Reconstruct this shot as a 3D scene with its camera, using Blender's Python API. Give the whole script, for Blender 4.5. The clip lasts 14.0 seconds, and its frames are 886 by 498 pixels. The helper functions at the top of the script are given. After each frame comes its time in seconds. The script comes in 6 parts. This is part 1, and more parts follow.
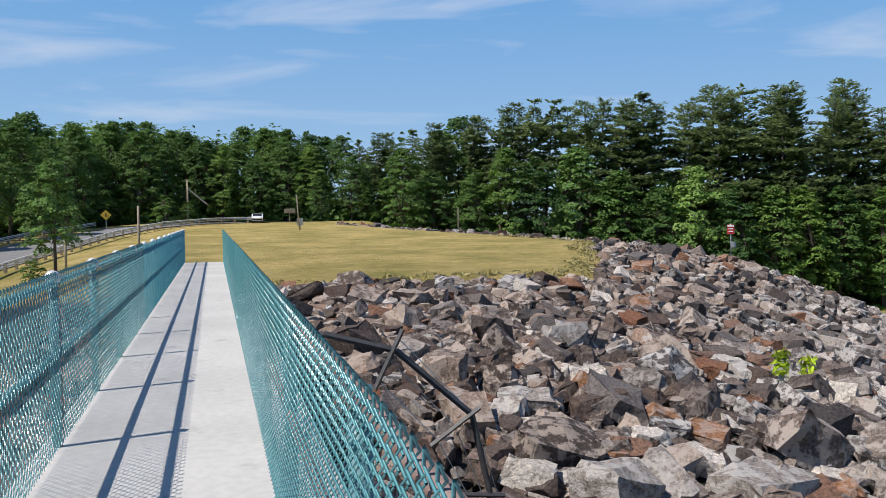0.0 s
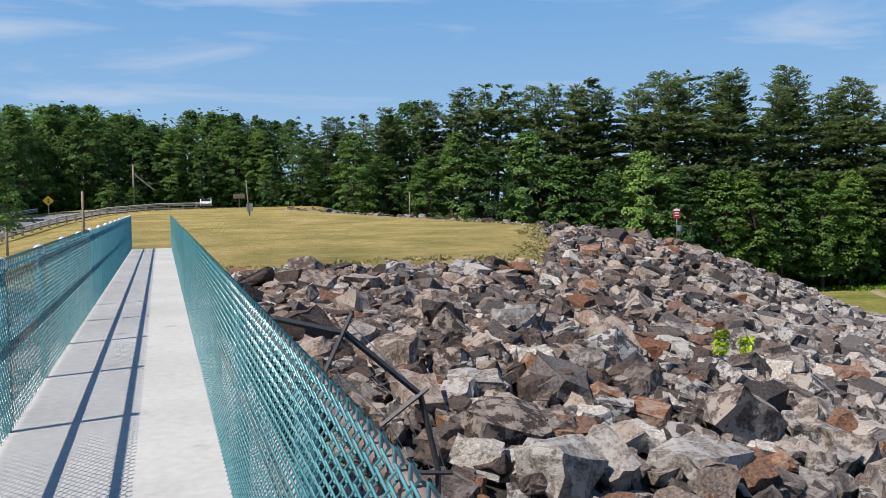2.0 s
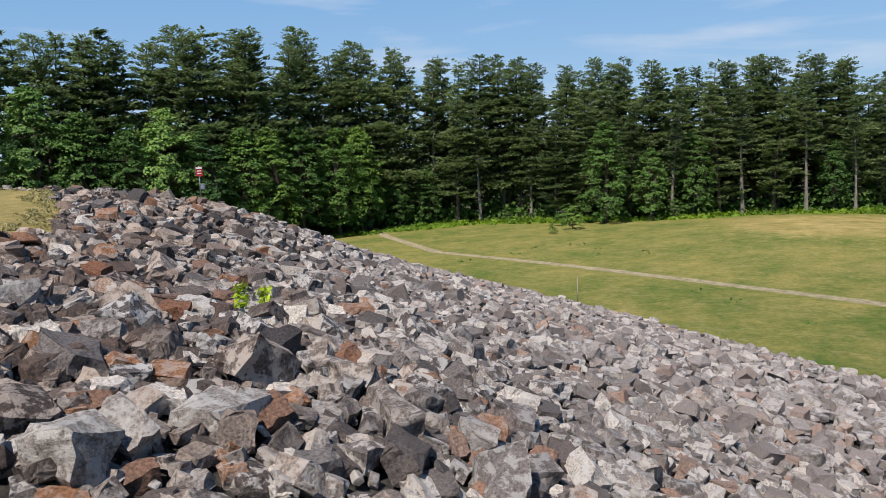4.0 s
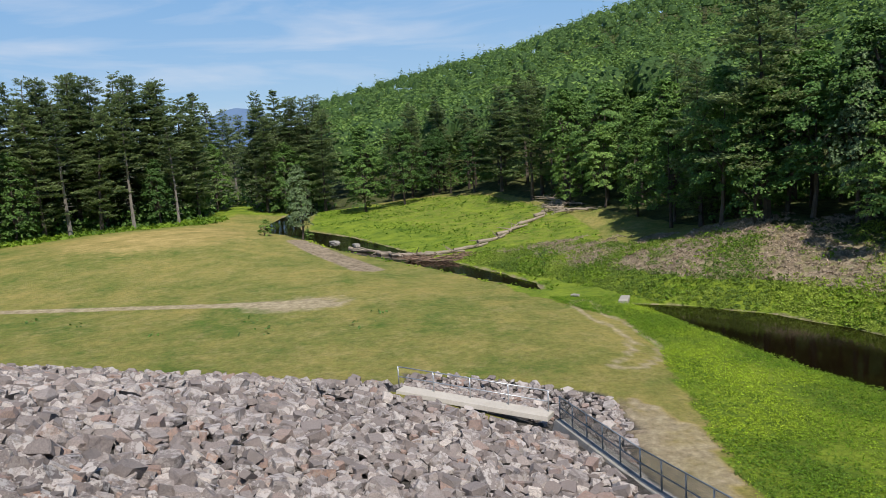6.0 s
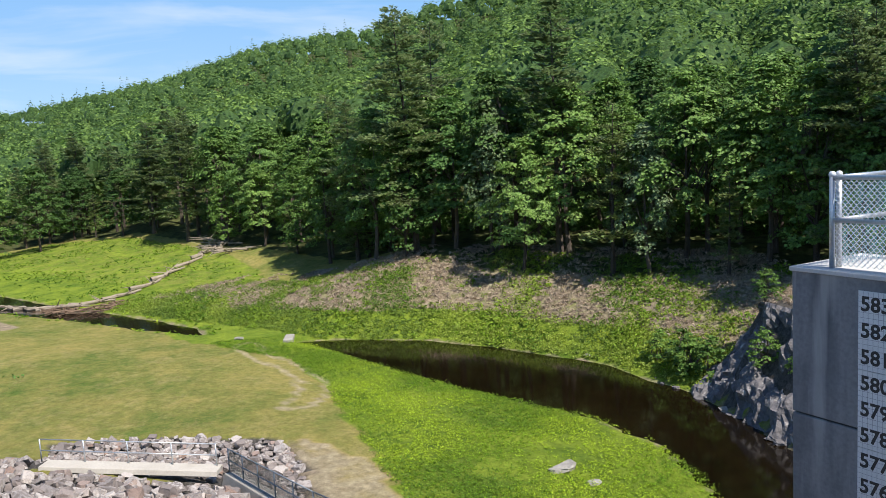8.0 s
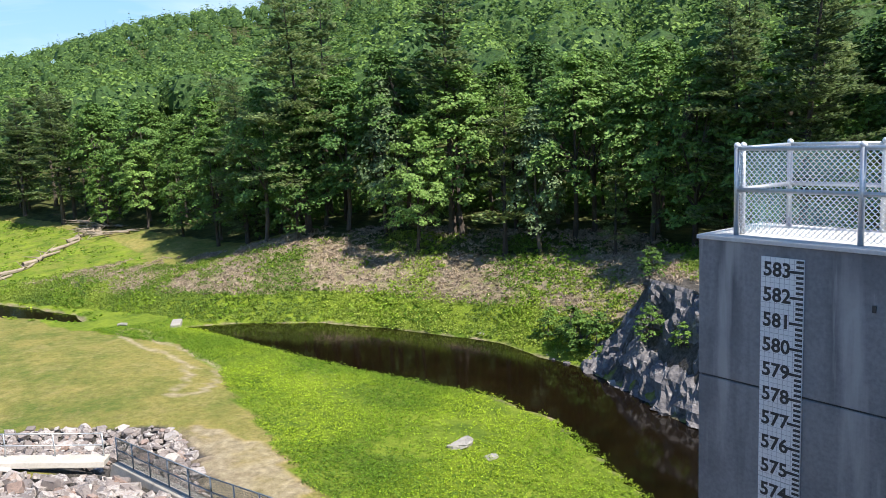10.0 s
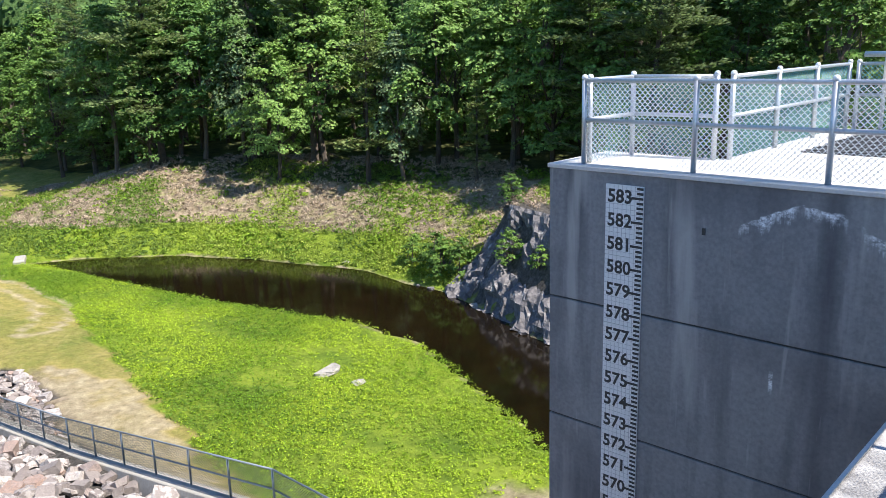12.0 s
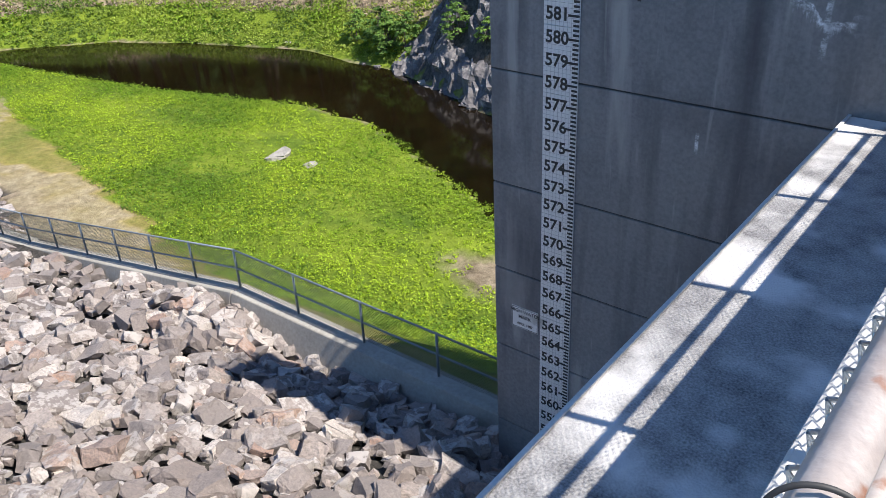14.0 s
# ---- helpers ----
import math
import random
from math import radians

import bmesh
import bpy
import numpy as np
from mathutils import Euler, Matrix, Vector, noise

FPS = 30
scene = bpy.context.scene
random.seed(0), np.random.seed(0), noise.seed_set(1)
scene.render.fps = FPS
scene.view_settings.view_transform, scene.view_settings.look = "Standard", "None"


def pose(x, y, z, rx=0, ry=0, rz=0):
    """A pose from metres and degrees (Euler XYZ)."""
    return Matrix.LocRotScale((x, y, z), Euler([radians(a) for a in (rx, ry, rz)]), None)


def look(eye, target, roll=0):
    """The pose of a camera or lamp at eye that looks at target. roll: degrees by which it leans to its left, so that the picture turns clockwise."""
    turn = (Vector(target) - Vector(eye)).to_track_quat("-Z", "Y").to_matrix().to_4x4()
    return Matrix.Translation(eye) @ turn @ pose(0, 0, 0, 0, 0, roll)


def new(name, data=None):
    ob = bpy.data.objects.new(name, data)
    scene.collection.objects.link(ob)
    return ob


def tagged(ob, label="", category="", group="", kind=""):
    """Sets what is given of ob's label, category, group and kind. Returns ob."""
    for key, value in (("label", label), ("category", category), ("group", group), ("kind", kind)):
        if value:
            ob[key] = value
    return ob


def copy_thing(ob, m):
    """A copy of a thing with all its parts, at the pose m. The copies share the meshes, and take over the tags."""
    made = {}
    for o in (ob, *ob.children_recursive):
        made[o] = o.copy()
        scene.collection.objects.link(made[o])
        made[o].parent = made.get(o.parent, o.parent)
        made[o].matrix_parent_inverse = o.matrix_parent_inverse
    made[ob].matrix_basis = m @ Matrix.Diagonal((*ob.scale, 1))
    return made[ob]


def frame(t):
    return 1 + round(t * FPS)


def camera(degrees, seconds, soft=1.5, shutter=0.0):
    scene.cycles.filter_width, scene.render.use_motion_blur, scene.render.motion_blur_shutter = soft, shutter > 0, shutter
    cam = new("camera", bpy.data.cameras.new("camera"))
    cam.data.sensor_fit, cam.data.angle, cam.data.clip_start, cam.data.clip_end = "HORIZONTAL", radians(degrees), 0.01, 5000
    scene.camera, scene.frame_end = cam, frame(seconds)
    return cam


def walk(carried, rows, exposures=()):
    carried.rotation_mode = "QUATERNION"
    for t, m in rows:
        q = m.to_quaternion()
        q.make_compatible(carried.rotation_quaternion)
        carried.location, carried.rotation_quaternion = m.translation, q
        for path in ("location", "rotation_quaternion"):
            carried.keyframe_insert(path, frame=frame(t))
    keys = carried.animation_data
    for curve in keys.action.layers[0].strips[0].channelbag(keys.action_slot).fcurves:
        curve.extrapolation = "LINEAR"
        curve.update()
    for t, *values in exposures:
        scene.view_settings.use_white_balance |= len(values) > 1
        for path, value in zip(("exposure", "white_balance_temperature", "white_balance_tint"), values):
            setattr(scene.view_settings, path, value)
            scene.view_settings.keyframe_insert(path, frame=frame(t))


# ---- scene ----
cam = camera(56.99, 14.0, soft=0.65)
PATH = [
    (0.0, look((-0.269, 0.259, 1.471), (2.425, 9.882, 1.072), -0.74)),
    (0.5, look((-0.266, 0.236, 1.473), (2.563, 9.817, 1.039), -0.94)),
    (1.0, look((-0.264, 0.200, 1.481), (2.706, 9.737, 1.020), -1.07)),
    (1.5, look((-0.284, 0.149, 1.471), (2.790, 9.652, 0.964), -0.89)),
    (2.0, look((-0.281, 0.089, 1.476), (2.967, 9.529, 0.884), -0.88)),
    (2.2, look((-0.282, 0.061, 1.479), (3.095, 9.453, 0.856), -0.82)),
    (2.7, look((-0.250, -0.005, 1.488), (3.833, 9.091, 0.707), -1.03)),
    (3.2, look((-0.182, -0.076, 1.489), (5.157, 8.320, 0.490), -1.56)),
    (3.8, look((-0.097, -0.139, 1.479), (7.039, 6.760, 0.257), -2.17)),
    (4.3, look((-0.053, -0.144, 1.462), (8.443, 4.972, 0.180), -2.31)),
    (4.5, look((-0.054, -0.133, 1.472), (8.881, 4.173, 0.192), -2.23)),
    (5.0, look((-0.047, -0.099, 1.452), (9.641, 2.042, 0.204), -2.16)),
    (5.5, look((-0.055, -0.084, 1.402), (9.858, 0.191, 0.118), -2.41)),
    (6.0, look((-0.081, -0.072, 1.414), (9.765, -1.091, -0.005), -3.30)),
    (6.5, look((-0.074, -0.077, 1.452), (9.605, -2.025, -0.136), -4.21)),
    (7.0, look((-0.017, -0.142, 1.537), (9.372, -3.124, -0.183), -4.91)),
    (7.5, look((0.136, -0.160, 1.657), (9.166, -4.188, 0.161), -4.16)),
    (8.0, look((0.189, -0.173, 1.649), (8.813, -5.088, 0.439), -3.22)),
    (8.2, look((0.220, -0.163, 1.644), (8.688, -5.355, 0.493), -3.00)),
    (8.7, look((0.270, -0.104, 1.616), (8.402, -5.830, 0.575), -2.51)),
    (9.2, look((0.351, -0.012, 1.563), (8.344, -5.911, 0.419), -2.44)),
    (9.8, look((0.440, 0.086, 1.502), (8.347, -5.875, 0.105), -2.52)),
    (10.3, look((0.467, 0.107, 1.482), (8.192, -6.039, -0.111), -2.35)),
    (10.5, look((0.453, 0.090, 1.484), (8.055, -6.193, -0.170), -2.17)),
    (11.0, look((0.402, 0.038, 1.493), (7.703, -6.553, -0.310), -1.77)),
    (11.5, look((0.364, 0.053, 1.504), (7.372, -6.810, -0.440), -1.47)),
    (12.0, look((0.322, 0.124, 1.547), (6.960, -6.956, -0.867), -1.72)),
    (12.5, look((0.226, 0.234, 1.540), (6.402, -6.923, -1.721), -1.52)),
    (13.0, look((0.038, 0.264, 1.503), (5.858, -6.764, -2.588), -2.16)),
    (13.5, look((0.032, 0.347, 1.570), (5.644, -6.499, -3.082), -2.63)),
    (14.0, look((0.011, 0.360, 1.648), (5.630, -6.281, -3.283), -3.22)),
]
walk(cam, PATH, [(t, e, 6450, 12.5) for t, e in ((0.0, -0.05), (2.2, -0.05), (4.5, -0.05), (6.5, -0.05), (7.5, 0.12), (8.2, 0.42), (10.3, 0.7), (12.5, 0.97), (14.0, 0.65))])

# world, sun
SUN_DIR = Vector((0.68, 0.16, -1.0)).normalized()  # the way the light goes
sun_el = math.asin(-SUN_DIR.z)
sun_az = math.atan2(-SUN_DIR.x, -SUN_DIR.y)

world = bpy.data.worlds.new("world")
scene.world = world
world.use_nodes = True
wn, wl = world.node_tree.nodes, world.node_tree.links
wn.clear()
sky = wn.new("ShaderNodeTexSky")
sky.sky_type, sky.sun_disc = "NISHITA", False
sky.sun_elevation, sky.sun_rotation = sun_el, sun_az
sky.air_density, sky.dust_density, sky.ozone_density, sky.altitude = 1.0, 0.05, 3.0, 1800
coord = wn.new("ShaderNodeTexCoord")
stretch = wn.new("ShaderNodeMapping")
stretch.inputs["Scale"].default_value = (2.3, 2.3, 14.0)
stretch.inputs["Location"].default_value = (2.35, 0.4, 0.15)
wisp = wn.new("ShaderNodeTexNoise")
wisp.inputs["Scale"].default_value, wisp.inputs["Detail"].default_value = 1.5, 7.0
wisp.inputs["Roughness"].default_value, wisp.inputs["Distortion"].default_value = 0.52, 0.5
ramp = wn.new("ShaderNodeValToRGB")
ramp.color_ramp.elements[0].position, ramp.color_ramp.elements[1].position = 0.5, 0.8
ramp.color_ramp.elements[1].color = (0.62, 0.62, 0.62, 1)
# the clear sky's own pale-to-deep gradient, mixed with the physical sky
sepz = wn.new("ShaderNodeSeparateXYZ")
grad = wn.new("ShaderNodeValToRGB")
grad.color_ramp.elements[0].position, grad.color_ramp.elements[0].color = 0.03, (0.42 * 8, 0.66 * 8, 0.92 * 8, 1)
grad.color_ramp.elements[1].position, grad.color_ramp.elements[1].color = 0.34, (0.11 * 9, 0.39 * 9, 0.82 * 9, 1)
grad.color_ramp.elements.new(0.62).color = (0.03 * 7.5, 0.11 * 7.5, 0.34 * 7.5, 1)
clear = wn.new("ShaderNodeMix")
clear.data_type = "RGBA"
clear.inputs["Factor"].default_value = 0.82
cloud = wn.new("ShaderNodeMix")
cloud.data_type = "RGBA"
cloud.inputs["B"].default_value = (7.6, 7.8, 8.2, 1)
back = wn.new("ShaderNodeBackground")
back.inputs["Strength"].default_value = 0.108
wout = wn.new("ShaderNodeOutputWorld")
wl.new(coord.outputs["Generated"], stretch.inputs["Vector"])
wl.new(stretch.outputs["Vector"], wisp.inputs["Vector"])
wl.new(wisp.outputs["Fac"], ramp.inputs["Fac"])
wl.new(ramp.outputs["Color"], cloud.inputs["Factor"])
wl.new(coord.outputs["Generated"], sepz.inputs[0])
wl.new(sepz.outputs["Z"], grad.inputs["Fac"])
wl.new(sky.outputs["Color"], clear.inputs["A"]), wl.new(grad.outputs["Color"], clear.inputs["B"])
wl.new(clear.outputs["Result"], cloud.inputs["A"])
wl.new(cloud.outputs["Result"], back.inputs["Color"])
wl.new(back.outputs["Background"], wout.inputs["Surface"])

sun_data = bpy.data.lights.new("sun", "SUN")
sun_data.energy, sun_data.angle, sun_data.color = 5.2, radians(0.53), (1.0, 0.935, 0.83)
sun = new("sun", sun_data)
sun.matrix_world = look((-40, -10, 80), Vector((-40, -10, 80)) + SUN_DIR)
scene.view_settings.exposure = 0.0

# materials
def mat(name, dark, light, rough=0.8, fine=20.0, coarse=1.5, bump=0.3, metal=0.0, mix=0.5, detail=6.0, stain=None, stain_at=0.6,
        vary=None, shift=0.0, spec=0.5, bump_dist=0.02, stain_scale=0.7):
    """A surface whose colour wanders between two tones at two scales, with relief, stains and an optional tone for each piece."""
    m = bpy.data.materials.new(name)
    m.use_nodes = True
    n, l = m.node_tree.nodes, m.node_tree.links
    b = n["Principled BSDF"]
    b.inputs["Roughness"].default_value, b.inputs["Metallic"].default_value = rough, metal
    b.inputs["Specular IOR Level"].default_value = spec
    tc = n.new("ShaderNodeTexCoord")
    geo = n.new("ShaderNodeNewGeometry")
    where = geo.outputs["Position"] if vary != "object" else tc.outputs["Object"]
    na, nb = n.new("ShaderNodeTexNoise"), n.new("ShaderNodeTexNoise")
    for node, s in ((na, fine), (nb, coarse)):
        node.inputs["Scale"].default_value, node.inputs["Detail"].default_value = s, detail
        l.new(where, node.inputs["Vector"])
    add = n.new("ShaderNodeMix")
    add.inputs["Factor"].default_value = mix
    l.new(na.outputs["Fac"], add.inputs["A"]), l.new(nb.outputs["Fac"], add.inputs["B"])
    last = add.outputs["Result"]
    if vary:
        rnd = n.new("ShaderNodeObjectInfo").outputs["Random"] if vary == "object" else geo.outputs["Random Per Island"]
        ma = n.new("ShaderNodeMath")
        ma.operation = "MULTIPLY_ADD"
        ma.inputs[1].default_value, ma.inputs[2].default_value = shift, -shift / 2
        l.new(rnd, ma.inputs[0])
        ad = n.new("ShaderNodeMath")
        l.new(last, ad.inputs[0]), l.new(ma.outputs[0], ad.inputs[1])
        last = ad.outputs[0]
    r = n.new("ShaderNodeValToRGB")
    r.color_ramp.elements[0].position, r.color_ramp.elements[1].position = 0.3, 0.7
    r.color_ramp.elements[0].color, r.color_ramp.elements[1].color = (*dark, 1), (*light, 1)
    l.new(last, r.inputs["Fac"])
    colour = r.outputs["Color"]
    if stain:
        ns = n.new("ShaderNodeTexNoise")
        ns.inputs["Scale"].default_value, ns.inputs["Detail"].default_value = stain_scale, 8.0
        l.new(where, ns.inputs["Vector"])
        rs = n.new("ShaderNodeValToRGB")
        rs.color_ramp.elements[0].position, rs.color_ramp.elements[1].position = stain_at, stain_at + 0.12
        l.new(ns.outputs["Fac"], rs.inputs["Fac"])
        mx = n.new("ShaderNodeMix")
        mx.data_type = "RGBA"
        mx.inputs["B"].default_value = (*stain, 1)
        l.new(rs.outputs["Color"], mx.inputs["Factor"]), l.new(colour, mx.inputs["A"])
        colour = mx.outputs["Result"]
    l.new(colour, b.inputs["Base Color"])
    bp = n.new("ShaderNodeBump")
    bp.inputs["Strength"].default_value, bp.inputs["Distance"].default_value = bump, bump_dist
    l.new(na.outputs["Fac"], bp.inputs["Height"]), l.new(bp.outputs["Normal"], b.inputs["Normal"])
    return m


def leaf_mat(name, dark, light, through_light=0.35, clump=0.35, tree=0.5, gloss=0.35, by="object", leaf_scale=4.0, fleck_depth=0.55):
    """Leaves: a tone for each leaf or tuft, one for each tree, and some light through the blade."""
    m = bpy.data.materials.new(name)
    m.use_nodes = True
    n, l = m.node_tree.nodes, m.node_tree.links
    b = n["Principled BSDF"]
    b.inputs["Roughness"].default_value, b.inputs["Specular IOR Level"].default_value = 0.55, gloss
    isl = n.new("ShaderNodeNewGeometry").outputs["Random Per Island"]
    if by == "object":
        obj = n.new("ShaderNodeObjectInfo").outputs["Random"]
    else:
        at = n.new("ShaderNodeAttribute")
        at.attribute_name = "tone"
        obj = at.outputs["Fac"]
    ma, mb = n.new("ShaderNodeMath"), n.new("ShaderNodeMath")
    ma.operation, mb.operation = "MULTIPLY", "MULTIPLY_ADD"
    ma.inputs[1].default_value, mb.inputs[1].default_value = clump, tree
    l.new(isl, ma.inputs[0]), l.new(obj, mb.inputs[0]), l.new(ma.outputs[0], mb.inputs[2])
    r = n.new("ShaderNodeValToRGB")
    r.color_ramp.elements[0].color, r.color_ramp.elements[1].color = (*dark, 1), (*light, 1)
    l.new(mb.outputs[0], r.inputs["Fac"])
    geo = n.new("ShaderNodeNewGeometry")
    fleck = n.new("ShaderNodeTexNoise")
    fleck.inputs["Scale"].default_value, fleck.inputs["Detail"].default_value, fleck.inputs["Roughness"].default_value = leaf_scale, 3.0, 0.7
    tone = n.new("ShaderNodeMapRange")
    tone.inputs["From Min"].default_value, tone.inputs["From Max"].default_value = 0.36, 0.64
    tone.inputs["To Min"].default_value, tone.inputs["To Max"].default_value = 1 - fleck_depth, 1 + fleck_depth
    mul = n.new("ShaderNodeMix")
    mul.data_type, mul.blend_type = "RGBA", "MULTIPLY"
    mul.inputs["Factor"].default_value = 1.0
    l.new(geo.outputs["Position"], fleck.inputs["Vector"]), l.new(fleck.outputs["Fac"], tone.inputs["Value"])
    l.new(r.outputs["Color"], mul.inputs["A"]), l.new(tone.outputs["Result"], mul.inputs["B"])
    l.new(mul.outputs["Result"], b.inputs["Base Color"])
    bp = n.new("ShaderNodeBump")
    bp.inputs["Strength"].default_value, bp.inputs["Distance"].default_value = 0.8, 0.6 / leaf_scale
    l.new(fleck.outputs["Fac"], bp.inputs["Height"]), l.new(bp.outputs["Normal"], b.inputs["Normal"])
    t = n.new("ShaderNodeBsdfTranslucent")
    l.new(mul.outputs["Result"], t.inputs["Color"])
    mx = n.new("ShaderNodeMixShader")
    mx.inputs[0].default_value = through_light
    l.new(b.outputs[0], mx.inputs[1]), l.new(t.outputs[0], mx.inputs[2])
    l.new(mx.outputs[0], n["Material Output"].inputs["Surface"])
    return m


M_DECK = mat("deck_concrete", (0.42, 0.42, 0.41), (0.60, 0.59, 0.57), 0.9, 14, 0.7, 0.15, mix=0.55, detail=10.0, stain=(0.36, 0.36, 0.35), stain_at=0.63, stain_scale=3.0)
M_LEDGE = mat("ledge_concrete", (0.10, 0.10, 0.105), (0.56, 0.555, 0.545), 0.92, 60, 4.0, 0.5, mix=0.5, detail=14.0, stain=(0.7, 0.69, 0.675), stain_at=0.5, stain_scale=1.3)
M_RIM = mat("washed_concrete", (0.5, 0.5, 0.49), (0.68, 0.67, 0.65), 0.9, 40, 3.0, 0.3)


def streaked(name, dark, light, run, pale):
    """Cast concrete with mottling and with dark and pale vertical run-down streaks."""
    m = mat(name, dark, light, 0.85, 22, 0.55, 0.15)
    n, l = m.node_tree.nodes, m.node_tree.links
    b = n["Principled BSDF"]
    colour = b.inputs["Base Color"].links[0].from_socket
    geo = n.new("ShaderNodeNewGeometry")
    for tone, sc, lo, hi, most, off in ((run, (1.7, 1.7, 0.16), 0.5, 0.68, 0.85, 0.0), (pale, (2.6, 2.6, 0.3), 0.57, 0.68, 0.75, 7.3), (run, (0.5, 0.5, 0.4), 0.48, 0.64, 0.6, 3.1), (pale, (9, 9, 0.7), 0.66, 0.74, 0.5, 5.7)):
        mp = n.new("ShaderNodeMapping")
        mp.inputs["Scale"].default_value, mp.inputs["Location"].default_value = sc, (off, off, off)
        t = n.new("ShaderNodeTexNoise")
        t.inputs["Scale"].default_value, t.inputs["Detail"].default_value = 1.0, 8.0
        r = n.new("ShaderNodeMapRange")
        r.inputs["From Min"].default_value, r.inputs["From Max"].default_value, r.inputs["To Max"].default_value = lo, hi, most
        mx = n.new("ShaderNodeMix")
        mx.data_type = "RGBA"
        mx.inputs["B"].default_value = (*tone, 1)
        l.new(geo.outputs["Position"], mp.inputs["Vector"]), l.new(mp.outputs["Vector"], t.inputs["Vector"])
        l.new(t.outputs["Fac"], r.inputs["Value"]), l.new(r.outputs["Result"], mx.inputs["Factor"]), l.new(colour, mx.inputs["A"])
        colour = mx.outputs["Result"]
    # lime that has seeped from a crack below the roof edge and run down in drips
    sep = n.new("ShaderNodeSeparateXYZ")
    l.new(geo.outputs["Position"], sep.inputs[0])

    def calc(op, a, b_=None, clamp=False):
        k = n.new("ShaderNodeMath")
        k.operation, k.use_clamp = op, clamp
        for i, v in enumerate((a, b_)):
            if v is None:
                continue
            if isinstance(v, (int, float)):
                k.inputs[i].default_value = v
            else:
                l.new(v, k.inputs[i])
        return k.outputs[0]

    def wave(scale, detail, rough=0.6):
        mp = n.new("ShaderNodeMapping")
        mp.inputs["Scale"].default_value = scale
        t = n.new("ShaderNodeTexNoise")
        t.inputs["Scale"].default_value, t.inputs["Detail"].default_value, t.inputs["Roughness"].default_value = 1.0, detail, rough
        l.new(geo.outputs["Position"], mp.inputs["Vector"]), l.new(mp.outputs["Vector"], t.inputs["Vector"])
        return t.outputs["Fac"]

    X, Z = sep.outputs["X"], sep.outputs["Z"]
    crack = n.new("ShaderNodeValToRGB")
    stops = ((2.0, 0.64), (2.33, 0.66), (2.55, 0.46), (2.77, 0.36), (2.96, 0.25), (3.33, 0.21), (3.6, 0.31), (4.0, 0.5))
    crack.color_ramp.elements[0].position, crack.color_ramp.elements[0].color = 0.0, (stops[0][1],) * 3 + (1,)
    crack.color_ramp.elements[1].position, crack.color_ramp.elements[1].color = 1.0, (stops[-1][1],) * 3 + (1,)
    for px, pz in stops[1:-1]:
        crack.color_ramp.elements.new((px - 2.0) / 2.0).color = (pz, pz, pz, 1)
    l.new(calc("MULTIPLY", calc("SUBTRACT", X, 2.0), 0.5), crack.inputs["Fac"])
    wob = calc("MULTIPLY", calc("SUBTRACT", wave((5, 5, 5), 4), 0.5), 0.16)
    down = calc("ADD", calc("SUBTRACT", calc("MULTIPLY", Z, -1.0), crack.outputs["Color"]), wob)
    reach = calc("ADD", 0.09, calc("MULTIPLY", calc("SUBTRACT", wave((5, 0, 0), 5, 0.8), 0.42, True), 0.75))
    mask = calc("MULTIPLY", calc("MULTIPLY", down, 60.0, True), calc("MULTIPLY", calc("SUBTRACT", reach, down), 9.0, True))
    mask = calc("MULTIPLY", mask, calc("MULTIPLY", calc("MULTIPLY", calc("SUBTRACT", X, 2.0), 20.0, True), calc("MULTIPLY", calc("SUBTRACT", 4.03, X), 20.0, True)))
    for x0, wide, top, foot in ((2.3, 0.04, 0.12, 1.1), (3.55, 0.03, 2.15, 2.45), (2.02, 0.05, 0.56, 0.64)):
        off = calc("ABSOLUTE", calc("ADD", calc("SUBTRACT", X, x0), calc("MULTIPLY", wob, 0.25)))
        lane = calc("MULTIPLY", calc("MULTIPLY", calc("SUBTRACT", wide, off), 60.0, True), calc("MULTIPLY", calc("MULTIPLY", calc("SUBTRACT", -top, Z), 20.0, True), calc("MULTIPLY", calc("ADD", Z, foot), 8.0, True)))
        mask = calc("MAXIMUM", mask, lane)
    mask = calc("MULTIPLY", mask, calc("MULTIPLY", calc("SUBTRACT", wave((7, 7, 9), 8, 0.8), 0.43), 7.0, True))
    mask = calc("MULTIPLY", mask, calc("MULTIPLY", calc("SUBTRACT", wave((2.3, 0, 0), 2), 0.4), 12.0, True))
    mask = calc("MULTIPLY", mask, calc("MULTIPLY", calc("SUBTRACT", sep.outputs["Y"], -8.75), 50.0, True))
    mx = n.new("ShaderNodeMix")
    mx.data_type = "RGBA"
    mx.inputs["B"].default_value = (0.88, 0.89, 0.9, 1)
    l.new(mask, mx.inputs["Factor"]), l.new(colour, mx.inputs["A"])
    l.new(mx.outputs["Result"], b.inputs["Base Color"])
    return m


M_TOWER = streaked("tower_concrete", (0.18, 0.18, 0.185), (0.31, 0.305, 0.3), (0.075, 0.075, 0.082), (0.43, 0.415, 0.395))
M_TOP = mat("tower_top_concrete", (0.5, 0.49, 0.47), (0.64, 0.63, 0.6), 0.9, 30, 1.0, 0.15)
M_JOINT = mat("joint_shadow_gap", (0.05, 0.05, 0.05), (0.09, 0.09, 0.09), 0.9)
M_GALV = mat("galvanised_steel", (0.42, 0.45, 0.48), (0.62, 0.65, 0.68), 0.42, 40, 3, 0.05, metal=0.7)
M_WIRE = mat("galvanised_wire", (0.5, 0.56, 0.6), (0.7, 0.75, 0.79), 0.4, 60, 5, 0.0, metal=0.3)
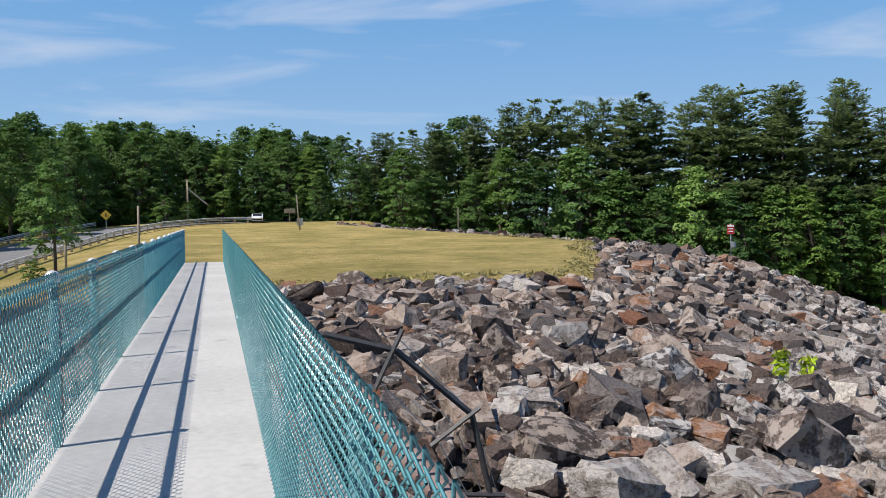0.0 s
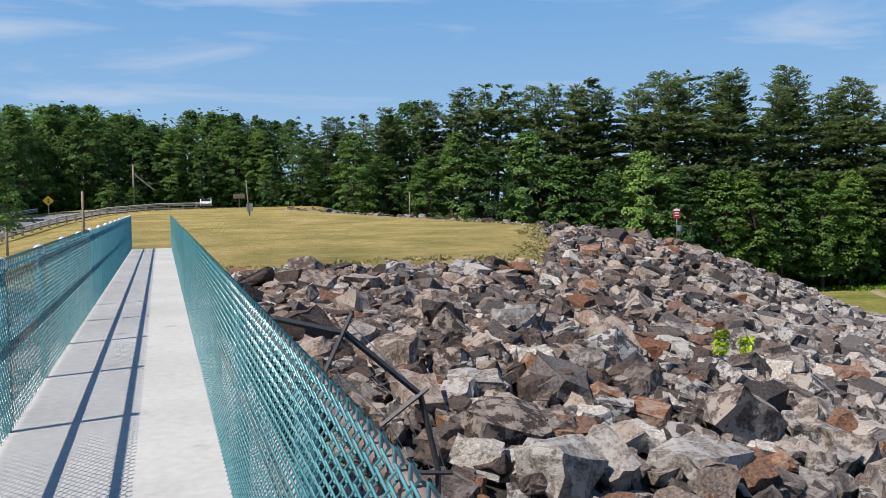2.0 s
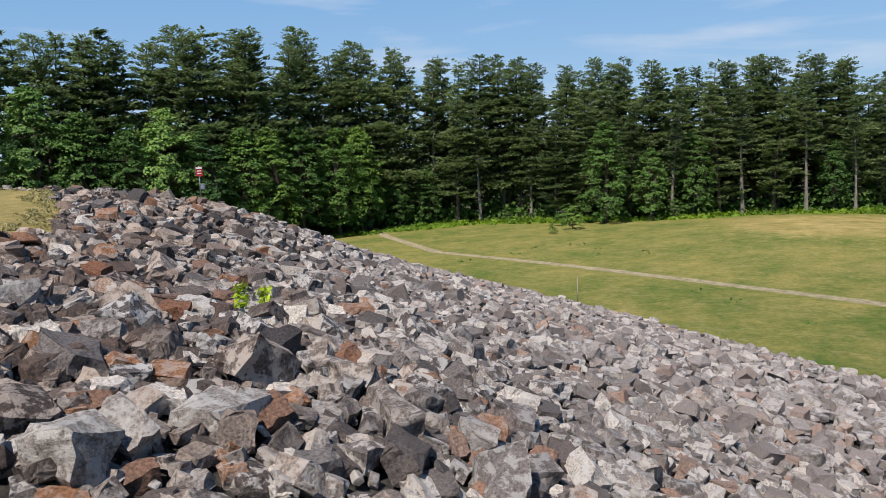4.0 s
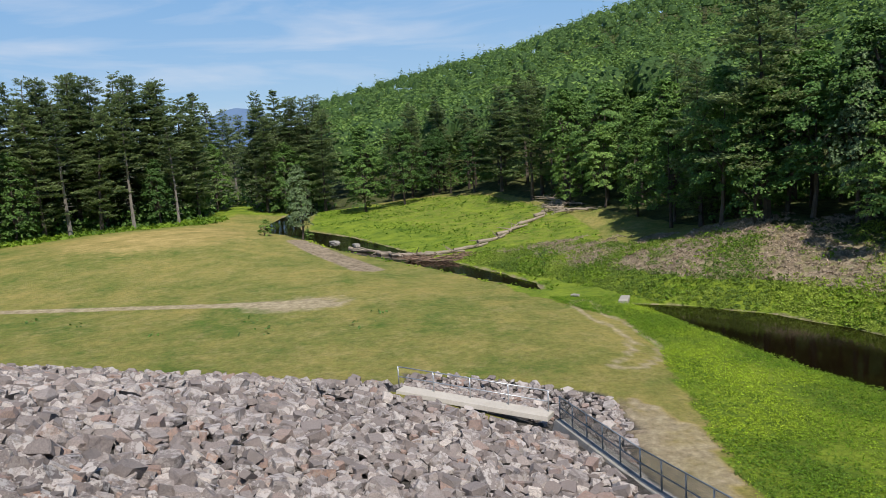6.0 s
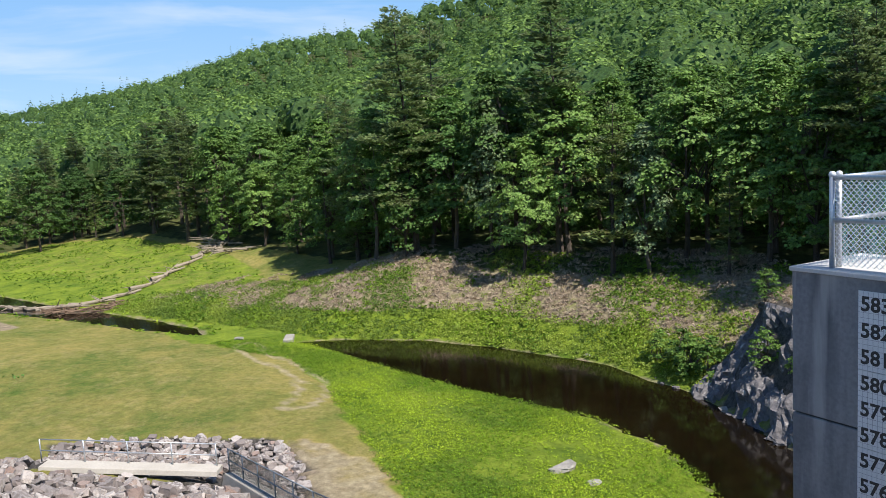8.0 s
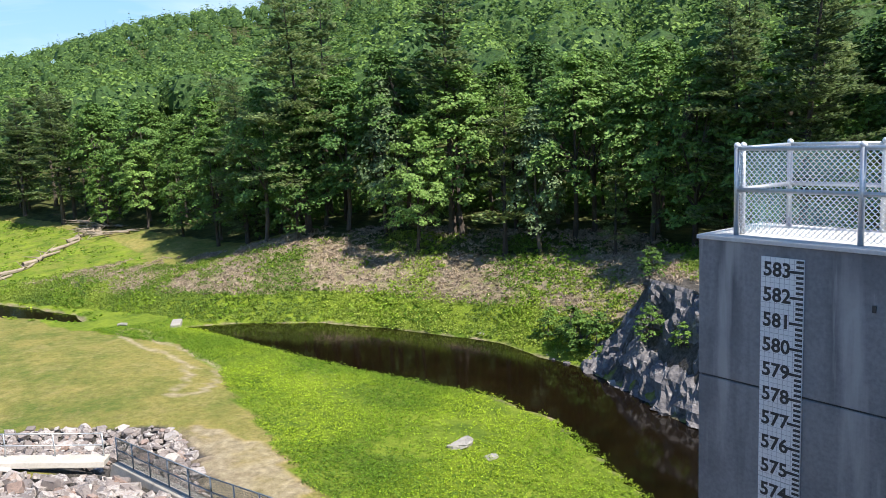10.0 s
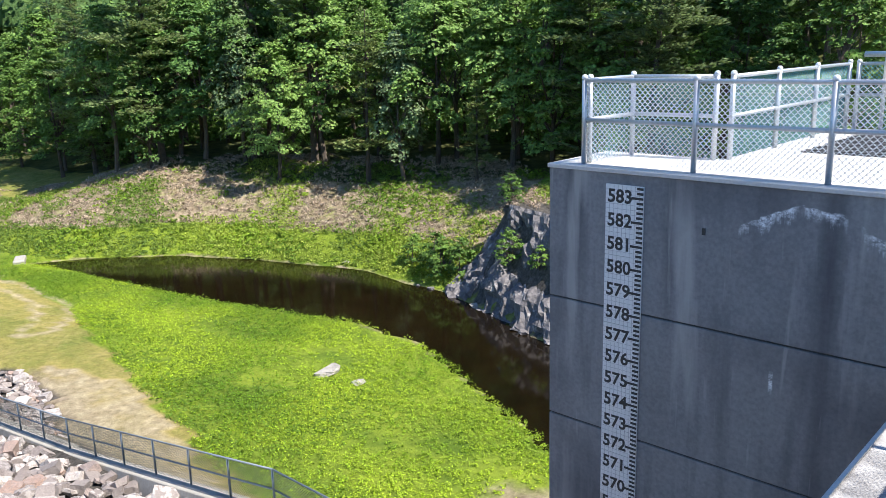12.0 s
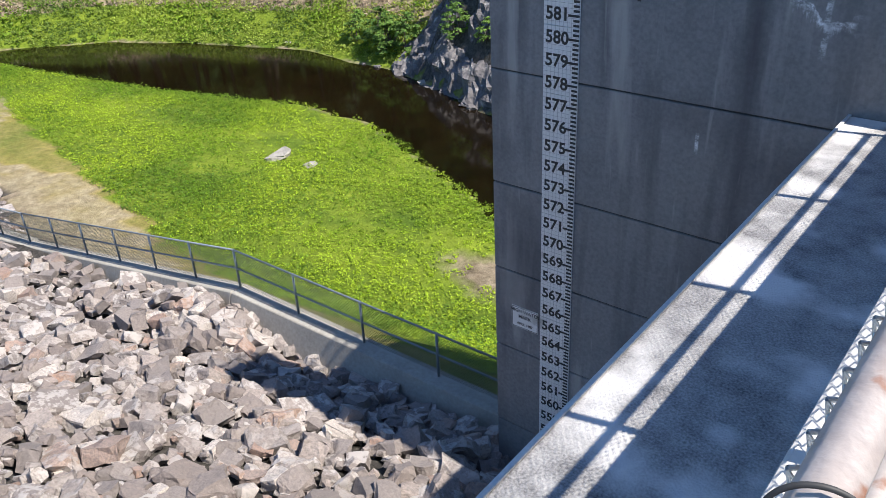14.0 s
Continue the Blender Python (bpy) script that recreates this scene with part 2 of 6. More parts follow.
M_TEAL = mat("teal_vinyl_wire", (0.05, 0.22, 0.255), (0.13, 0.38, 0.42), 0.22, 60, 4, 0.0, spec=0.8)
M_CAP = mat("pale_zinc_cap", (0.55, 0.58, 0.6), (0.75, 0.77, 0.78), 0.4, 30, 4, 0.05, metal=0.2)
M_TEALPIPE = mat("teal_painted_pipe", (0.08, 0.2, 0.24), (0.16, 0.32, 0.36), 0.45, 30, 3, 0.05, stain=(0.16, 0.09, 0.06), stain_at=0.62, stain_scale=4)
M_RUST = mat("rusty_pipe", (0.17, 0.10, 0.085), (0.36, 0.27, 0.25), 0.6, 25, 5, 0.25, stain=(0.30, 0.11, 0.04), stain_at=0.58, stain_scale=9)
M_GREYRUST = mat("grey_pipe_with_rust", (0.33, 0.25, 0.22), (0.58, 0.53, 0.5), 0.5, 18, 6, 0.2, stain=(0.32, 0.11, 0.04), stain_at=0.58, stain_scale=13)
M_ANGLE = mat("dark_weathered_steel", (0.05, 0.05, 0.055), (0.12, 0.12, 0.125), 0.55, 25, 4, 0.1, metal=0.4)
M_GREYPIPE = mat("grey_blue_pipe", (0.16, 0.2, 0.24), (0.27, 0.32, 0.36), 0.5, 30, 4, 0.05, metal=0.4)
M_DARKWIRE = mat("dark_green_wire", (0.03, 0.045, 0.045), (0.07, 0.09, 0.09), 0.5, 30, 4, 0.0)
M_WALL = mat("wing_wall_concrete", (0.27, 0.255, 0.225), (0.42, 0.4, 0.355), 0.9, 12, 1.0, 0.3, stain=(0.2, 0.19, 0.17), stain_at=0.6)
M_PALECON = mat("walkway_concrete", (0.4, 0.37, 0.32), (0.55, 0.52, 0.46), 0.9, 12, 1.0, 0.2)
M_PLATE = mat("white_gauge_plate", (0.72, 0.72, 0.7), (0.82, 0.82, 0.8), 0.45, 30, 2, 0.0, stain=(0.42, 0.4, 0.37), stain_at=0.66, stain_scale=2.5)
M_GRID = mat("grey_line_paint", (0.3, 0.3, 0.31), (0.4, 0.4, 0.41), 0.5, 20, 3, 0.0)
M_BLACK = mat("black_paint", (0.02, 0.02, 0.02), (0.05, 0.05, 0.05), 0.6, 20, 3, 0.0)
M_WHITE = mat("white_paint", (0.7, 0.7, 0.7), (0.82, 0.82, 0.82), 0.5, 20, 3, 0.0)
M_RED = mat("red_sign_paint", (0.5, 0.02, 0.03), (0.62, 0.04, 0.05), 0.45, 20, 3, 0.0)
M_YELLOW = mat("yellow_sign_paint", (0.7, 0.45, 0.03), (0.78, 0.52, 0.05), 0.45, 20, 3, 0.0)
M_BARK = mat("bark", (0.045, 0.035, 0.028), (0.13, 0.105, 0.085), 0.95, 9, 1.2, 0.8, vary="object", shift=0.3)
M_DEADWOOD = mat("grey_dead_wood", (0.13, 0.115, 0.1), (0.3, 0.27, 0.24), 0.95, 12, 1.2, 0.6)
M_STICK = mat("brown_driftwood", (0.10, 0.065, 0.042), (0.28, 0.19, 0.13), 0.9, 14, 1.5, 0.4)
M_TIMBER = mat("weathered_timber", (0.2, 0.16, 0.12), (0.42, 0.36, 0.28), 0.9, 14, 1.5, 0.4)
M_PINE = leaf_mat("pine_needles", (0.105, 0.16, 0.062), (0.29, 0.375, 0.15), 0.45, 0.3, 0.5)
M_YOUNGPINE = leaf_mat("young_pine_needles", (0.10, 0.16, 0.05), (0.27, 0.33, 0.11), 0.25, 0.5, 0.3)
M_MAPLE = leaf_mat("maple_leaves", (0.09, 0.2, 0.05), (0.31, 0.47, 0.115), 0.36, 0.2, 0.65)
M_LEAF = leaf_mat("broad_leaves", (0.042, 0.108, 0.027), (0.17, 0.3, 0.058), 0.3, 0.18, 0.7)
M_BRIGHT = leaf_mat("sunny_leaves", (0.085, 0.18, 0.035), (0.27, 0.42, 0.08), 0.36, 0.25, 0.6)
M_SILVER = leaf_mat("silvery_leaves", (0.12, 0.2, 0.085), (0.28, 0.37, 0.18), 0.3, 0.5, 0.3)
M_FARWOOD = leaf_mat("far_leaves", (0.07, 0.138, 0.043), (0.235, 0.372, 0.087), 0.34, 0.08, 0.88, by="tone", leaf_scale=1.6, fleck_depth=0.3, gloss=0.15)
M_WEED = leaf_mat("marsh_plants", (0.12, 0.26, 0.014), (0.44, 0.58, 0.04), 0.45, 0.3, 0.7, by="tone", leaf_scale=9.0)
M_WEED_DEEP = leaf_mat("deep_green_plants", (0.115, 0.22, 0.02), (0.25, 0.38, 0.03), 0.42, 0.3, 0.7, by="tone", leaf_scale=9.0)
M_BANK = leaf_mat("bank_weeds", (0.10, 0.185, 0.028), (0.33, 0.42, 0.065), 0.38, 0.35, 0.65, by="tone", leaf_scale=7.0)
M_GRASSBLADE = leaf_mat("dry_grass_blades", (0.24, 0.22, 0.08), (0.48, 0.42, 0.2), 0.3, 0.9, 0.1)
M_BRUSH = leaf_mat("dead_brush", (0.23, 0.17, 0.12), (0.5, 0.41, 0.31), 0.15, 0.9, 0.1)
M_YELLOWLEAF = leaf_mat("yellow_green_leaves", (0.3, 0.4, 0.02), (0.5, 0.62, 0.05), 0.4, 0.9, 0.1)
M_PALESTONE = mat("pale_stone", (0.2, 0.19, 0.17), (0.42, 0.4, 0.36), 0.9, 9, 1.5, 0.7, bump_dist=0.06)
M_WATER = mat("dark_peaty_water", (0.0045, 0.0032, 0.0015), (0.012, 0.0078, 0.0032), 0.08, 0.9, 0.12, 0.012, spec=0.5, bump_dist=0.01)
M_CLIFF = mat("ledge_rock", (0.06, 0.058, 0.064), (0.21, 0.2, 0.205), 0.9, 5, 0.7, 0.9, bump_dist=0.12, stain=(0.4, 0.38, 0.37), stain_at=0.6, stain_scale=2.3)
M_ASPHALT = mat("asphalt", (0.16, 0.16, 0.165), (0.24, 0.24, 0.24), 0.9, 40, 0.6, 0.1)
# distance haze is put into the ridge's blue base colour
M_MOUNT = mat("haze_tinted_hill", (0.17, 0.27, 0.46), (0.2, 0.31, 0.52), 1.0, 0.02, 0.004, 0.0, spec=0.0)
M_CARWHITE = mat("car_paint", (0.72, 0.73, 0.75), (0.8, 0.8, 0.82), 0.25, 5, 1, 0.0)
M_GLASSDARK = mat("dark_glass", (0.02, 0.025, 0.03), (0.03, 0.035, 0.04), 0.08, 5, 1, 0.0)


def rock_mat(name, vary):
    """Broken stone: grey, purple-grey, rusty and pale stones by chance, with grain, lichen blotches and coarse relief."""
    m = bpy.data.materials.new(name)
    m.use_nodes = True
    n, l = m.node_tree.nodes, m.node_tree.links
    b = n["Principled BSDF"]
    b.inputs["Roughness"].default_value, b.inputs["Specular IOR Level"].default_value = 0.88, 0.3
    geo = n.new("ShaderNodeNewGeometry")
    rnd = n.new("ShaderNodeObjectInfo").outputs["Random"] if vary == "object" else geo.outputs["Random Per Island"]
    r = n.new("ShaderNodeValToRGB")
    r.color_ramp.interpolation = "LINEAR"
    tones = ((0.0, (0.06, 0.054, 0.055)), (0.2, (0.105, 0.094, 0.094)), (0.4, (0.18, 0.163, 0.16)), (0.55, (0.095, 0.074, 0.068)), (0.66, (0.29, 0.268, 0.252)),
             (0.78, (0.24, 0.205, 0.19)), (0.82, (0.22, 0.12, 0.08)), (0.85, (0.27, 0.135, 0.07)), (0.88, (0.36, 0.335, 0.315)), (1.0, (0.58, 0.54, 0.5)))
    r.color_ramp.elements[0].position, r.color_ramp.elements[0].color = 0.0, (*tones[0][1], 1)
    r.color_ramp.elements[1].position, r.color_ramp.elements[1].color = 1.0, (*tones[-1][1], 1)
    for pos, c in tones[1:-1]:
        r.color_ramp.elements.new(pos).color = (*c, 1)
    l.new(rnd, r.inputs["Fac"])
    grain, blotch = n.new("ShaderNodeTexNoise"), n.new("ShaderNodeTexNoise")
    for node, s, d in ((grain, 21.0, 9.0), (blotch, 5.0, 10.0)):
        node.inputs["Scale"].default_value, node.inputs["Detail"].default_value = s, d
        node.inputs["Roughness"].default_value = 0.65
        l.new(geo.outputs["Position"], node.inputs["Vector"])
    rg = n.new("ShaderNodeValToRGB")
    rg.color_ramp.elements[0].position, rg.color_ramp.elements[1].position = 0.3, 0.72
    rg.color_ramp.elements[0].color, rg.color_ramp.elements[1].color = (0.3, 0.3, 0.3, 1), (1.75, 1.7, 1.64, 1)
    l.new(grain.outputs["Fac"], rg.inputs["Fac"])
    mul = n.new("ShaderNodeMix")
    mul.data_type, mul.blend_type = "RGBA", "MULTIPLY"
    mul.inputs["Factor"].default_value = 1.0
    l.new(r.outputs["Color"], mul.inputs["A"]), l.new(rg.outputs["Color"], mul.inputs["B"])
    rb = n.new("ShaderNodeValToRGB")
    rb.color_ramp.elements[0].position, rb.color_ramp.elements[1].position = 0.47, 0.54
    rb.color_ramp.elements[1].color = (0.9, 0.9, 0.9, 1)
    l.new(blotch.outputs["Fac"], rb.inputs["Fac"])
    lich = n.new("ShaderNodeMix")
    lich.data_type = "RGBA"
    lich.inputs["B"].default_value = (0.52, 0.5, 0.48, 1)
    some = n.new("ShaderNodeMath")
    some.operation = "MULTIPLY"
    frac = n.new("ShaderNodeMath")
    frac.operation = "PINGPONG"
    frac.inputs[1].default_value = 0.13
    l.new(rnd, frac.inputs[0])
    much = n.new("ShaderNodeMapRange")
    much.inputs["From Min"].default_value, much.inputs["From Max"].default_value = 0.045, 0.1
    l.new(frac.outputs[0], much.inputs["Value"])
    l.new(rb.outputs["Color"], some.inputs[0]), l.new(much.outputs["Result"], some.inputs[1])
    l.new(some.outputs[0], lich.inputs["Factor"]), l.new(mul.outputs["Result"], lich.inputs["A"])
    # stones low on the slope, long under water, are bleached pale
    sep = n.new("ShaderNodeSeparateXYZ")
    l.new(geo.outputs["Position"], sep.inputs[0])
    low = n.new("ShaderNodeMapRange")
    low.inputs["From Min"].default_value, low.inputs["From Max"].default_value = -2.4, -6.5
    low.inputs["To Min"].default_value, low.inputs["To Max"].default_value = 0.0, 0.42
    l.new(sep.outputs["Z"], low.inputs["Value"])
    pale = n.new("ShaderNodeMix")
    pale.data_type = "RGBA"
    pale.inputs["B"].default_value = (0.42, 0.37, 0.345, 1)
    l.new(low.outputs["Result"], pale.inputs["Factor"]), l.new(lich.outputs["Result"], pale.inputs["A"])
    # stones above the flood line keep their brown weathered skin
    high = n.new("ShaderNodeMapRange")
    high.inputs["From Min"].default_value, high.inputs["From Max"].default_value = -3.4, -1.3
    high.inputs["To Max"].default_value = 0.85
    l.new(sep.outputs["Z"], high.inputs["Value"])
    skin = n.new("ShaderNodeMix")
    skin.data_type, skin.blend_type = "RGBA", "MULTIPLY"
    skin.inputs["B"].default_value = (0.78, 0.66, 0.58, 1)
    mul7, odd, most, share = [n.new("ShaderNodeMath") for _ in range(4)]
    mul7.operation, odd.operation, most.operation, share.operation = "MULTIPLY", "FRACT", "GREATER_THAN", "MULTIPLY"
    mul7.inputs[1].default_value, most.inputs[1].default_value = 7.3, 0.3
    l.new(rnd, mul7.inputs[0]), l.new(mul7.outputs[0], odd.inputs[0]), l.new(odd.outputs[0], most.inputs[0])
    l.new(high.outputs["Result"], share.inputs[0]), l.new(most.outputs[0], share.inputs[1])
    l.new(share.outputs[0], skin.inputs["Factor"]), l.new(pale.outputs["Result"], skin.inputs["A"])
    l.new(skin.outputs["Result"], b.inputs["Base Color"])
    bp = n.new("ShaderNodeBump")
    bp.inputs["Strength"].default_value, bp.inputs["Distance"].default_value = 0.9, 0.09
    pits = n.new("ShaderNodeBump")
    pits.inputs["Strength"].default_value, pits.inputs["Distance"].default_value = 0.8, 0.025
    l.new(blotch.outputs["Fac"], bp.inputs["Height"]), l.new(grain.outputs["Fac"], pits.inputs["Height"])
    l.new(bp.outputs["Normal"], pits.inputs["Normal"]), l.new(pits.outputs["Normal"], b.inputs["Normal"])
    return m


M_STONE = rock_mat("riprap_stone_piece", "object")
M_STONES = rock_mat("riprap_stone", "island")


def ground_mat():
    """Turf, dry grass, marsh, mud, gravel and forest floor, mixed by the plan's own cover weights."""
    m = bpy.data.materials.new("ground_cover")
    m.use_nodes = True
    n, l = m.node_tree.nodes, m.node_tree.links
    b = n["Principled BSDF"]
    b.inputs["Roughness"].default_value, b.inputs["Specular IOR Level"].default_value = 0.95, 0.15
    geo = n.new("ShaderNodeNewGeometry")

    def tone(dark, light, scale, lo=0.35, hi=0.65, rough=0.65):
        t = n.new("ShaderNodeTexNoise")
        t.inputs["Scale"].default_value, t.inputs["Detail"].default_value, t.inputs["Roughness"].default_value = scale, 10.0, rough
        l.new(geo.outputs["Position"], t.inputs["Vector"])
        c = n.new("ShaderNodeValToRGB")
        c.color_ramp.elements[0].position, c.color_ramp.elements[1].position = lo, hi
        c.color_ramp.elements[0].color, c.color_ramp.elements[1].color = (*dark, 1), (*light, 1)
        l.new(t.outputs["Fac"], c.inputs["Fac"])
        return c.outputs["Color"], t.outputs["Fac"]

    base, relief = tone((0.10, 0.16, 0.03), (0.34, 0.29, 0.095), 0.12, 0.36, 0.64, 0.8)
    straw, sf = tone((0, 0, 0), (1, 1, 1), 0.5, 0.5, 0.64, 0.85)
    mx = n.new("ShaderNodeMix")
    mx.data_type = "RGBA"
    mx.inputs["B"].default_value = (0.40, 0.33, 0.15, 1)
    half = n.new("ShaderNodeMath")
    half.operation = "MULTIPLY"
    half.inputs[1].default_value = 0.55
    l.new(straw, half.inputs[0]), l.new(half.outputs[0], mx.inputs["Factor"]), l.new(base, mx.inputs["A"])
    base = mx.outputs["Result"]
    # shade of the gaps between riprap stones is put into the dark "stone" colour
    layers = (("dry", (0.25, 0.225, 0.07), (0.52, 0.40, 0.17), 0.22), ("marsh", (0.1, 0.17, 0.02), (0.24, 0.32, 0.035), 0.35),
              ("soil", (0.17, 0.135, 0.095), (0.42, 0.35, 0.26), 1.6), ("sand", (0.3, 0.25, 0.16), (0.5, 0.43, 0.3), 1.6),
              ("floor", (0.035, 0.045, 0.018), (0.11, 0.125, 0.045), 0.6), ("stone", (0.05, 0.048, 0.046), (0.14, 0.13, 0.125), 5.0))
    for key, dark, light, scale in layers:
        c, _ = tone(dark, light, scale)
        at = n.new("ShaderNodeAttribute")
        at.attribute_name = key
        rag = n.new("ShaderNodeTexNoise")
        rag.inputs["Scale"].default_value, rag.inputs["Detail"].default_value = 0.9, 8.0
        l.new(geo.outputs["Position"], rag.inputs["Vector"])
        k = n.new("ShaderNodeMath")
        k.operation = "MULTIPLY_ADD"
        k.inputs[1].default_value, k.inputs[2].default_value = 0.7, -0.35
        l.new(rag.outputs["Fac"], k.inputs[0])
        s = n.new("ShaderNodeMath")
        l.new(at.outputs["Fac"], s.inputs[0]), l.new(k.outputs[0], s.inputs[1])
        e = n.new("ShaderNodeMapRange")
        e.inputs["From Min"].default_value, e.inputs["From Max"].default_value = 0.32, 0.68
        l.new(s.outputs[0], e.inputs["Value"])
        mx = n.new("ShaderNodeMix")
        mx.data_type = "RGBA"
        l.new(e.outputs["Result"], mx.inputs["Factor"]), l.new(base, mx.inputs["A"]), l.new(c, mx.inputs["B"])
        base = mx.outputs["Result"]
    g, gf = tone((0.45, 0.47, 0.42), (1.5, 1.46, 1.4), 2.2, 0.3, 0.7, 0.9)
    mul = n.new("ShaderNodeMix")
    mul.data_type, mul.blend_type = "RGBA", "MULTIPLY"
    mul.inputs["Factor"].default_value = 1.0
    l.new(base, mul.inputs["A"]), l.new(g, mul.inputs["B"])
    l.new(mul.outputs["Result"], b.inputs["Base Color"])
    bp = n.new("ShaderNodeBump")
    bp.inputs["Strength"].default_value, bp.inputs["Distance"].default_value = 0.9, 0.15
    l.new(gf, bp.inputs["Height"]), l.new(bp.outputs["Normal"], b.inputs["Normal"])
    return m


M_GROUND = ground_mat()


# helpers for meshes
def mesh_object(name, verts, faces, material, parent=None, label="", smooth=False):
    me = bpy.data.meshes.new(name)
    me.from_pydata([tuple(v) for v in verts], [], [tuple(f) for f in faces])
    me.materials.append(material)
    if smooth:
        me.shade_smooth()
    ob = new(name, me)
    if parent is not None:
        ob.parent = parent
    if label:
        ob["label"] = label
    return ob


def part(name, bm, material, parent=None, label="", smooth=False):
    me = bpy.data.meshes.new(name)
    bm.to_mesh(me)
    bm.free()
    me.materials.append(material)
    if smooth:
        me.shade_smooth()
    ob = new(name, me)
    if parent is not None:
        ob.parent = parent
    if label:
        ob["label"] = label
    return ob


def box(bm, x0, x1, y0, y1, z0, z1, bevel=0.0):
    r = bmesh.ops.create_cube(bm, size=1.0, matrix=Matrix.LocRotScale(((x0 + x1) / 2, (y0 + y1) / 2, (z0 + z1) / 2), None, (abs(x1 - x0), abs(y1 - y0), abs(z1 - z0))))
    if bevel:
        es = list({e for v in r["verts"] for e in v.link_edges})
        bmesh.ops.bevel(bm, geom=es, offset=bevel, segments=2, affect="EDGES", profile=0.5)
    return bm


def rod(bm, a, b, ra, rb=None, sides=10, caps=True):
    a, b = Vector(a), Vector(b)
    d = b - a
    m = Matrix.Translation((a + b) / 2) @ d.to_track_quat("Z", "Y").to_matrix().to_4x4()
    bmesh.ops.create_cone(bm, cap_ends=caps, segments=sides, radius1=ra, radius2=ra if rb is None else rb, depth=d.length, matrix=m)
    return bm


def ball(bm, at, r, squash=1.0, seg=12):
    bmesh.ops.create_uvsphere(bm, u_segments=seg, v_segments=max(6, seg // 2), radius=r, matrix=Matrix.LocRotScale(at, None, (1, 1, squash)))
    return bm


def step(a, b, v):
    t = np.clip((v - a) / (b - a), 0, 1)
    return t * t * (3 - 2 * t)


def lumps(x, y, s, seed=0.0):
    """Smooth uneven ground, from a few crossed waves."""
    r = np.random.RandomState(int(seed * 7) + 3)
    out = 0
    for k in range(6):
        a, p, f = r.uniform(0, 6.28), r.uniform(0, 6.28), s * r.uniform(0.6, 1.8)
        out = out + np.sin((x * math.cos(a) + y * math.sin(a)) * f + p) / 6
    return out


def smin(a, b, k):
    h = np.clip(0.5 + 0.5 * (b - a) / k, 0, 1)
    return b * (1 - h) + a * h - k * h * (1 - h)


def dist_line(x, y, pts):
    """The distance to a line through points, and how far along it is, as the nearest segment's share."""
    best = np.full(np.shape(x), 1e9)
    for (ax, ay), (bx, by) in zip(pts[:-1], pts[1:]):
        dx, dy = bx - ax, by - ay
        t = np.clip(((x - ax) * dx + (y - ay) * dy) / (dx * dx + dy * dy), 0, 1)
        best = np.minimum(best, np.hypot(x - ax - t * dx, y - ay - t * dy))
    return best


def inside(x, y, poly):
    res = np.zeros(np.shape(x), bool)
    for (ax, ay), (bx, by) in zip(poly, poly[1:] + poly[:1]):
        cross = (ay > y) != (by > y)
        with np.errstate(divide="ignore", invalid="ignore"):
            xi = (bx - ax) * (y - ay) / (by - ay) + ax
        res ^= cross & (x < xi)
    return res


WATER_Z = -14.0
ROAD = [(-26, -10, -5.2), (-22, 20, -4.3), (-18.5, 42, -3.0), (-17.0, 58, -1.75), (-15.8, 71, -1.15), (-13.2, 84, -0.2), (-9.5, 97, 0.55), (-4, 107, 0.9), (4, 113, 1.0), (16, 116, 0.95)]
# plan of the water: the pool beside the tower, and the brook with its upper pool
POOL = [(66, -22.6), (63, -23.3), (51, -25.2), (43, -27), (35.3, -29.2), (29.5, -29.2), (26, -27.8), (22.2, -26.2), (18.5, -24.5), (15, -23), (9, -24), (6, -30),
        (14, -33), (21, -33.5), (25.5, -33.8), (30, -35.6), (34.6, -37), (43.8, -37.3), (50.8, -35), (58.3, -31.8), (64, -26.3)]
BROOK = [(74.5, -17.0), (82.3, -12.4), (91.5, -8.4), (100, -3.6), (111.5, 2.4), (121, 5.8), (130, 9), (137, 14), (150, 17), (175, 14), (176, 8), (150, 11), (141, 9.2), (126, 0.6),
         (105, -7), (86, -14.8), (78.5, -17.2)]
# the far shore from which the right bank climbs
SHORE = [(-40, -26), (6, -30), (14, -33.2), (25.5, -34), (34.6, -37.2), (43.8, -37.5), (58.3, -32), (66, -24), (86, -15.5), (105, -7.5), (126, 0), (141, 8.5), (176, 8), (400, 40), (900, 90), (3000, 250)]


def far_side(x, y):
    ys = np.interp(x, [p[0] for p in SHORE], [p[1] for p in SHORE])
    return y < ys


def crest_edge(x, y):
    """How far a place lies outside the far edge of the grassy crest."""
    return (x - 24.5) * 0.979 + (y - 49) * 0.204


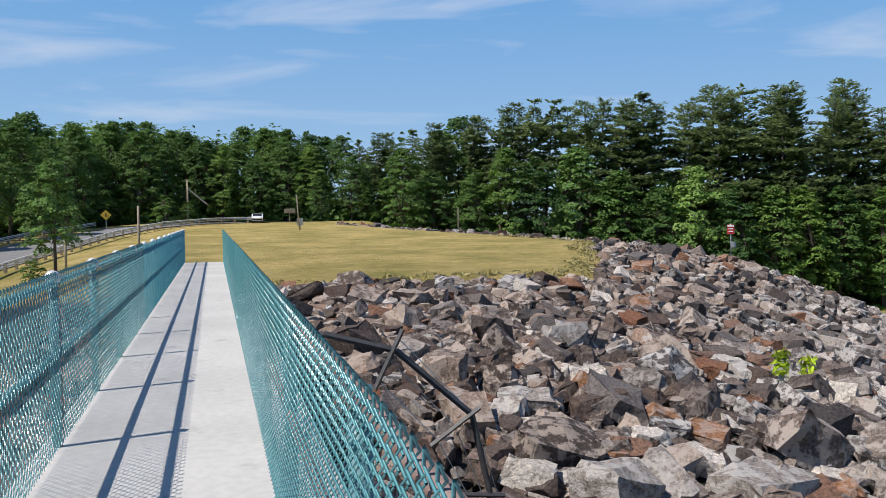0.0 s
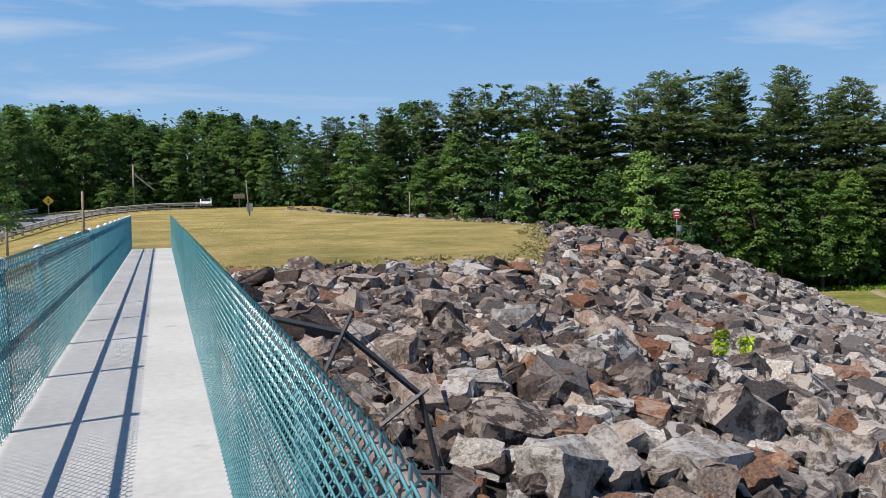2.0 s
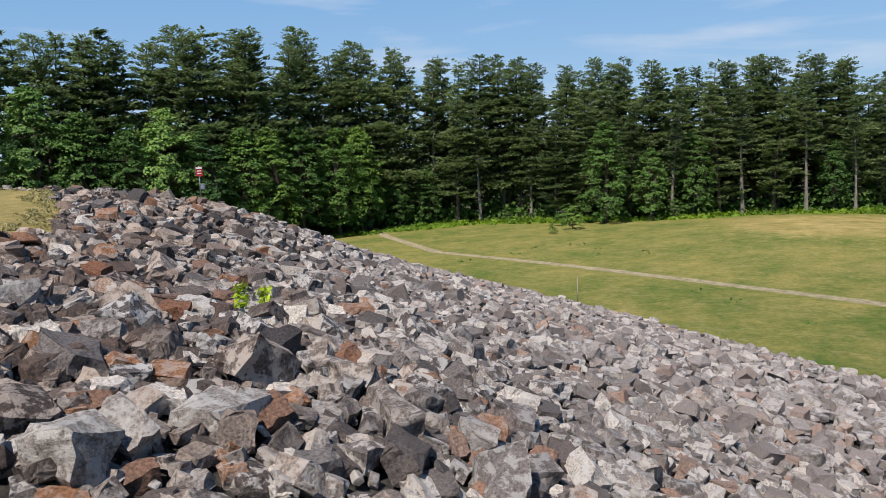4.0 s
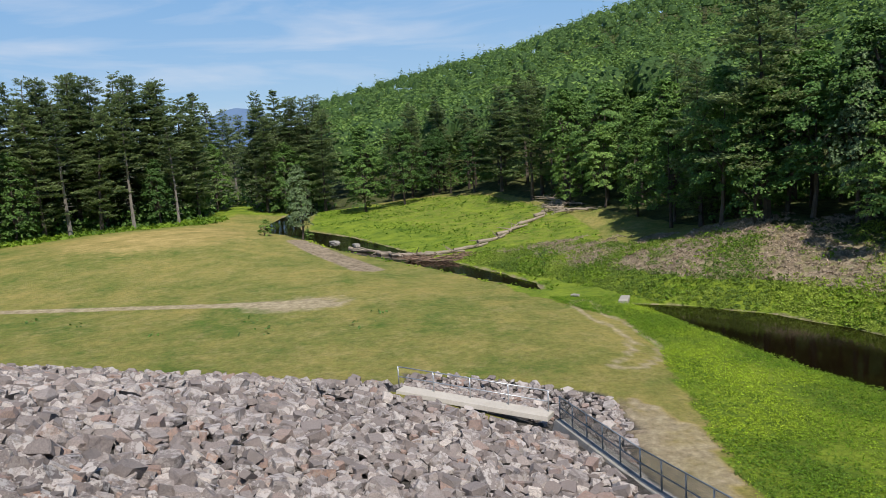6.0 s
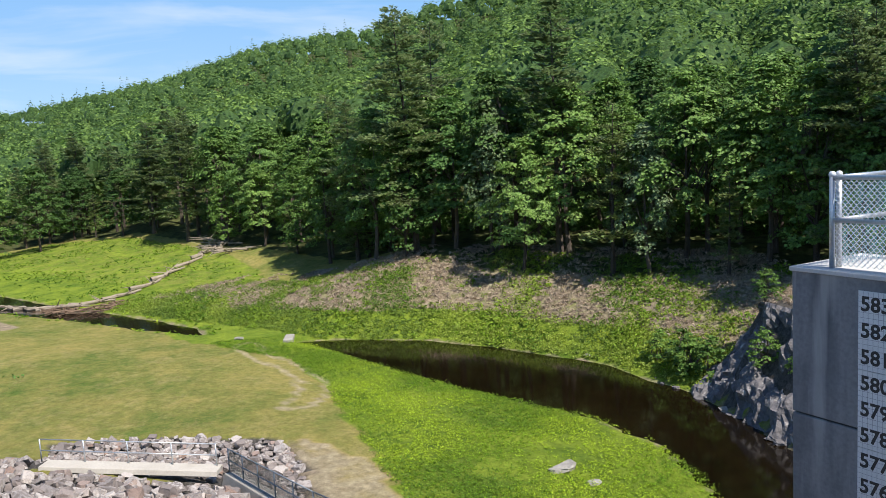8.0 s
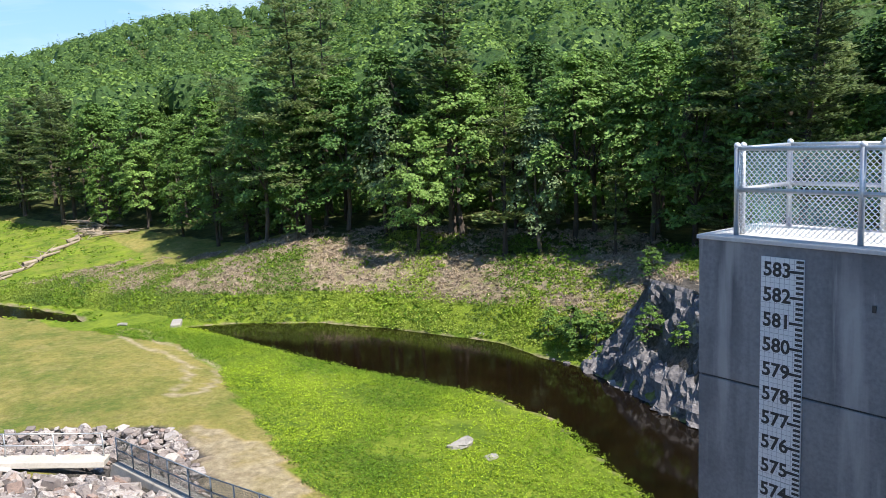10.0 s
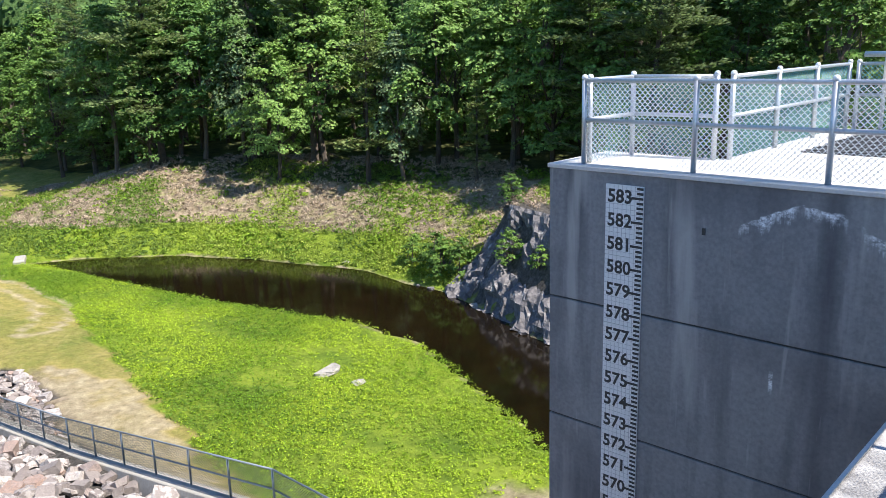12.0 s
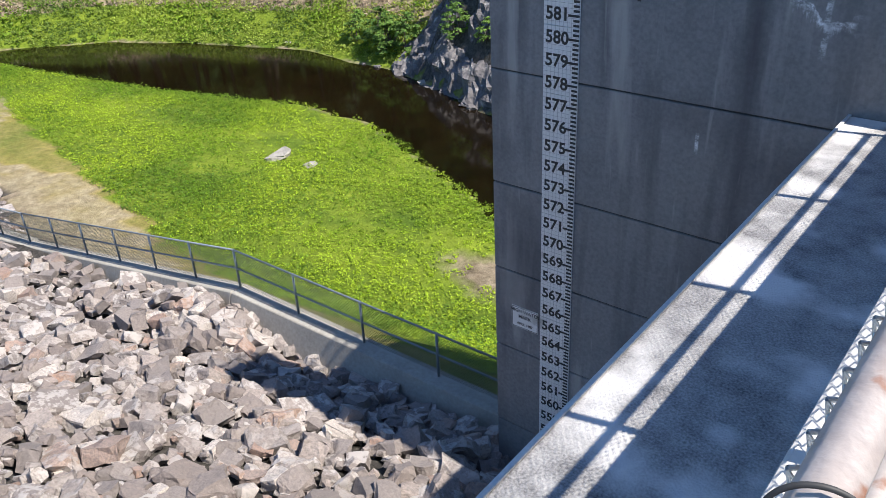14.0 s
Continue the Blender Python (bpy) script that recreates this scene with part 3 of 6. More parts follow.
def embankment(x, y):
    u = 0.910 * x - 0.415 * y
    za = -13.0 + 0.301 * (43.0 - u) + 1.45 * np.exp(-(((u - 10) / 11) ** 2)) * step(18, 45, y)
    zb = -9.75 - 0.126 * (x - 15.0) + 0.238 * (y + 9.2)
    zb = zb + 2.5 * np.exp(-(((y - 10) / 9) ** 2 + ((x - 6) / 12) ** 2))
    zb = np.where(y < -9.6, zb - 0.35 * (-9.6 - y), zb)
    crest = -0.35 + 0.021 * np.clip(y - 35, 0, 90) + 0.12 * lumps(x, y, 0.12, 2)
    # stones settle lower along the wing wall
    zb = zb + (0.25 * step(12, 17, x) - 0.75 * step(15, 12, x)) * step(2.6, 0.4, np.abs(y + 9.2)) * step(34, 24, x)
    zb = zb - 0.4 * step(2.2, 0.8, dist_line(x, y, [(35.7, -8.1), (40.2, -1.4)]))
    z = smin(smin(za, zb, 0.8), crest, 0.6)
    # beyond the shoulder the crest's edge turns back, and the far face falls away from it
    z = smin(z, -0.1 + 0.021 * np.clip(y - 35, 0, 90) - 0.3 * crest_edge(x, y) + 0.7 * step(-6, 10, crest_edge(x, y)) * step(62, 46, y), 0.8)
    west = -0.35 - 0.17 * np.clip(-x - 4.0 - 0.05 * np.clip(y - 20, 0, 100), 0, 40) + 0.022 * np.clip(y - 35, 0, 90)
    return smin(z, west, 1.0)


def height(x, y):
    x, y = np.asarray(x, float), np.asarray(y, float)
    field = -13.0 + 0.35 * lumps(x, y, 0.05, 1) + 1.1 * np.exp(-(((x - 118) / 26) ** 2 + ((y - 32) / 22) ** 2))
    # the marsh dips to the water
    dm = np.where(inside(x, y, POOL) | inside(x, y, BROOK), 0, np.minimum(dist_line(x, y, POOL + POOL[:1]), dist_line(x, y, BROOK + BROOK[:1])))
    field = field - 0.75 * (1 - step(0, 14, dm)) 
    # right bank and the wooded hill behind it
    ds = dist_line(x, y, SHORE)
    steep = 0.40 - 0.31 * step(62, 95, x) + 1.3 * step(36, 31, x) * step(2, 12, x)
    rise = np.minimum(ds * steep, 5.4 - 1.6 * step(70, 130, x)) + 0.05 * np.clip(ds - 14, 0, 40)
    hill = (0.14 + 0.2 * step(250, 600, x)) * np.clip(ds - 30, 0, 330) * step(1500, 900, x)
    hill = hill + 0.13 * np.clip(ds - 45, 0, 260) * step(115, 131, np.degrees(np.arctan2(x, y))) * step(-20, 5, x)
    brg, out = np.degrees(np.arctan2(x, y)), np.hypot(x, y)
    hill = hill + 22 * step(104, 88, brg) * step(450, 850, out) - 15 * step(107, 117, brg) * step(350, 700, out)
    bank = WATER_Z + 0.1 + rise + hill + 0.25 * lumps(x, y, 0.35, 4) * step(1, 5, ds)
    z = np.where(far_side(x, y), bank, field)
    z = np.maximum(z, np.where(far_side(x, y), -99, embankment(x, y)))
    # the wooded rise beyond the road
    north = 0.06 * np.clip(y - 125 - 0.25 * np.clip(x, 0, 200), 0, 260) * step(160, 40, x)
    z = z + north
    westhill = 0.22 * np.clip(-x - 44, 0, 200) * step(20, 60, y)
    z = z + westhill
    # the road bench
    dr = dist_line(x, y, [p[:2] for p in ROAD])
    zr = np.interp(y, [p[1] for p in ROAD], [p[2] for p in ROAD])
    z = z + (zr - z) * step(11, 4.5, dr) * step(-6, 4, y)
    # the pools, with an even shoreline
    sd = np.minimum(np.where(inside(x, y, POOL), -1, 1) * dist_line(x, y, POOL + POOL[:1]), np.where(inside(x, y, BROOK), -1, 1) * dist_line(x, y, BROOK + BROOK[:1]))
    sd = sd + 0.35 * lumps(x, y, 1.3, 9)
    z = np.where(sd < 0, WATER_Z + np.maximum(sd * 0.4, -1.2), np.minimum(z, WATER_Z + 0.02 + sd * (0.32 + 2.4 * step(37, 34.5, x) * far_side(x, y)) + 3 * np.clip(sd - 3, 0, 99)))
    return z


def h1(x, y):
    return float(height(np.array([x]), np.array([y]))[0])


# where the grass of the crest ends and the broken stone begins
APRON = [(42.5, -1.5), (47.8, -2.5), (45.3, -8.0), (41.2, -12.8), (37.5, -12.8), (34, -11.6), (29, -10.4), (36, -9.6)]
BARE = [(36, -12.6), (41, -13.6), (38, -14.8), (34.9, -15.6), (28, -14.2), (20, -12.2), (18, -11.0), (30, -10.4)]


def on_stone(x, y):
    u = 0.910 * x - 0.415 * y
    edge = 24.6 + 0.25 * np.clip(x, 0, 14) + 0.9 * lumps(x, y, 0.8, 6)
    right = (u > 1.0 + 0.8 * lumps(x, y, 0.5, 5)) | (crest_edge(x, y) > -0.8 + 0.5 * lumps(x, y, 0.6, 5))
    z = height(x, y)
    toe = np.where(x < 36, y > -9.3 + 0.055 * np.clip(x - 15, 0, 40), (u < 41.9 + 0.5 * lumps(x, y, 0.6, 8)) & (((x - 36.5) * 7.3 - (y + 8.7) * 5 < 0) | (y > -1.4)))
    west = x > -12
    apron = inside(x, y, APRON)
    clear = np.minimum(dist_line(x, y, [(6.6, -10.2), (15.1, -9.95), (35.3, -9.0)]), dist_line(x, y, [(35.7, -8.05), (40.2, -1.3)])) > 0.6
    return (apron & clear) | clear & ((y < edge) | right) & toe & west & (u < 43) & (x < 130) & (y < 99) & (~far_side(x, y)) & (z < 1.6) & (crest_edge(x, y) < 32)


def axis(lo, hi, fine, far):
    out, v, s = list(np.arange(lo, hi + 1e-6, fine)), hi, fine
    while v < far:
        s *= 1.22
        v += s
        out.append(v)
    v, s = lo, fine
    while v > -far:
        s *= 1.22
        v -= s
        out.insert(0, v)
    return np.array(out)


gx, gy = axis(-30, 150, 0.7, 3600), axis(-60, 110, 0.7, 3600)
GX, GY = np.meshgrid(gx, gy)
GZ = height(GX, GY)
stone = on_stone(GX, GY) | (dist_line(GX, GY, [(15, -9.4), (36.7, -8.5), (41.7, -1.3)]) < 1.3)
GZ = GZ - np.where(on_stone(GX, GY), 0.3, 0.0)
nx, ny = len(gx), len(gy)
idx = np.arange(nx * ny).reshape(ny, nx)
quads = np.stack([idx[:-1, :-1], idx[:-1, 1:], idx[1:, 1:], idx[1:, :-1]], -1).reshape(-1, 4)
ground = mesh_object("ground", np.stack([GX, GY, GZ], -1).reshape(-1, 3).tolist(), quads.tolist(), M_GROUND, smooth=True)
tagged(ground, "uneven ground of mown turf, marsh, bare soil and forest floor", "ground", kind="structure")

fx, fy = GX.ravel(), GY.ravel()
TRACK = [(130, 130), (99, 92), (85.2, 70), (82, 50), (78.8, 35), (75.8, 21.7), (73.2, 10.2), (70.6, 3)]
RUTS = [(66, -18.5), (60.7, -18), (56.4, -18.8), (51.6, -18.6), (47.9, -17.4), (46.2, -15.6)]
FOREST = [(-150, 30), (-70, 52), (-31, 72), (-24, 92), (-14, 110), (0, 119), (20, 116), (39, 110), (56, 106), (74, 101), (97, 104), (122, 92), (138, 59), (152, 46), (156, 32), (200, 26),
          (176, 20), (172, 0), (169, -12), (148, -24), (121, -31), (99, -37), (69, -38.2), (58, -42.4), (50, -45.9), (42, -49), (34, -50.5), (22, -50.5), (10, -47), (-20, -42), (-60, -38)]
dwater = np.where(inside(fx, fy, POOL) | inside(fx, fy, BROOK), 0, np.minimum(dist_line(fx, fy, POOL + POOL[:1]), dist_line(fx, fy, BROOK + BROOK[:1])))
farb = far_side(fx, fy)
ds_all = dist_line(fx, fy, SHORE)
wet_edge = np.interp(fx, [0, 14, 27, 34, 43, 50, 59, 70, 80, 300], [-11, -12.5, -14.4, -15.6, -17.3, -19.2, -19.6, -14.7, -14, -14])
MEADOW = [(70, -20), (88, -13), (108, -5), (130, 3), (150, 8), (172, 8), (168, -11), (147, -23), (120, -30), (98, -30), (84, -26)]
cover = {
    "dry": np.where(~farb & (embankment(fx, fy) > -4) & (fy > 20), 0.95, 0) + 1.1 * np.exp(-(((fx - 128) / 14) ** 2 + ((fy - 30) / 12) ** 2)) + np.where(inside(fx, fy, BARE), 0.9, 0) + np.where(~farb & (fx > 45), 0.22, 0),
    "marsh": np.maximum(np.where(~farb & (fy < wet_edge) & (fx > 4), 1.0, 0), np.where(inside(fx, fy, MEADOW), 0.62, 0))
    + np.where(farb & (ds_all < 9) & (fx > 35), 0.8, 0) + np.where(~farb & (fx > 60), 0.8 * step(9, 2, dist_line(fx, fy, FOREST)), 0),
    "soil": 0.6 * step(0.6, 0.1, dwater) + 0.95 * step(2.6, 1.2, dist_line(fx, fy, [(90.6, -0.8), (97, 1.2), (108, 5), (120, 8.6)])) * np.where(farb, 0, 1) + np.where(farb & (ds_all > 4) & (ds_all < 18) & (fx < 80), 0.64, 0) + np.where(farb & (fx < 36) & (ds_all > 6) & (ds_all < 12), 0.6, 0)
    + 0.9 * np.exp(-(((fx - 15) / 2.4) ** 2 + ((fy + 20) / 1.7) ** 2)) + 0.8 * np.exp(-(((fx - 36) / 6) ** 2 + ((fy + 12.0) / 2.6) ** 2)) + np.where(~farb, 0.75 * step(3.6, 1.6, dist_line(fx, fy, [(17, -10.4), (36, -9.6)])), 0),
    "sand": np.where(inside(fx, fy, BARE), 0.62, 0) + 0.85 * step(1.3, 0.4, dist_line(fx, fy, TRACK)) + 0.6 * step(0.75, 0.2, np.abs(dist_line(fx, fy, RUTS) - 0.85))
    + 0.85 * np.exp(-(((fx - 71.5) / 3.6) ** 2 + ((fy - 5.5) / 5.5) ** 2)),
    "stone": np.where(stone.ravel() | (farb & (fx < 34) & (fx > 12) & (ds_all < 6)), 1.0, 0.0),
}
# forest floor: everything beyond the wood's edge
rim = np.arctan2([p[0] for p in FOREST[1:-2]], [p[1] for p in FOREST[1:-2]])
rim = np.unwrap(rim)
rad = np.hypot([p[0] for p in FOREST[1:-2]], [p[1] for p in FOREST[1:-2]])
ang = np.arctan2(fx, fy)
ang = np.where(ang < rim[0], ang + 2 * math.pi, ang)
cover["floor"] = np.where(np.hypot(fx, fy) > np.interp(ang, rim, rad) + 1.0, 1.0, 0.0)
for key, w in cover.items():
    at = ground.data.attributes.new(key, "FLOAT", "POINT")
    at.data.foreach_set("value", np.clip(w, 0, 1).astype(np.float32))

wx, wy = [p[0] for p in POOL + BROOK], [p[1] for p in POOL + BROOK]
water = mesh_object("water", [(3, -40, WATER_Z), (180, -40, WATER_Z), (180, 22, WATER_Z), (3, 22, WATER_Z)], [(0, 1, 2, 3)], M_WATER)
tagged(water, "still dark brown peaty water of the drawn-down pool", "water", kind="structure")

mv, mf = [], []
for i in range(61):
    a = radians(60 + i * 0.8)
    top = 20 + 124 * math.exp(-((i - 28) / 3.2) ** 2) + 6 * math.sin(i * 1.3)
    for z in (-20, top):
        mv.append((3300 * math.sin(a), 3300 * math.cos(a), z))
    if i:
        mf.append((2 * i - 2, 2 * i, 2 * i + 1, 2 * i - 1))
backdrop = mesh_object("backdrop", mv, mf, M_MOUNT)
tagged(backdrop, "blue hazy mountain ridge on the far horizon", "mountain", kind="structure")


# the bridge, the tower and what stands on them
XR, XL = 0.04, -1.285
Y_END, Y_TOWER = 29.5, -8.71
FEET = 0.3048
Z583 = -0.34

bridge = tagged(new("footbridge"), "white concrete footbridge deck on a concrete ledge beam", "bridge")
bm = bmesh.new()
box(bm, XL - 0.12, 0.385, Y_TOWER + 0.02, Y_END, -0.22, 0.0, 0.015)
part("deck", bm, M_DECK, bridge)
bm = bmesh.new()
box(bm, -2.6, 1.93, Y_TOWER + 0.01, 2.5, -2.05, -1.615, 0.02)
part("ledge", bm, M_LEDGE, bridge, "wide weathered concrete ledge under the deck")
bm = bmesh.new()
box(bm, 1.885, 1.922, Y_TOWER + 0.02, 2.48, -1.612, -1.594, 0.006)
part("ledge_rim", bm, M_RIM, bridge, "raised pale rim along the ledge")
bm = bmesh.new()
box(bm, -1.2, 0.1, Y_TOWER + 0.02, Y_END - 0.4, -0.9, -0.225)
box(bm, -1.2, 0.1, Y_TOWER + 0.02, 2.3, -1.612, -0.905)
part("girder", bm, M_TOWER, bridge)
bm = bmesh.new()
box(bm, -2.2, 1.5, -0.6, 0.8, -8.5, -2.055)
part("pier", bm, M_TOWER, bridge)


def mesh_wires(w, h, woven, r, pitch=0.057, sides=4):
    """Chain link as wires in the x-z plane: woven wires zigzag, plain ones run straight across. Returns vertices and faces."""
    vs, fs = [], []

    def seg(a, b):
        d = np.subtract(b, a)
        d = d / (np.linalg.norm(d) + 1e-9)
        side = np.cross(d, (0, 1, 0))
        side /= np.linalg.norm(side) + 1e-9
        k = len(vs)
        for p in (a, b):
            for s in range(sides):
                t = 2 * math.pi * s / sides
                vs.append(tuple(np.add(p, r * math.cos(t) * side + r * math.sin(t) * np.array((0, 1, 0)))))
        for s in range(sides):
            q = (s + 1) % sides
            fs.append((k + s, k + q, k + sides + q, k + sides + s))

    if woven:
        n = int(w / pitch * 2)
        m = int(h / pitch * 2)
        for i in range(n):
            x0 = i * w / n
            pts = []
            for j in range(m + 1):
                odd = (j + i) % 2
                pts.append((x0 + (pitch * 0.52 if odd else -pitch * 0.02), (0.006 if odd else -0.006), h * j / m))
            for a, b in zip(pts[:-1], pts[1:]):
                seg(a, b)
            seg(pts[-1], (pts[-1][0] - 0.012, 0.008, h + 0.028))
            seg((pts[-1][0] - 0.012, 0.008, h + 0.028), (pts[-1][0] + 0.018, -0.006, h + 0.012))
    else:
        n = int((w + h) / pitch)
        for i in range(n):
            c = (i + 0.5) * pitch
            xa, za = (c, 0) if c < w else (w, c - w)
            xb, zb = (0, c) if c < h else (c - h, h)
            if abs(xa - xb) > 1e-3:
                seg((xa, 0.004, za), (xb, 0.004, zb))
                seg((w - xa, -0.004, za), (w - xb, -0.004, zb))
    return vs, fs


def chain_link(name, a, b, h, material, woven=False, r=0.0021, parent=None, z0=0.03, pitch=0.057, label=""):
    a, b = Vector(a), Vector(b)
    d = b - a
    w = math.hypot(d.x, d.y)
    vs, fs = mesh_wires(w, h, woven, r, pitch)
    v = np.array(vs)
    out = np.stack([a.x + d.x * v[:, 0] / w - d.y / w * v[:, 1], a.y + d.y * v[:, 0] / w + d.x / w * v[:, 1], a.z + d.z * v[:, 0] / w + v[:, 2] + z0], -1)
    return mesh_object(name, out.tolist(), fs, material, parent, label, smooth=True)


def pipe_fence(name, pts, height_, mid, post_mat, rail_mat, wire_mat, label, woven=0, gap=1.8, wire_side=1, post_r=0.03, rail_r=0.024, cap=True, wire_h=None, pitch=0.072, r=0.0024,
               fabric_label="", posts=None, cap_size=1.7):
    """A pipe fence along a line of points: posts with dome caps, top and middle rail, and a chain-link fabric on one side."""
    fence = tagged(new(name), label, "fence")
    fence.location = pts[0]
    base = Vector(pts[0])
    for a, b in zip(pts[:-1], pts[1:]):
        a, b = Vector(a) - base, Vector(b) - base
        n = max(1, round((b - a).length / gap)) if posts is None else posts
        last = b == Vector(pts[-1]) - base
        for i in range(n + (1 if last else 0)):
            p = a.lerp(b, i / n)
            bm = bmesh.new()
            rod(bm, p, p + Vector((0, 0, height_ + 0.02)), post_r, sides=10)
            ob = part("post", bm, post_mat, fence, smooth=True)
            if cap:
                bm = bmesh.new()
                ball(bm, p + Vector((0, 0, height_ + 0.035)), post_r * cap_size, 1.0)
                part("post_cap", bm, M_CAP, ob, "domed pale metal cap", smooth=True)
        for z in (height_, mid):
            if z:
                bm = bmesh.new()
                rod(bm, a + Vector((0, 0, z)), b + Vector((0, 0, z)), rail_r, sides=10)
                part("top_rail" if z == height_ else "mid_rail", bm, rail_mat, fence, smooth=True)
        d = (b - a).normalized()
        off = Vector((-d.y, d.x, 0)) * wire_side * (post_r + 0.004)
        if wire_mat:
            hw = wire_h or height_ - 0.03
            if woven:
                wv = min(woven, (b - a).length)
                chain_link("chain_link", a + off, a + off + d * wv, hw, wire_mat, True, r, fence, 0.03, pitch, fabric_label)
                if (b - a).length > wv + 0.1:
                    chain_link("chain_link", a + off + d * wv, b + off, hw, wire_mat, False, r * 1.2, fence, 0.03, pitch * 1.06, fabric_label)
            else:
                chain_link("chain_link", a + off, b + off, hw, wire_mat, False, r, fence, 0.03, pitch, fabric_label)
    return fence


# bridge fences; towards the bank the fabric hangs on the inner side, towards the tower on the outer side
pipe_fence("bridge_fence", [(XR, 0.25, 0), (XR, Y_END, 0)], 1.07, 0.6, M_TEALPIPE, M_RUST, M_TEAL, "teal vinyl chain-link fence with a rusty top pipe along the deck",
           woven=12.0, gap=1.8, wire_side=1, pitch=0.072, r=0.0031, wire_h=1.1, cap=False)
pipe_fence("bridge_fence", [(XR + 0.055, 0.2, 0), (XR + 0.055, Y_TOWER + 0.1, 0)], 1.07, 0.6, M_GALV, M_GREYRUST, M_WIRE, "bare chain-link fence with a rusty top pipe towards the tower",
           woven=6.0, gap=1.8, wire_side=1, pitch=0.062, r=0.0026, cap=False, wire_h=1.0, rail_r=0.03)
pipe_fence("bridge_fence", [(XL, 0.6, 0), (XL, Y_END, 0)], 1.07, 0.6, M_TEALPIPE, M_TEALPIPE, M_TEAL, "teal vinyl chain-link fence with blue-green pipe rails along the deck",
           woven=12.0, gap=1.79, wire_side=-1, pitch=0.07, r=0.003, wire_h=1.09)
pipe_fence("bridge_fence", [(XL, 0.5, 0), (XL, Y_TOWER + 0.1, 0)], 1.07, 0.6, M_TEALPIPE, M_TEALPIPE, M_WIRE, "chain-link fence with pipe rails towards the tower", gap=1.8, wire_side=1)

# a black cable slung round the rusty pipe
cable = tagged(new("cable_loop"), "black rubber cable looped round the rusty top pipe", "cable")
loop = [Vector((XR + 0.055 + 0.041 * math.cos(a), -0.2 - 0.09 * a / 6.28, 1.07 + 0.041 * math.sin(a))) for a in np.linspace(-0.6, 4.4, 40)]
loop += [loop[-1] + Vector((-0.02, -0.03, -0.01)), loop[-1] + Vector((-0.05, -0.09, -0.05)), loop[-1] + Vector((-0.05, -0.16, -0.14))]
cu = bpy.data.curves.new("cable", "CURVE")
cu.dimensions, cu.bevel_depth, cu.bevel_resolution = "3D", 0.003, 3
sp = cu.splines.new("POLY")
sp.points.add(len(loop) - 1)
for q, p in zip(sp.points, loop):
    q.co = (*p, 1)
tmp = bpy.data.objects.new("cable", cu)
scene.collection.objects.link(tmp)
bpy.context.view_layer.update()
me = bpy.data.meshes.new_from_object(tmp.evaluated_get(bpy.context.evaluated_depsgraph_get()))
bpy.data.objects.remove(tmp)
me.materials.clear()
me.materials.append(M_BLACK)
me.shade_smooth()
new("cable", me).parent = cable

# the tower: a concrete front wall and a shaft behind it, with recessed casting joints
tower = tagged(new("intake_tower"), "tall grey concrete intake tower with stained walls and casting joints", "tower")
TX0, TX1, TX2, TY0, TY1 = -9.0, 6.62, 4.86, -14.6, -10.1
joints = [-0.01, -1.82, -3.56, -5.05, -6.55, -8.2, -10.2, -13.0, -16.0]
for z1, z0 in zip(joints[:-1], joints[1:]):
    bm = bmesh.new()
    box(bm, TX0, TX1, TY1, Y_TOWER, z0 + 0.012, z1 - 0.012, 0.012)
    part("front_lift", bm, M_TOWER, tower)
    bm = bmesh.new()
    box(bm, TX0 + 0.02, TX2, TY0, TY1 - 0.002, z0 + 0.012, z1 - 0.012, 0.012)
    part("shaft_lift", bm, M_TOWER, tower)
bm = bmesh.new()
box(bm, TX0 + 0.05, TX1 - 0.03, TY1 + 0.03, Y_TOWER - 0.03, -16, -0.03)
box(bm, TX0 + 0.06, TX2 - 0.03, TY0 + 0.03, TY1 + 0.02, -16, -0.03)
part("core", bm, M_JOINT, tower, "dark recessed joints")
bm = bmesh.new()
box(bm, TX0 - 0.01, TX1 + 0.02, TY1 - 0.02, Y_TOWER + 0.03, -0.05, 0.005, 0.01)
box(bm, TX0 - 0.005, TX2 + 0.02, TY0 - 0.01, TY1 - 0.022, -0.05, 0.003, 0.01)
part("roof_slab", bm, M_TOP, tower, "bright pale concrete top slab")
bm = bmesh.new()
for k in range(16):
    y = -11.3 - k * 0.16
    box(bm, 1.6, 4.3 - 0.02 * (k % 3), y, y + 0.05, 0.006, 0.03)
part("floor_grate", bm, M_ANGLE, tower, "dark steel floor grating bars")


bm = bmesh.new()
box(bm, 4.41, 4.45, Y_TOWER + 0.001, Y_TOWER + 0.012, -0.68, -0.6)
part("form_tie", bm, M_BLACK, tower, "small dark form tie hole")


def words(name, text, size, at, parent, material, rot=(math.pi / 2, 0, math.pi), align="CENTER", bold=0.0):
    cu = bpy.data.curves.new(name, "FONT")
    cu.body, cu.size, cu.align_x, cu.align_y, cu.extrude, cu.offset, cu.resolution_u = text, size, align, "CENTER", 0.001, bold, 3
    tmp = bpy.data.objects.new(name, cu)
    scene.collection.objects.link(tmp)
    bpy.context.view_layer.update()
    me = bpy.data.meshes.new_from_object(tmp.evaluated_get(bpy.context.evaluated_depsgraph_get()))
    bpy.data.objects.remove(tmp)
    me.materials.clear()
    me.materials.append(material)
    ob = new(name, me)
    ob.matrix_basis = Matrix.LocRotScale(at, Euler(rot), (1, 1, 1))
    if parent is not None:
        ob.parent = parent
    return ob


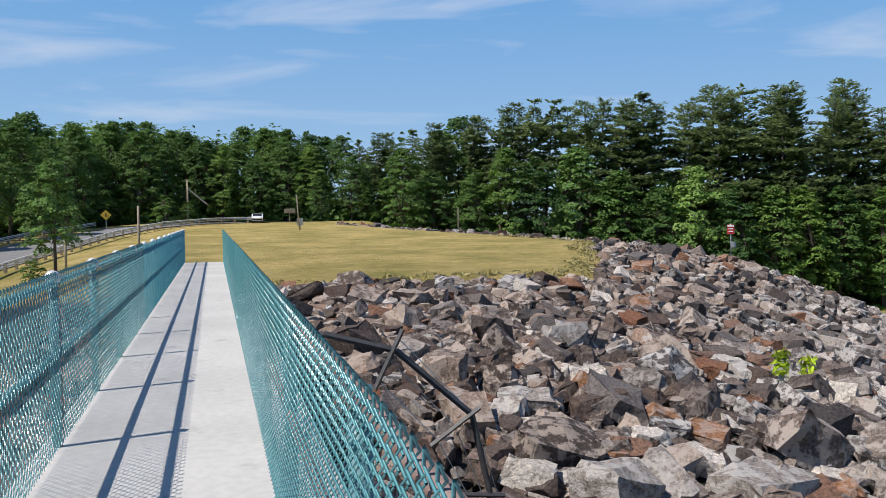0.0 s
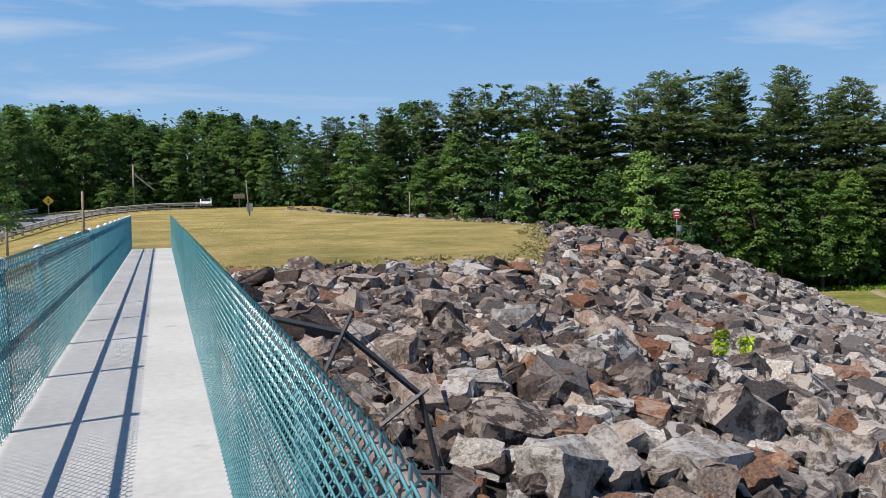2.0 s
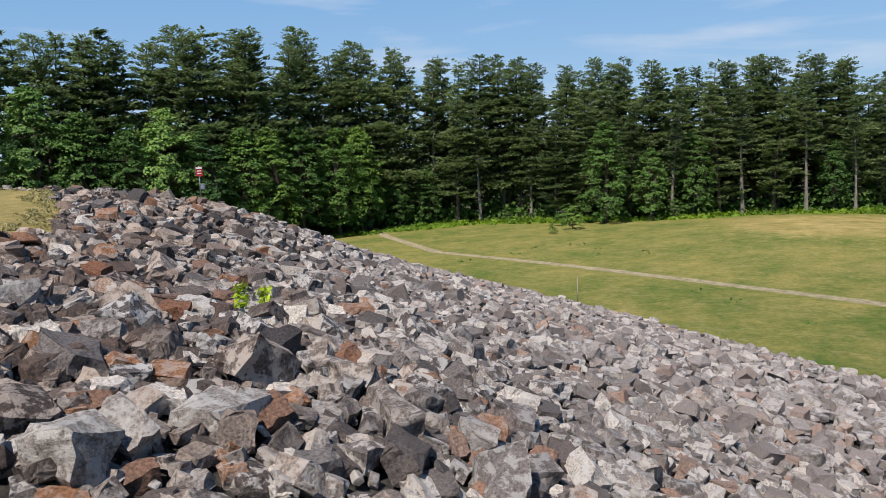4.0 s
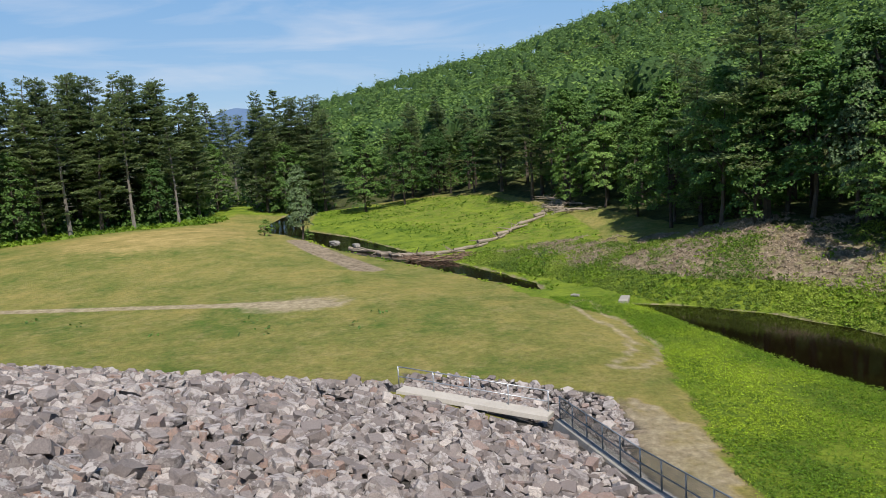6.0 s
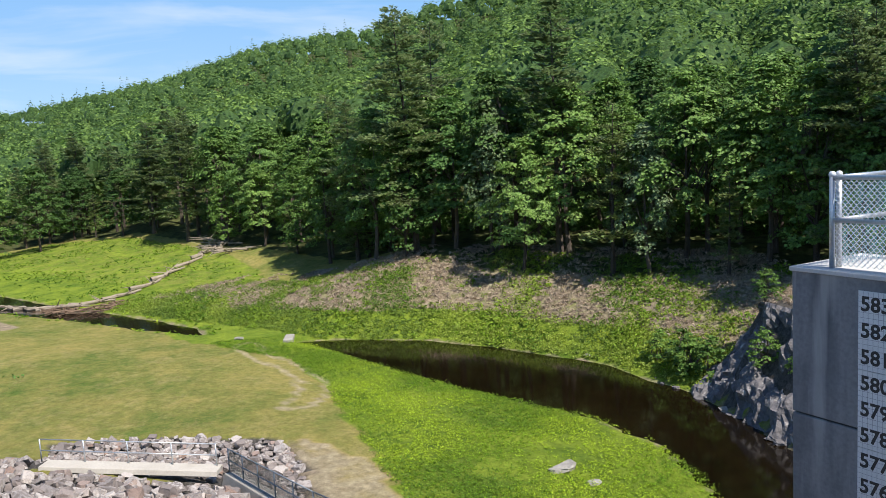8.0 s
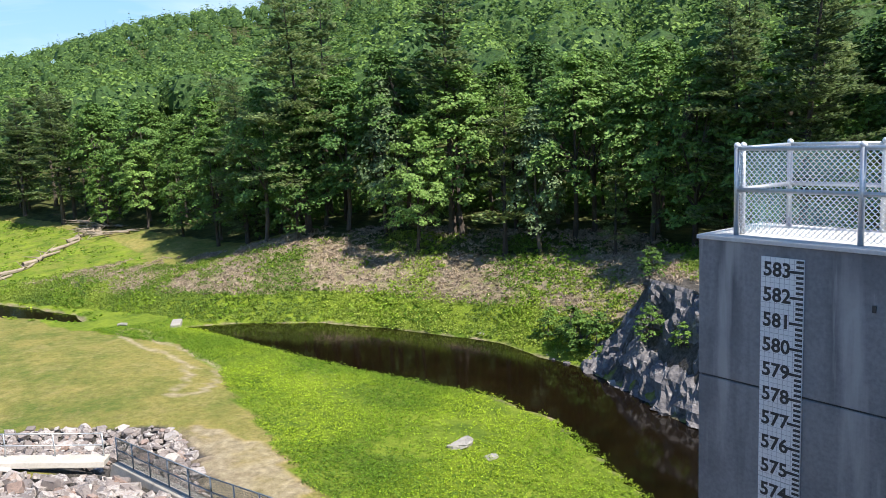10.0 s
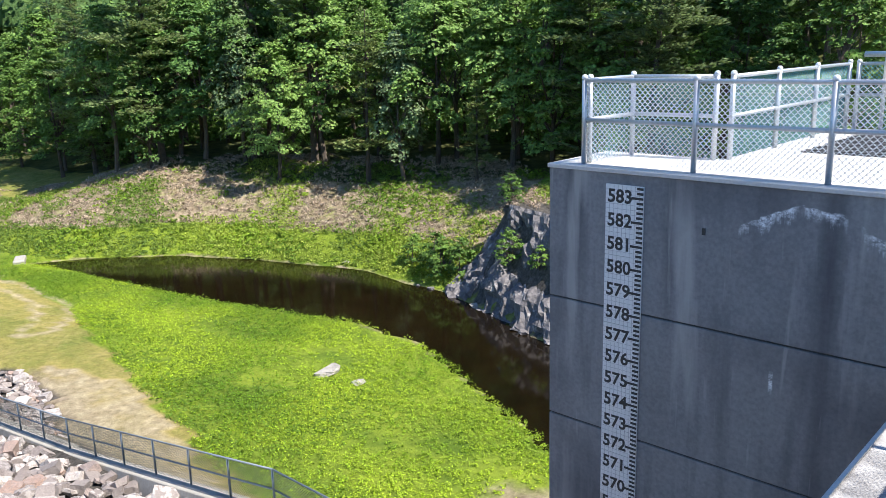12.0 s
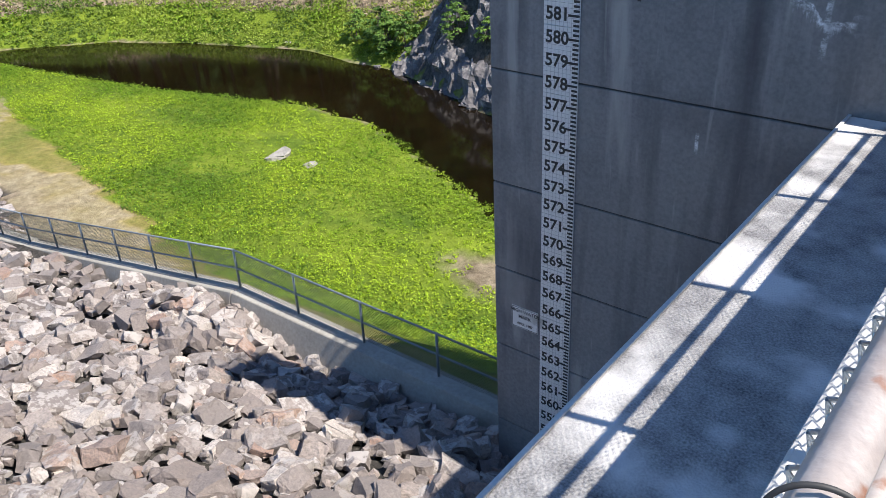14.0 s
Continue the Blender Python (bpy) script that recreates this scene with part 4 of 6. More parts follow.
# the staff gauge on the tower's face
GX0, GX1 = 5.21, 5.745
gauge = tagged(new("staff_gauge"), "white enamel staff gauge with black foot marks on the tower wall", "gauge")
top = Z583 + 0.5 * FEET
for k in range(9):
    z1 = top - k * 3 * FEET
    bm = bmesh.new()
    box(bm, GX0, GX1, Y_TOWER + 0.002, Y_TOWER + 0.02, z1 - 3 * FEET + 0.006, z1, 0.003)
    part("gauge_plate", bm, M_PLATE, gauge)
for ft in range(583, 557, -1):
    z = Z583 - (583 - ft) * FEET
    words("foot_number", str(ft), 0.235, (GX1 - 0.205, Y_TOWER + 0.0215, z), gauge, M_BLACK, bold=0.006)
    for t in range(5):
        zz = z + (t - 2) * FEET / 5
        ln = 0.17 if t == 2 else 0.095
        bm = bmesh.new()
        box(bm, GX0 + 0.006, GX0 + ln, Y_TOWER + 0.02, Y_TOWER + 0.023, zz - 0.016, zz + 0.016)
        part("tick_mark", bm, M_BLACK, gauge)

for k in range(9):
    bm = bmesh.new()
    z1 = top - k * 3 * FEET
    for i in range(1, 9):
        x = GX0 + i * (GX1 - GX0) / 9
        box(bm, x - 0.002, x + 0.002, Y_TOWER + 0.0195, Y_TOWER + 0.0206, z1 - 3 * FEET + 0.01, z1 - 0.005)
    for i in range(1, 15):
        z = z1 - i * 3 * FEET / 15
        box(bm, GX0 + 0.004, GX1 - 0.004, Y_TOWER + 0.0195, Y_TOWER + 0.0204, z - 0.002, z + 0.002)
    tagged(part("plate_grid", bm, M_GRID, gauge), "fine grey grid printed on the plate", kind="stuff")

# high-water sign
sign = tagged(new("high_water_sign"), "white enamel high water mark sign with black lettering on the tower", "sign")
bm = bmesh.new()
box(bm, 5.79, 6.29, Y_TOWER + 0.002, Y_TOWER + 0.014, -6.06, -5.66, 0.004)
part("sign_plate", bm, M_PLATE, sign)
bm = bmesh.new()
for a in ((5.80, 6.28, -5.678, -5.67), (5.80, 6.28, -6.05, -6.042), (5.80, 5.808, -6.05, -5.67), (6.272, 6.28, -6.05, -5.67)):
    box(bm, a[0], a[1], Y_TOWER + 0.014, Y_TOWER + 0.016, a[2], a[3])
part("border_line", bm, M_BLACK, sign)
for text, size, z in (("HIGH WATER", 0.088, -5.735), ("MARK", 0.088, -5.84), ("APRIL 1987", 0.062, -5.975)):
    words("lettering", text, size, (6.04, Y_TOWER + 0.0155, z), sign, M_BLACK, bold=0.002)

# railings on the tower's top
RAIL = dict(height_=1.07, mid=0.57, post_mat=M_GALV, rail_mat=M_GALV, wire_mat=M_WIRE, r=0.0045, pitch=0.07, post_r=0.034, rail_r=0.027, cap_size=1.22)
pipe_fence("tower_railing", [(6.2, -8.88, 0), (-1.4, -8.88, 0)], label="galvanised pipe railing with chain link on the tower top", gap=1.63, wire_side=1, woven=8, **RAIL)
RAIL["wire_mat"], RAIL["r"] = M_TEAL, 0.004
pipe_fence("tower_railing", [(6.18, -8.98, 0), (6.1, -9.92, 0), (4.95, -10.0, 0)], label="galvanised corner railing with teal chain link on the tower top", gap=1.3, wire_side=1, woven=2, **RAIL)
pipe_fence("tower_railing", [(4.78, -10.1, 0), (4.74, -14.5, 0)], label="pipe railing with teal chain link beside the grating", gap=1.45, wire_side=1, **RAIL)
pipe_fence("tower_railing", [(4.6, -14.5, 0), (-3.0, -14.5, 0)], label="pipe railing with teal chain link along the tower's back", gap=1.5, wire_side=1, **RAIL)

mast = tagged(new("instrument_mast"), "thin galvanised mast with a crossbar behind the tower railing", "mast")
for nm, a, b_, r in (("pole", (4.18, -14.44, 0.0), (4.18, -14.44, 3.1), 0.03), ("crossbar", (4.5, -14.4, 1.22), (1.6, -14.4, 1.22), 0.045)):
    bm = bmesh.new()
    rod(bm, a, b_, r, sides=10)
    part(nm, bm, M_GALV, mast, smooth=True)
bm = bmesh.new()
box(bm, 4.1, 4.26, -14.5, -14.34, 0.0, 0.02, 0.004)
part("base_plate", bm, M_GALV, mast)


# the low wing wall and walkway beside the outlet channel
wing = tagged(new("wing_wall"), "low concrete wing wall with a walkway on top beside the channel", "wall", kind="structure")
LEVEL, KINK, BEND, CORNER, END = -8.95, (15.1, -9.3), (26.0, -8.9), (35.3, -8.45), (39.8, -1.4)


def slab_run(name, a, b, za, zb, wide, deep, material, parent, side=-1):
    """A wall run between two points with sloping top; it is wide to one side and battered on the other."""
    ax, ay, bx, by = *a, *b
    L = math.hypot(bx - ax, by - ay)
    nx_, ny_ = -(by - ay) / L * side, (bx - ax) / L * side
    bm = bmesh.new()
    ring = []
    for (px, py, pz) in ((ax, ay, za), (bx, by, zb)):
        for w, dz in ((0, 0), (wide, 0), (wide, -deep), (-0.3 * deep, -deep)):
            ring.append(bm.verts.new((px + nx_ * w, py + ny_ * w, pz + dz)))
    for k in range(4):
        q = (k + 1) % 4
        bm.faces.new((ring[k], ring[q], ring[4 + q], ring[4 + k]))
    bm.faces.new(ring[3::-1]), bm.faces.new(ring[4:])
    bmesh.ops.recalc_face_normals(bm, faces=bm.faces)
    bmesh.ops.bevel(bm, geom=list(bm.edges), offset=0.02, segments=1, affect="EDGES")
    return part(name, bm, material, parent)


slab_run("level_run", (6.63, -9.45), KINK, LEVEL, LEVEL, 0.5, 2.6, M_WALL, wing)
slab_run("sloping_run", (KINK[0] + 0.02, KINK[1]), BEND, LEVEL, -10.85, 0.5, 2.2, M_WALL, wing)
slab_run("sloping_run", (BEND[0] + 0.02, BEND[1]), CORNER, -10.85, -11.98, 0.6, 2.0, M_WALL, wing)
slab_run("walkway", (CORNER[0] + 0.1, CORNER[1] + 0.3), END, -11.85, -11.35, 0.85, 0.24, M_PALECON, wing)
pipe_fence("wing_fence", [(6.75, -9.75, LEVEL), (KINK[0], KINK[1] - 0.3, LEVEL), (BEND[0], BEND[1] - 0.3, -10.85), (CORNER[0], CORNER[1] - 0.25, -11.98)], 1.07, 0.55, M_GREYPIPE, M_GREYPIPE, M_DARKWIRE,
           "grey-blue pipe fence with chain link on the wing wall", gap=2.0, wire_side=-1, pitch=0.07, r=0.0045, cap=False)
pipe_fence("walkway_railing", [(CORNER[0] + 0.75, CORNER[1] + 0.1, -11.9), (END[0] + 0.7, END[1] - 0.2, -11.4)], 1.07, 0.55, M_GALV, M_GALV, None,
           "open two-rail pipe railing beside the pale walkway", gap=2.0, cap=False, post_r=0.032, rail_r=0.028)


# trees
def quat_dirs(rs, n, up=0.0):
    d = rs.normal(size=(n, 3))
    d[:, 2] += up
    return d / np.linalg.norm(d, axis=1)[:, None]


def leaf_cards(rs, centres, size, flat=0.3, out=None, long=1.6, loose=0.42):
    """Pointed leaf clumps (two triangles folded along the middle), one at each centre. Returns vertices and faces."""
    n = len(centres)
    d = quat_dirs(rs, n) if out is None else out / (np.linalg.norm(out, axis=1)[:, None] + 1e-9) + loose * rs.normal(size=(n, 3))
    d /= np.linalg.norm(d, axis=1)[:, None] + 1e-9
    ref = rs.normal(size=(n, 3))
    s = np.cross(d, ref)
    s /= np.linalg.norm(s, axis=1)[:, None] + 1e-9
    t = np.cross(s, d)
    s[:, 2] *= 1 - flat
    sz = size * rs.uniform(0.6, 1.35, n)[:, None]
    a, b = centres - s * sz * long / 2, centres + s * sz * long / 2
    c, e = centres + t * sz * 0.5 + d * sz * 0.18, centres - t * sz * 0.5 + d * sz * 0.1
    v = np.stack([a, c, b, e], 1).reshape(-1, 3)
    k = np.arange(n)[:, None] * 4
    f = np.concatenate([k + np.array([[0, 1, 2]]), k + np.array([[0, 2, 3]])], 0)
    return v, f


class Build:
    def __init__(self):
        self.v, self.f, self.t, self.n = [], [], [], 0

    def add(self, v, f, tone=0.0):
        self.t.append(np.full(len(v), tone) if np.isscalar(tone) else tone)
        self.v.append(np.asarray(v, float)), self.f.append(np.asarray(f) + self.n)
        self.n += len(v)

    def limb(self, a, b, ra, rb, sides=5):
        a, b = np.asarray(a, float), np.asarray(b, float)
        d = (b - a) / (np.linalg.norm(b - a) + 1e-9)
        s = np.cross(d, (0.3, 0.9, 0.2))
        s /= np.linalg.norm(s) + 1e-9
        t = np.cross(d, s)
        ang = np.arange(sides) * 2 * math.pi / sides
        ring = np.cos(ang)[:, None] * s + np.sin(ang)[:, None] * t
        k = np.arange(sides)
        q = (k + 1) % sides
        f = np.concatenate([np.stack([k, q, sides + q], 1), np.stack([k, sides + q, sides + k], 1)])
        self.add(np.concatenate([a + ring * ra, b + ring * rb]), f)

    def mesh(self, name, material, tone=False):
        me = bpy.data.meshes.new(name)
        v, f = np.concatenate(self.v), np.concatenate(self.f)
        me.vertices.add(len(v)), me.vertices.foreach_set("co", v.astype(np.float32).ravel())
        me.loops.add(len(f) * 3), me.loops.foreach_set("vertex_index", f.astype(np.int32).ravel())
        me.polygons.add(len(f)), me.polygons.foreach_set("loop_start", np.arange(0, len(f) * 3, 3, dtype=np.int32))
        me.update(calc_edges=True)
        me.shade_flat()
        if tone:
            me.attributes.new("tone", "FLOAT", "POINT").data.foreach_set("value", np.concatenate(self.t).astype(np.float32))
        me.materials.append(material)
        return me


def pine_meshes(seed, h, bare=0.25, full=1.0, dead=0.0, spread=0.2, card=0.5, first=0.1, gap=0.85):
    """A white pine: tapered bent trunk, whorls of level boughs, flat plates of needle sprays, dead stubs below."""
    rs = np.random.RandomState(seed)
    wood, green = Build(), Build()
    bend = rs.normal(0, 0.012, 2)
    line = lambda z: np.array([bend[0] * z * z / h * 4, bend[1] * z * z / h * 4, z])
    cuts = np.linspace(0, h * 0.98, 6)
    r0 = h * 0.0125
    for a, b in zip(cuts[:-1], cuts[1:]):
        wood.limb(line(a), line(b), r0 * (1 - a / h) + 0.03 + (0.1 if a == 0 else 0), r0 * (1 - b / h) + 0.03, 6)
    z = h * first
    sp_c, sp_d, sp_s = [], [], []
    while z < h * 0.985:
        k = z / h
        shape = ((1 - k) ** 0.6 * min(1.0, 0.55 + 1.2 * k) + 0.05) * (0.8 + 0.3 * math.sin(z * 1.1 + seed)) if k > bare else 0.45
        turn = rs.uniform(0, 6.28)
        n_b = rs.randint(5, 8) if k > bare else rs.randint(2, 5)
        for q in range(n_b):
            az = turn + q * 6.283 / n_b + rs.normal(0, 0.25)
            ln = h * spread * shape * rs.uniform(0.6, 1.2) + 0.35
            lift = rs.uniform(-0.16, 0.24) + 0.75 * max(0, k - 0.72)
            d = np.array([math.cos(az), math.sin(az), lift])
            p0 = line(min(z + rs.normal(0, 0.3), h * 0.98))
            if k < bare or rs.rand() < dead:
                e = p0 + d * ln * rs.uniform(0.3, 0.8) - np.array([0, 0, 0.12 * ln])
                wood.limb(p0, e, 0.04, 0.012, 3)
                continue
            e = p0 + d * ln
            wood.limb(p0, e, 0.045 * (1.2 - k), 0.012, 3)
            side = np.array([-d[1], d[0], 0])
            nt = max(6, int(ln * 9.0 * full))
            f = rs.uniform(0.3, 1.03, nt)
            w = (0.1 + 0.26 * (1 - np.abs(f - 0.68) * 1.4)) * ln
            u = rs.uniform(-1, 1, nt)
            sp_c.append(p0 + d * ln * f[:, None] + side * (u * w)[:, None] + np.stack([0 * f, 0 * f, rs.normal(0.05, 0.1, nt) - 0.1 * np.abs(u)], 1))
            sp_d.append(np.arctan2(d[1], d[0]) + 0.75 * u + rs.normal(0, 0.3, nt))
            sp_s.append(np.full(nt, 1.0 if k < 0.85 else 0.75))
        z += gap * (1.15 - 0.5 * k) * rs.uniform(0.75, 1.3) * (0.6 + h / 65)
    c, yaw, big = np.concatenate(sp_c), np.concatenate(sp_d), np.concatenate(sp_s)
    n = len(c)
    for rep in range(2):
        # slender sprays fanning off the bough, tips a little raised
        yw = yaw + rs.normal(0, 0.5, n)
        tip, roll = rs.normal(0.16, 0.22, n), rs.normal(0, 0.45, n)
        fwd = np.stack([np.cos(yw) * np.cos(tip), np.sin(yw) * np.cos(tip), np.sin(tip)], 1)
        sd = np.stack([-np.sin(yw) * np.cos(roll), np.cos(yw) * np.cos(roll), np.sin(roll)], 1)
        ln, wd = (card * big * rs.uniform(0.8, 1.6, n))[:, None], (card * big * rs.uniform(0.42, 0.66, n))[:, None]
        p = c + rs.normal(0, 0.13, c.shape) * (1, 1, 0.5)
        v = np.stack([p - fwd * ln * 0.5, p + sd * wd * 0.5, p + fwd * ln * 0.5 + (0, 0, 0.05), p - sd * wd * 0.5], 1).reshape(-1, 3)
        k = np.arange(n)[:, None] * 4
        green.add(v, np.concatenate([k + np.array([[0, 1, 2]]), k + np.array([[0, 2, 3]])], 0))
    return wood, green


def leafy_meshes(seed, h, wide=0.34, base=0.22, sprays=100, per=46, leaf=0.3, low=0.0, droop=0.3):
    """A broad-leaved tree: forked trunk, limbs, and a crown of leafy sprays that reach out and droop, with gaps between them."""
    rs = np.random.RandomState(seed)
    wood, green = Build(), Build()
    r0 = h * 0.011 + 0.04
    fork = np.array([rs.normal(0, 0.2), rs.normal(0, 0.2), h * (base + 0.12)])
    wood.limb((0, 0, -0.2), fork * (1, 1, 0.5), r0 * 1.25, r0, 7)
    wood.limb(fork * (1, 1, 0.5), fork, r0, r0 * 0.8, 7)
    top = fork * (1, 1, 0) + np.array([0, 0, h * 0.85])
    wood.limb(fork, top, r0 * 0.7, 0.03, 5)
    heads = []
    for i in range(7):
        az = i * 0.9 + rs.uniform(-0.3, 0.3)
        e = fork + np.array([math.cos(az) * h * wide * 0.5, math.sin(az) * h * wide * 0.5, h * rs.uniform(0.05, 0.4)])
        wood.limb(fork * (1, 1, rs.uniform(0.8, 1.4)), e, r0 * 0.45, 0.03, 4)
        heads.append(e)
    lobes = rs.uniform(0, 6.28, 4)
    cs, os_ = [], []
    for b in range(sprays):
        k = low + (1 - low) * rs.beta(1.25, 1.15)
        az = rs.uniform(0, 6.283)
        env = math.sin(math.pi * min(1.0, 0.16 + 0.84 * k) ** 0.8) ** 0.65
        env *= 0.82 + 0.16 * math.sin(3 * az + lobes[0] + 5 * k) + 0.12 * math.sin(5 * az + lobes[1] - 7 * k)
        r = h * wide * env * rs.uniform(0.55, 1.0) ** 0.5
        tilt = -droop + 1.1 * max(0, k - 0.45) + rs.normal(0, 0.15)
        d = np.array([math.cos(az), math.sin(az), tilt])
        d /= np.linalg.norm(d)
        sd = np.array([-math.sin(az), math.cos(az), 0])
        up = np.cross(d, sd)
        ln = h * rs.uniform(0.09, 0.17) * (120 / sprays) ** 0.5
        c = np.array([math.cos(az) * r, math.sin(az) * r, h * base + h * (1 - base) * (0.02 + 0.95 * k)]) - d * ln * 0.6
        if rs.rand() < 0.3:
            near = min(heads, key=lambda e: np.linalg.norm(e - c))
            wood.limb(near, c, 0.04, 0.012, 3)
        n = int(per * rs.uniform(0.7, 1.3))
        f = rs.uniform(0, 1, n)
        w = ln * 0.5 * np.sin(math.pi * np.clip(f * 0.8 + 0.14, 0, 1))
        u = rs.uniform(-1, 1, n)
        q = c + d * (f * ln)[:, None] + sd * (u * w)[:, None] + up * (0.2 * ln * (1 - u * u) * np.sin(math.pi * f) + rs.normal(0, 0.045 * ln, n))[:, None]
        cs.append(q)
        os_.append(np.tile(up * 0.7 + d * 0.55 + (0, 0, 0.3), (n, 1)) + sd * (0.5 * u)[:, None])
    v, f = leaf_cards(rs, np.concatenate(cs), leaf, 0.1, np.concatenate(os_), 1.35, 0.3)
    green.add(v, f)
    return wood, green


def tree_proto(name, pair, leaf_material, wood_material, label, category="tree", group=""):
    wood, green = pair
    t = tagged(new(name), label, category, group)
    a = new("trunk", wood.mesh("trunk", wood_material))
    b = new("crown", green.mesh("crown", leaf_material))
    a.parent = b.parent = t
    return t


PROTO = {}
far_away = pose(60, 300, -60)
PINE_LABEL = "tall white pine with level boughs and a ragged top"
for i in range(4):
    PROTO["pine", i] = tree_proto("pine_tree", pine_meshes(10 + i, 26, (0.08, 0.16, 0.12, 0.22)[i], 1.0, 0.03, 0.225 + 0.012 * i, 0.52), M_PINE, M_BARK, PINE_LABEL, "pine tree", "pines at the wood's edge")
for i in range(3):
    PROTO["backpine", i] = tree_proto("pine_tree", pine_meshes(20 + i, 26, 0.45, 0.5, 0.03, 0.2, 0.78, 0.4, 1.0), M_PINE, M_BARK, PINE_LABEL, "pine tree", "pines inside the wood")
for i in range(3):
    PROTO["barepine", i] = tree_proto("pine_tree", pine_meshes(30 + i, 26, 0.36 + 0.07 * i, 0.85, 0.15, 0.165, 0.54), M_PINE, M_DEADWOOD, "thin pine with grey dead lower limbs and a sparse top", "pine tree", "thin pines at the wood's edge")
for i in range(2):
    PROTO["youngpine", i] = tree_proto("pine_tree", pine_meshes(40 + i, 13, 0.2, 1.7, 0.04, 0.2, 0.36, 0.14, 1.5), M_YOUNGPINE, M_BARK, "young pine with tiered open boughs", "pine tree", "young pines")
for i in range(4):
    PROTO["leafy", i] = tree_proto("leafy_tree", leafy_meshes(50 + i, 15, 0.27 + 0.02 * i, (0.03, 0.12, 0.06, 0.16)[i], 220, 34, 0.235), M_LEAF, M_BARK, "broad-leaved tree with a full dark green crown", "tree", "leafy trees at the wood's edge")
for i in range(2):
    PROTO["backleafy", i] = tree_proto("leafy_tree", leafy_meshes(56 + i, 17, 0.29, 0.2, 170, 26, 0.28, 0.4), M_LEAF, M_BARK, "broad-leaved tree with a full dark green crown", "tree", "leafy trees inside the wood")
for i in range(2):
    PROTO["bright", i] = tree_proto("leafy_tree", leafy_meshes(60 + i, 15, 0.28, 0.1, 210, 34, 0.235), M_BRIGHT, M_BARK, "broad-leaved tree with a light green sunlit crown", "tree", "leafy trees at the wood's edge")
for i in range(3):
    PROTO["maple", i] = tree_proto("leafy_tree", leafy_meshes(80 + i, 17, 0.27 + 0.025 * i, 0.2, 150, 50, 0.27), M_MAPLE, M_BARK, "maple with layered leaf sprays over a bare lower trunk", "tree", "leafy trees at the wood's edge")
PROTO["silver", 0] = tree_proto("leafy_tree", leafy_meshes(66, 15, 0.2, 0.15, 120, 44, 0.25, 0.0, 0.5), M_SILVER, M_BARK, "slender tree with pale silvery leaves turned by wind", "tree", "leafy trees at the wood's edge")
for i in range(2):
    PROTO["bush", i] = tree_proto("bush", leafy_meshes(70 + i, 3.0, 0.5, 0.0, 60, 22, 0.15), M_BRIGHT, M_BARK, "dense green bush at the wood's edge", "bush", "bushes")
for t in PROTO.values():
    t.matrix_basis = far_away

used = set()


def plant(kind, x, y, size=1.0, turn=None, z=None, label="", rs=random):
    n = len([k for k in PROTO if k[0] == kind])
    key = (kind, rs.randrange(n))
    t = PROTO[key]
    zz = h1(x, y) - 0.15 if z is None else z
    m = Matrix.LocRotScale((x, y, zz), Euler((rs.uniform(-0.03, 0.03), rs.uniform(-0.03, 0.03), rs.uniform(0, 6.28) if turn is None else turn)), None)
    if key in used:
        o = copy_thing(t, m)
    else:
        used.add(key)
        o = t
        o.matrix_basis = m
    o.scale = (size * rs.uniform(0.92, 1.08), size * rs.uniform(0.92, 1.08), size)
    if label:
        o["label"] = label
    return o


def edge_at(deg):
    """Where the wood's edge lies in a direction from the bridge."""
    a = radians(deg)
    r = float(np.interp(a, rim, rad))
    return r * math.sin(a), r * math.cos(a), r


rnd = random.Random(5)
# edge trees in rows, by stretch of the wood: first and last bearing, kinds with weights for front and back rows, sizes
STRETCHES = [
    (-32, 8, (("leafy", 5), ("bright", 1), ("bush", 1)), (("backleafy", 4), ("backpine", 1)), 0.72, 0.6),
    (8, 24, (("leafy", 5), ("bush", 2), ("bright", 1)), (("backleafy", 1), ("backpine", 4), ("pine", 2)), 0.72, 0.78),
    (24, 46, (("leafy", 6), ("pine", 2), ("bright", 1), ("bush", 1)), (("pine", 5), ("backpine", 2), ("barepine", 1)), 0.68, 1.12),
    (46, 66, (("barepine", 2), ("leafy", 4), ("pine", 3), ("bush", 2)), (("pine", 4), ("barepine", 1)), 0.85, 1.12),
    (66, 88, (("pine", 4), ("barepine", 1), ("leafy", 3), ("bush", 2)), (("pine", 4), ("barepine", 1), ("backpine", 1)), 0.9, 1.05),
    (92, 104, (("pine", 4), ("leafy", 2), ("youngpine", 1)), (("backpine", 3), ("backleafy", 2)), 0.72, 0.7),
    (104, 150, (("maple", 3), ("leafy", 1)), (("maple", 2), ("backleafy", 4), ("backpine", 1)), 0.85, 0.92),
    (150, 168, (("leafy", 3), ("pine", 1)), (("backleafy", 2), ("backpine", 2)), 0.9, 0.9),
]


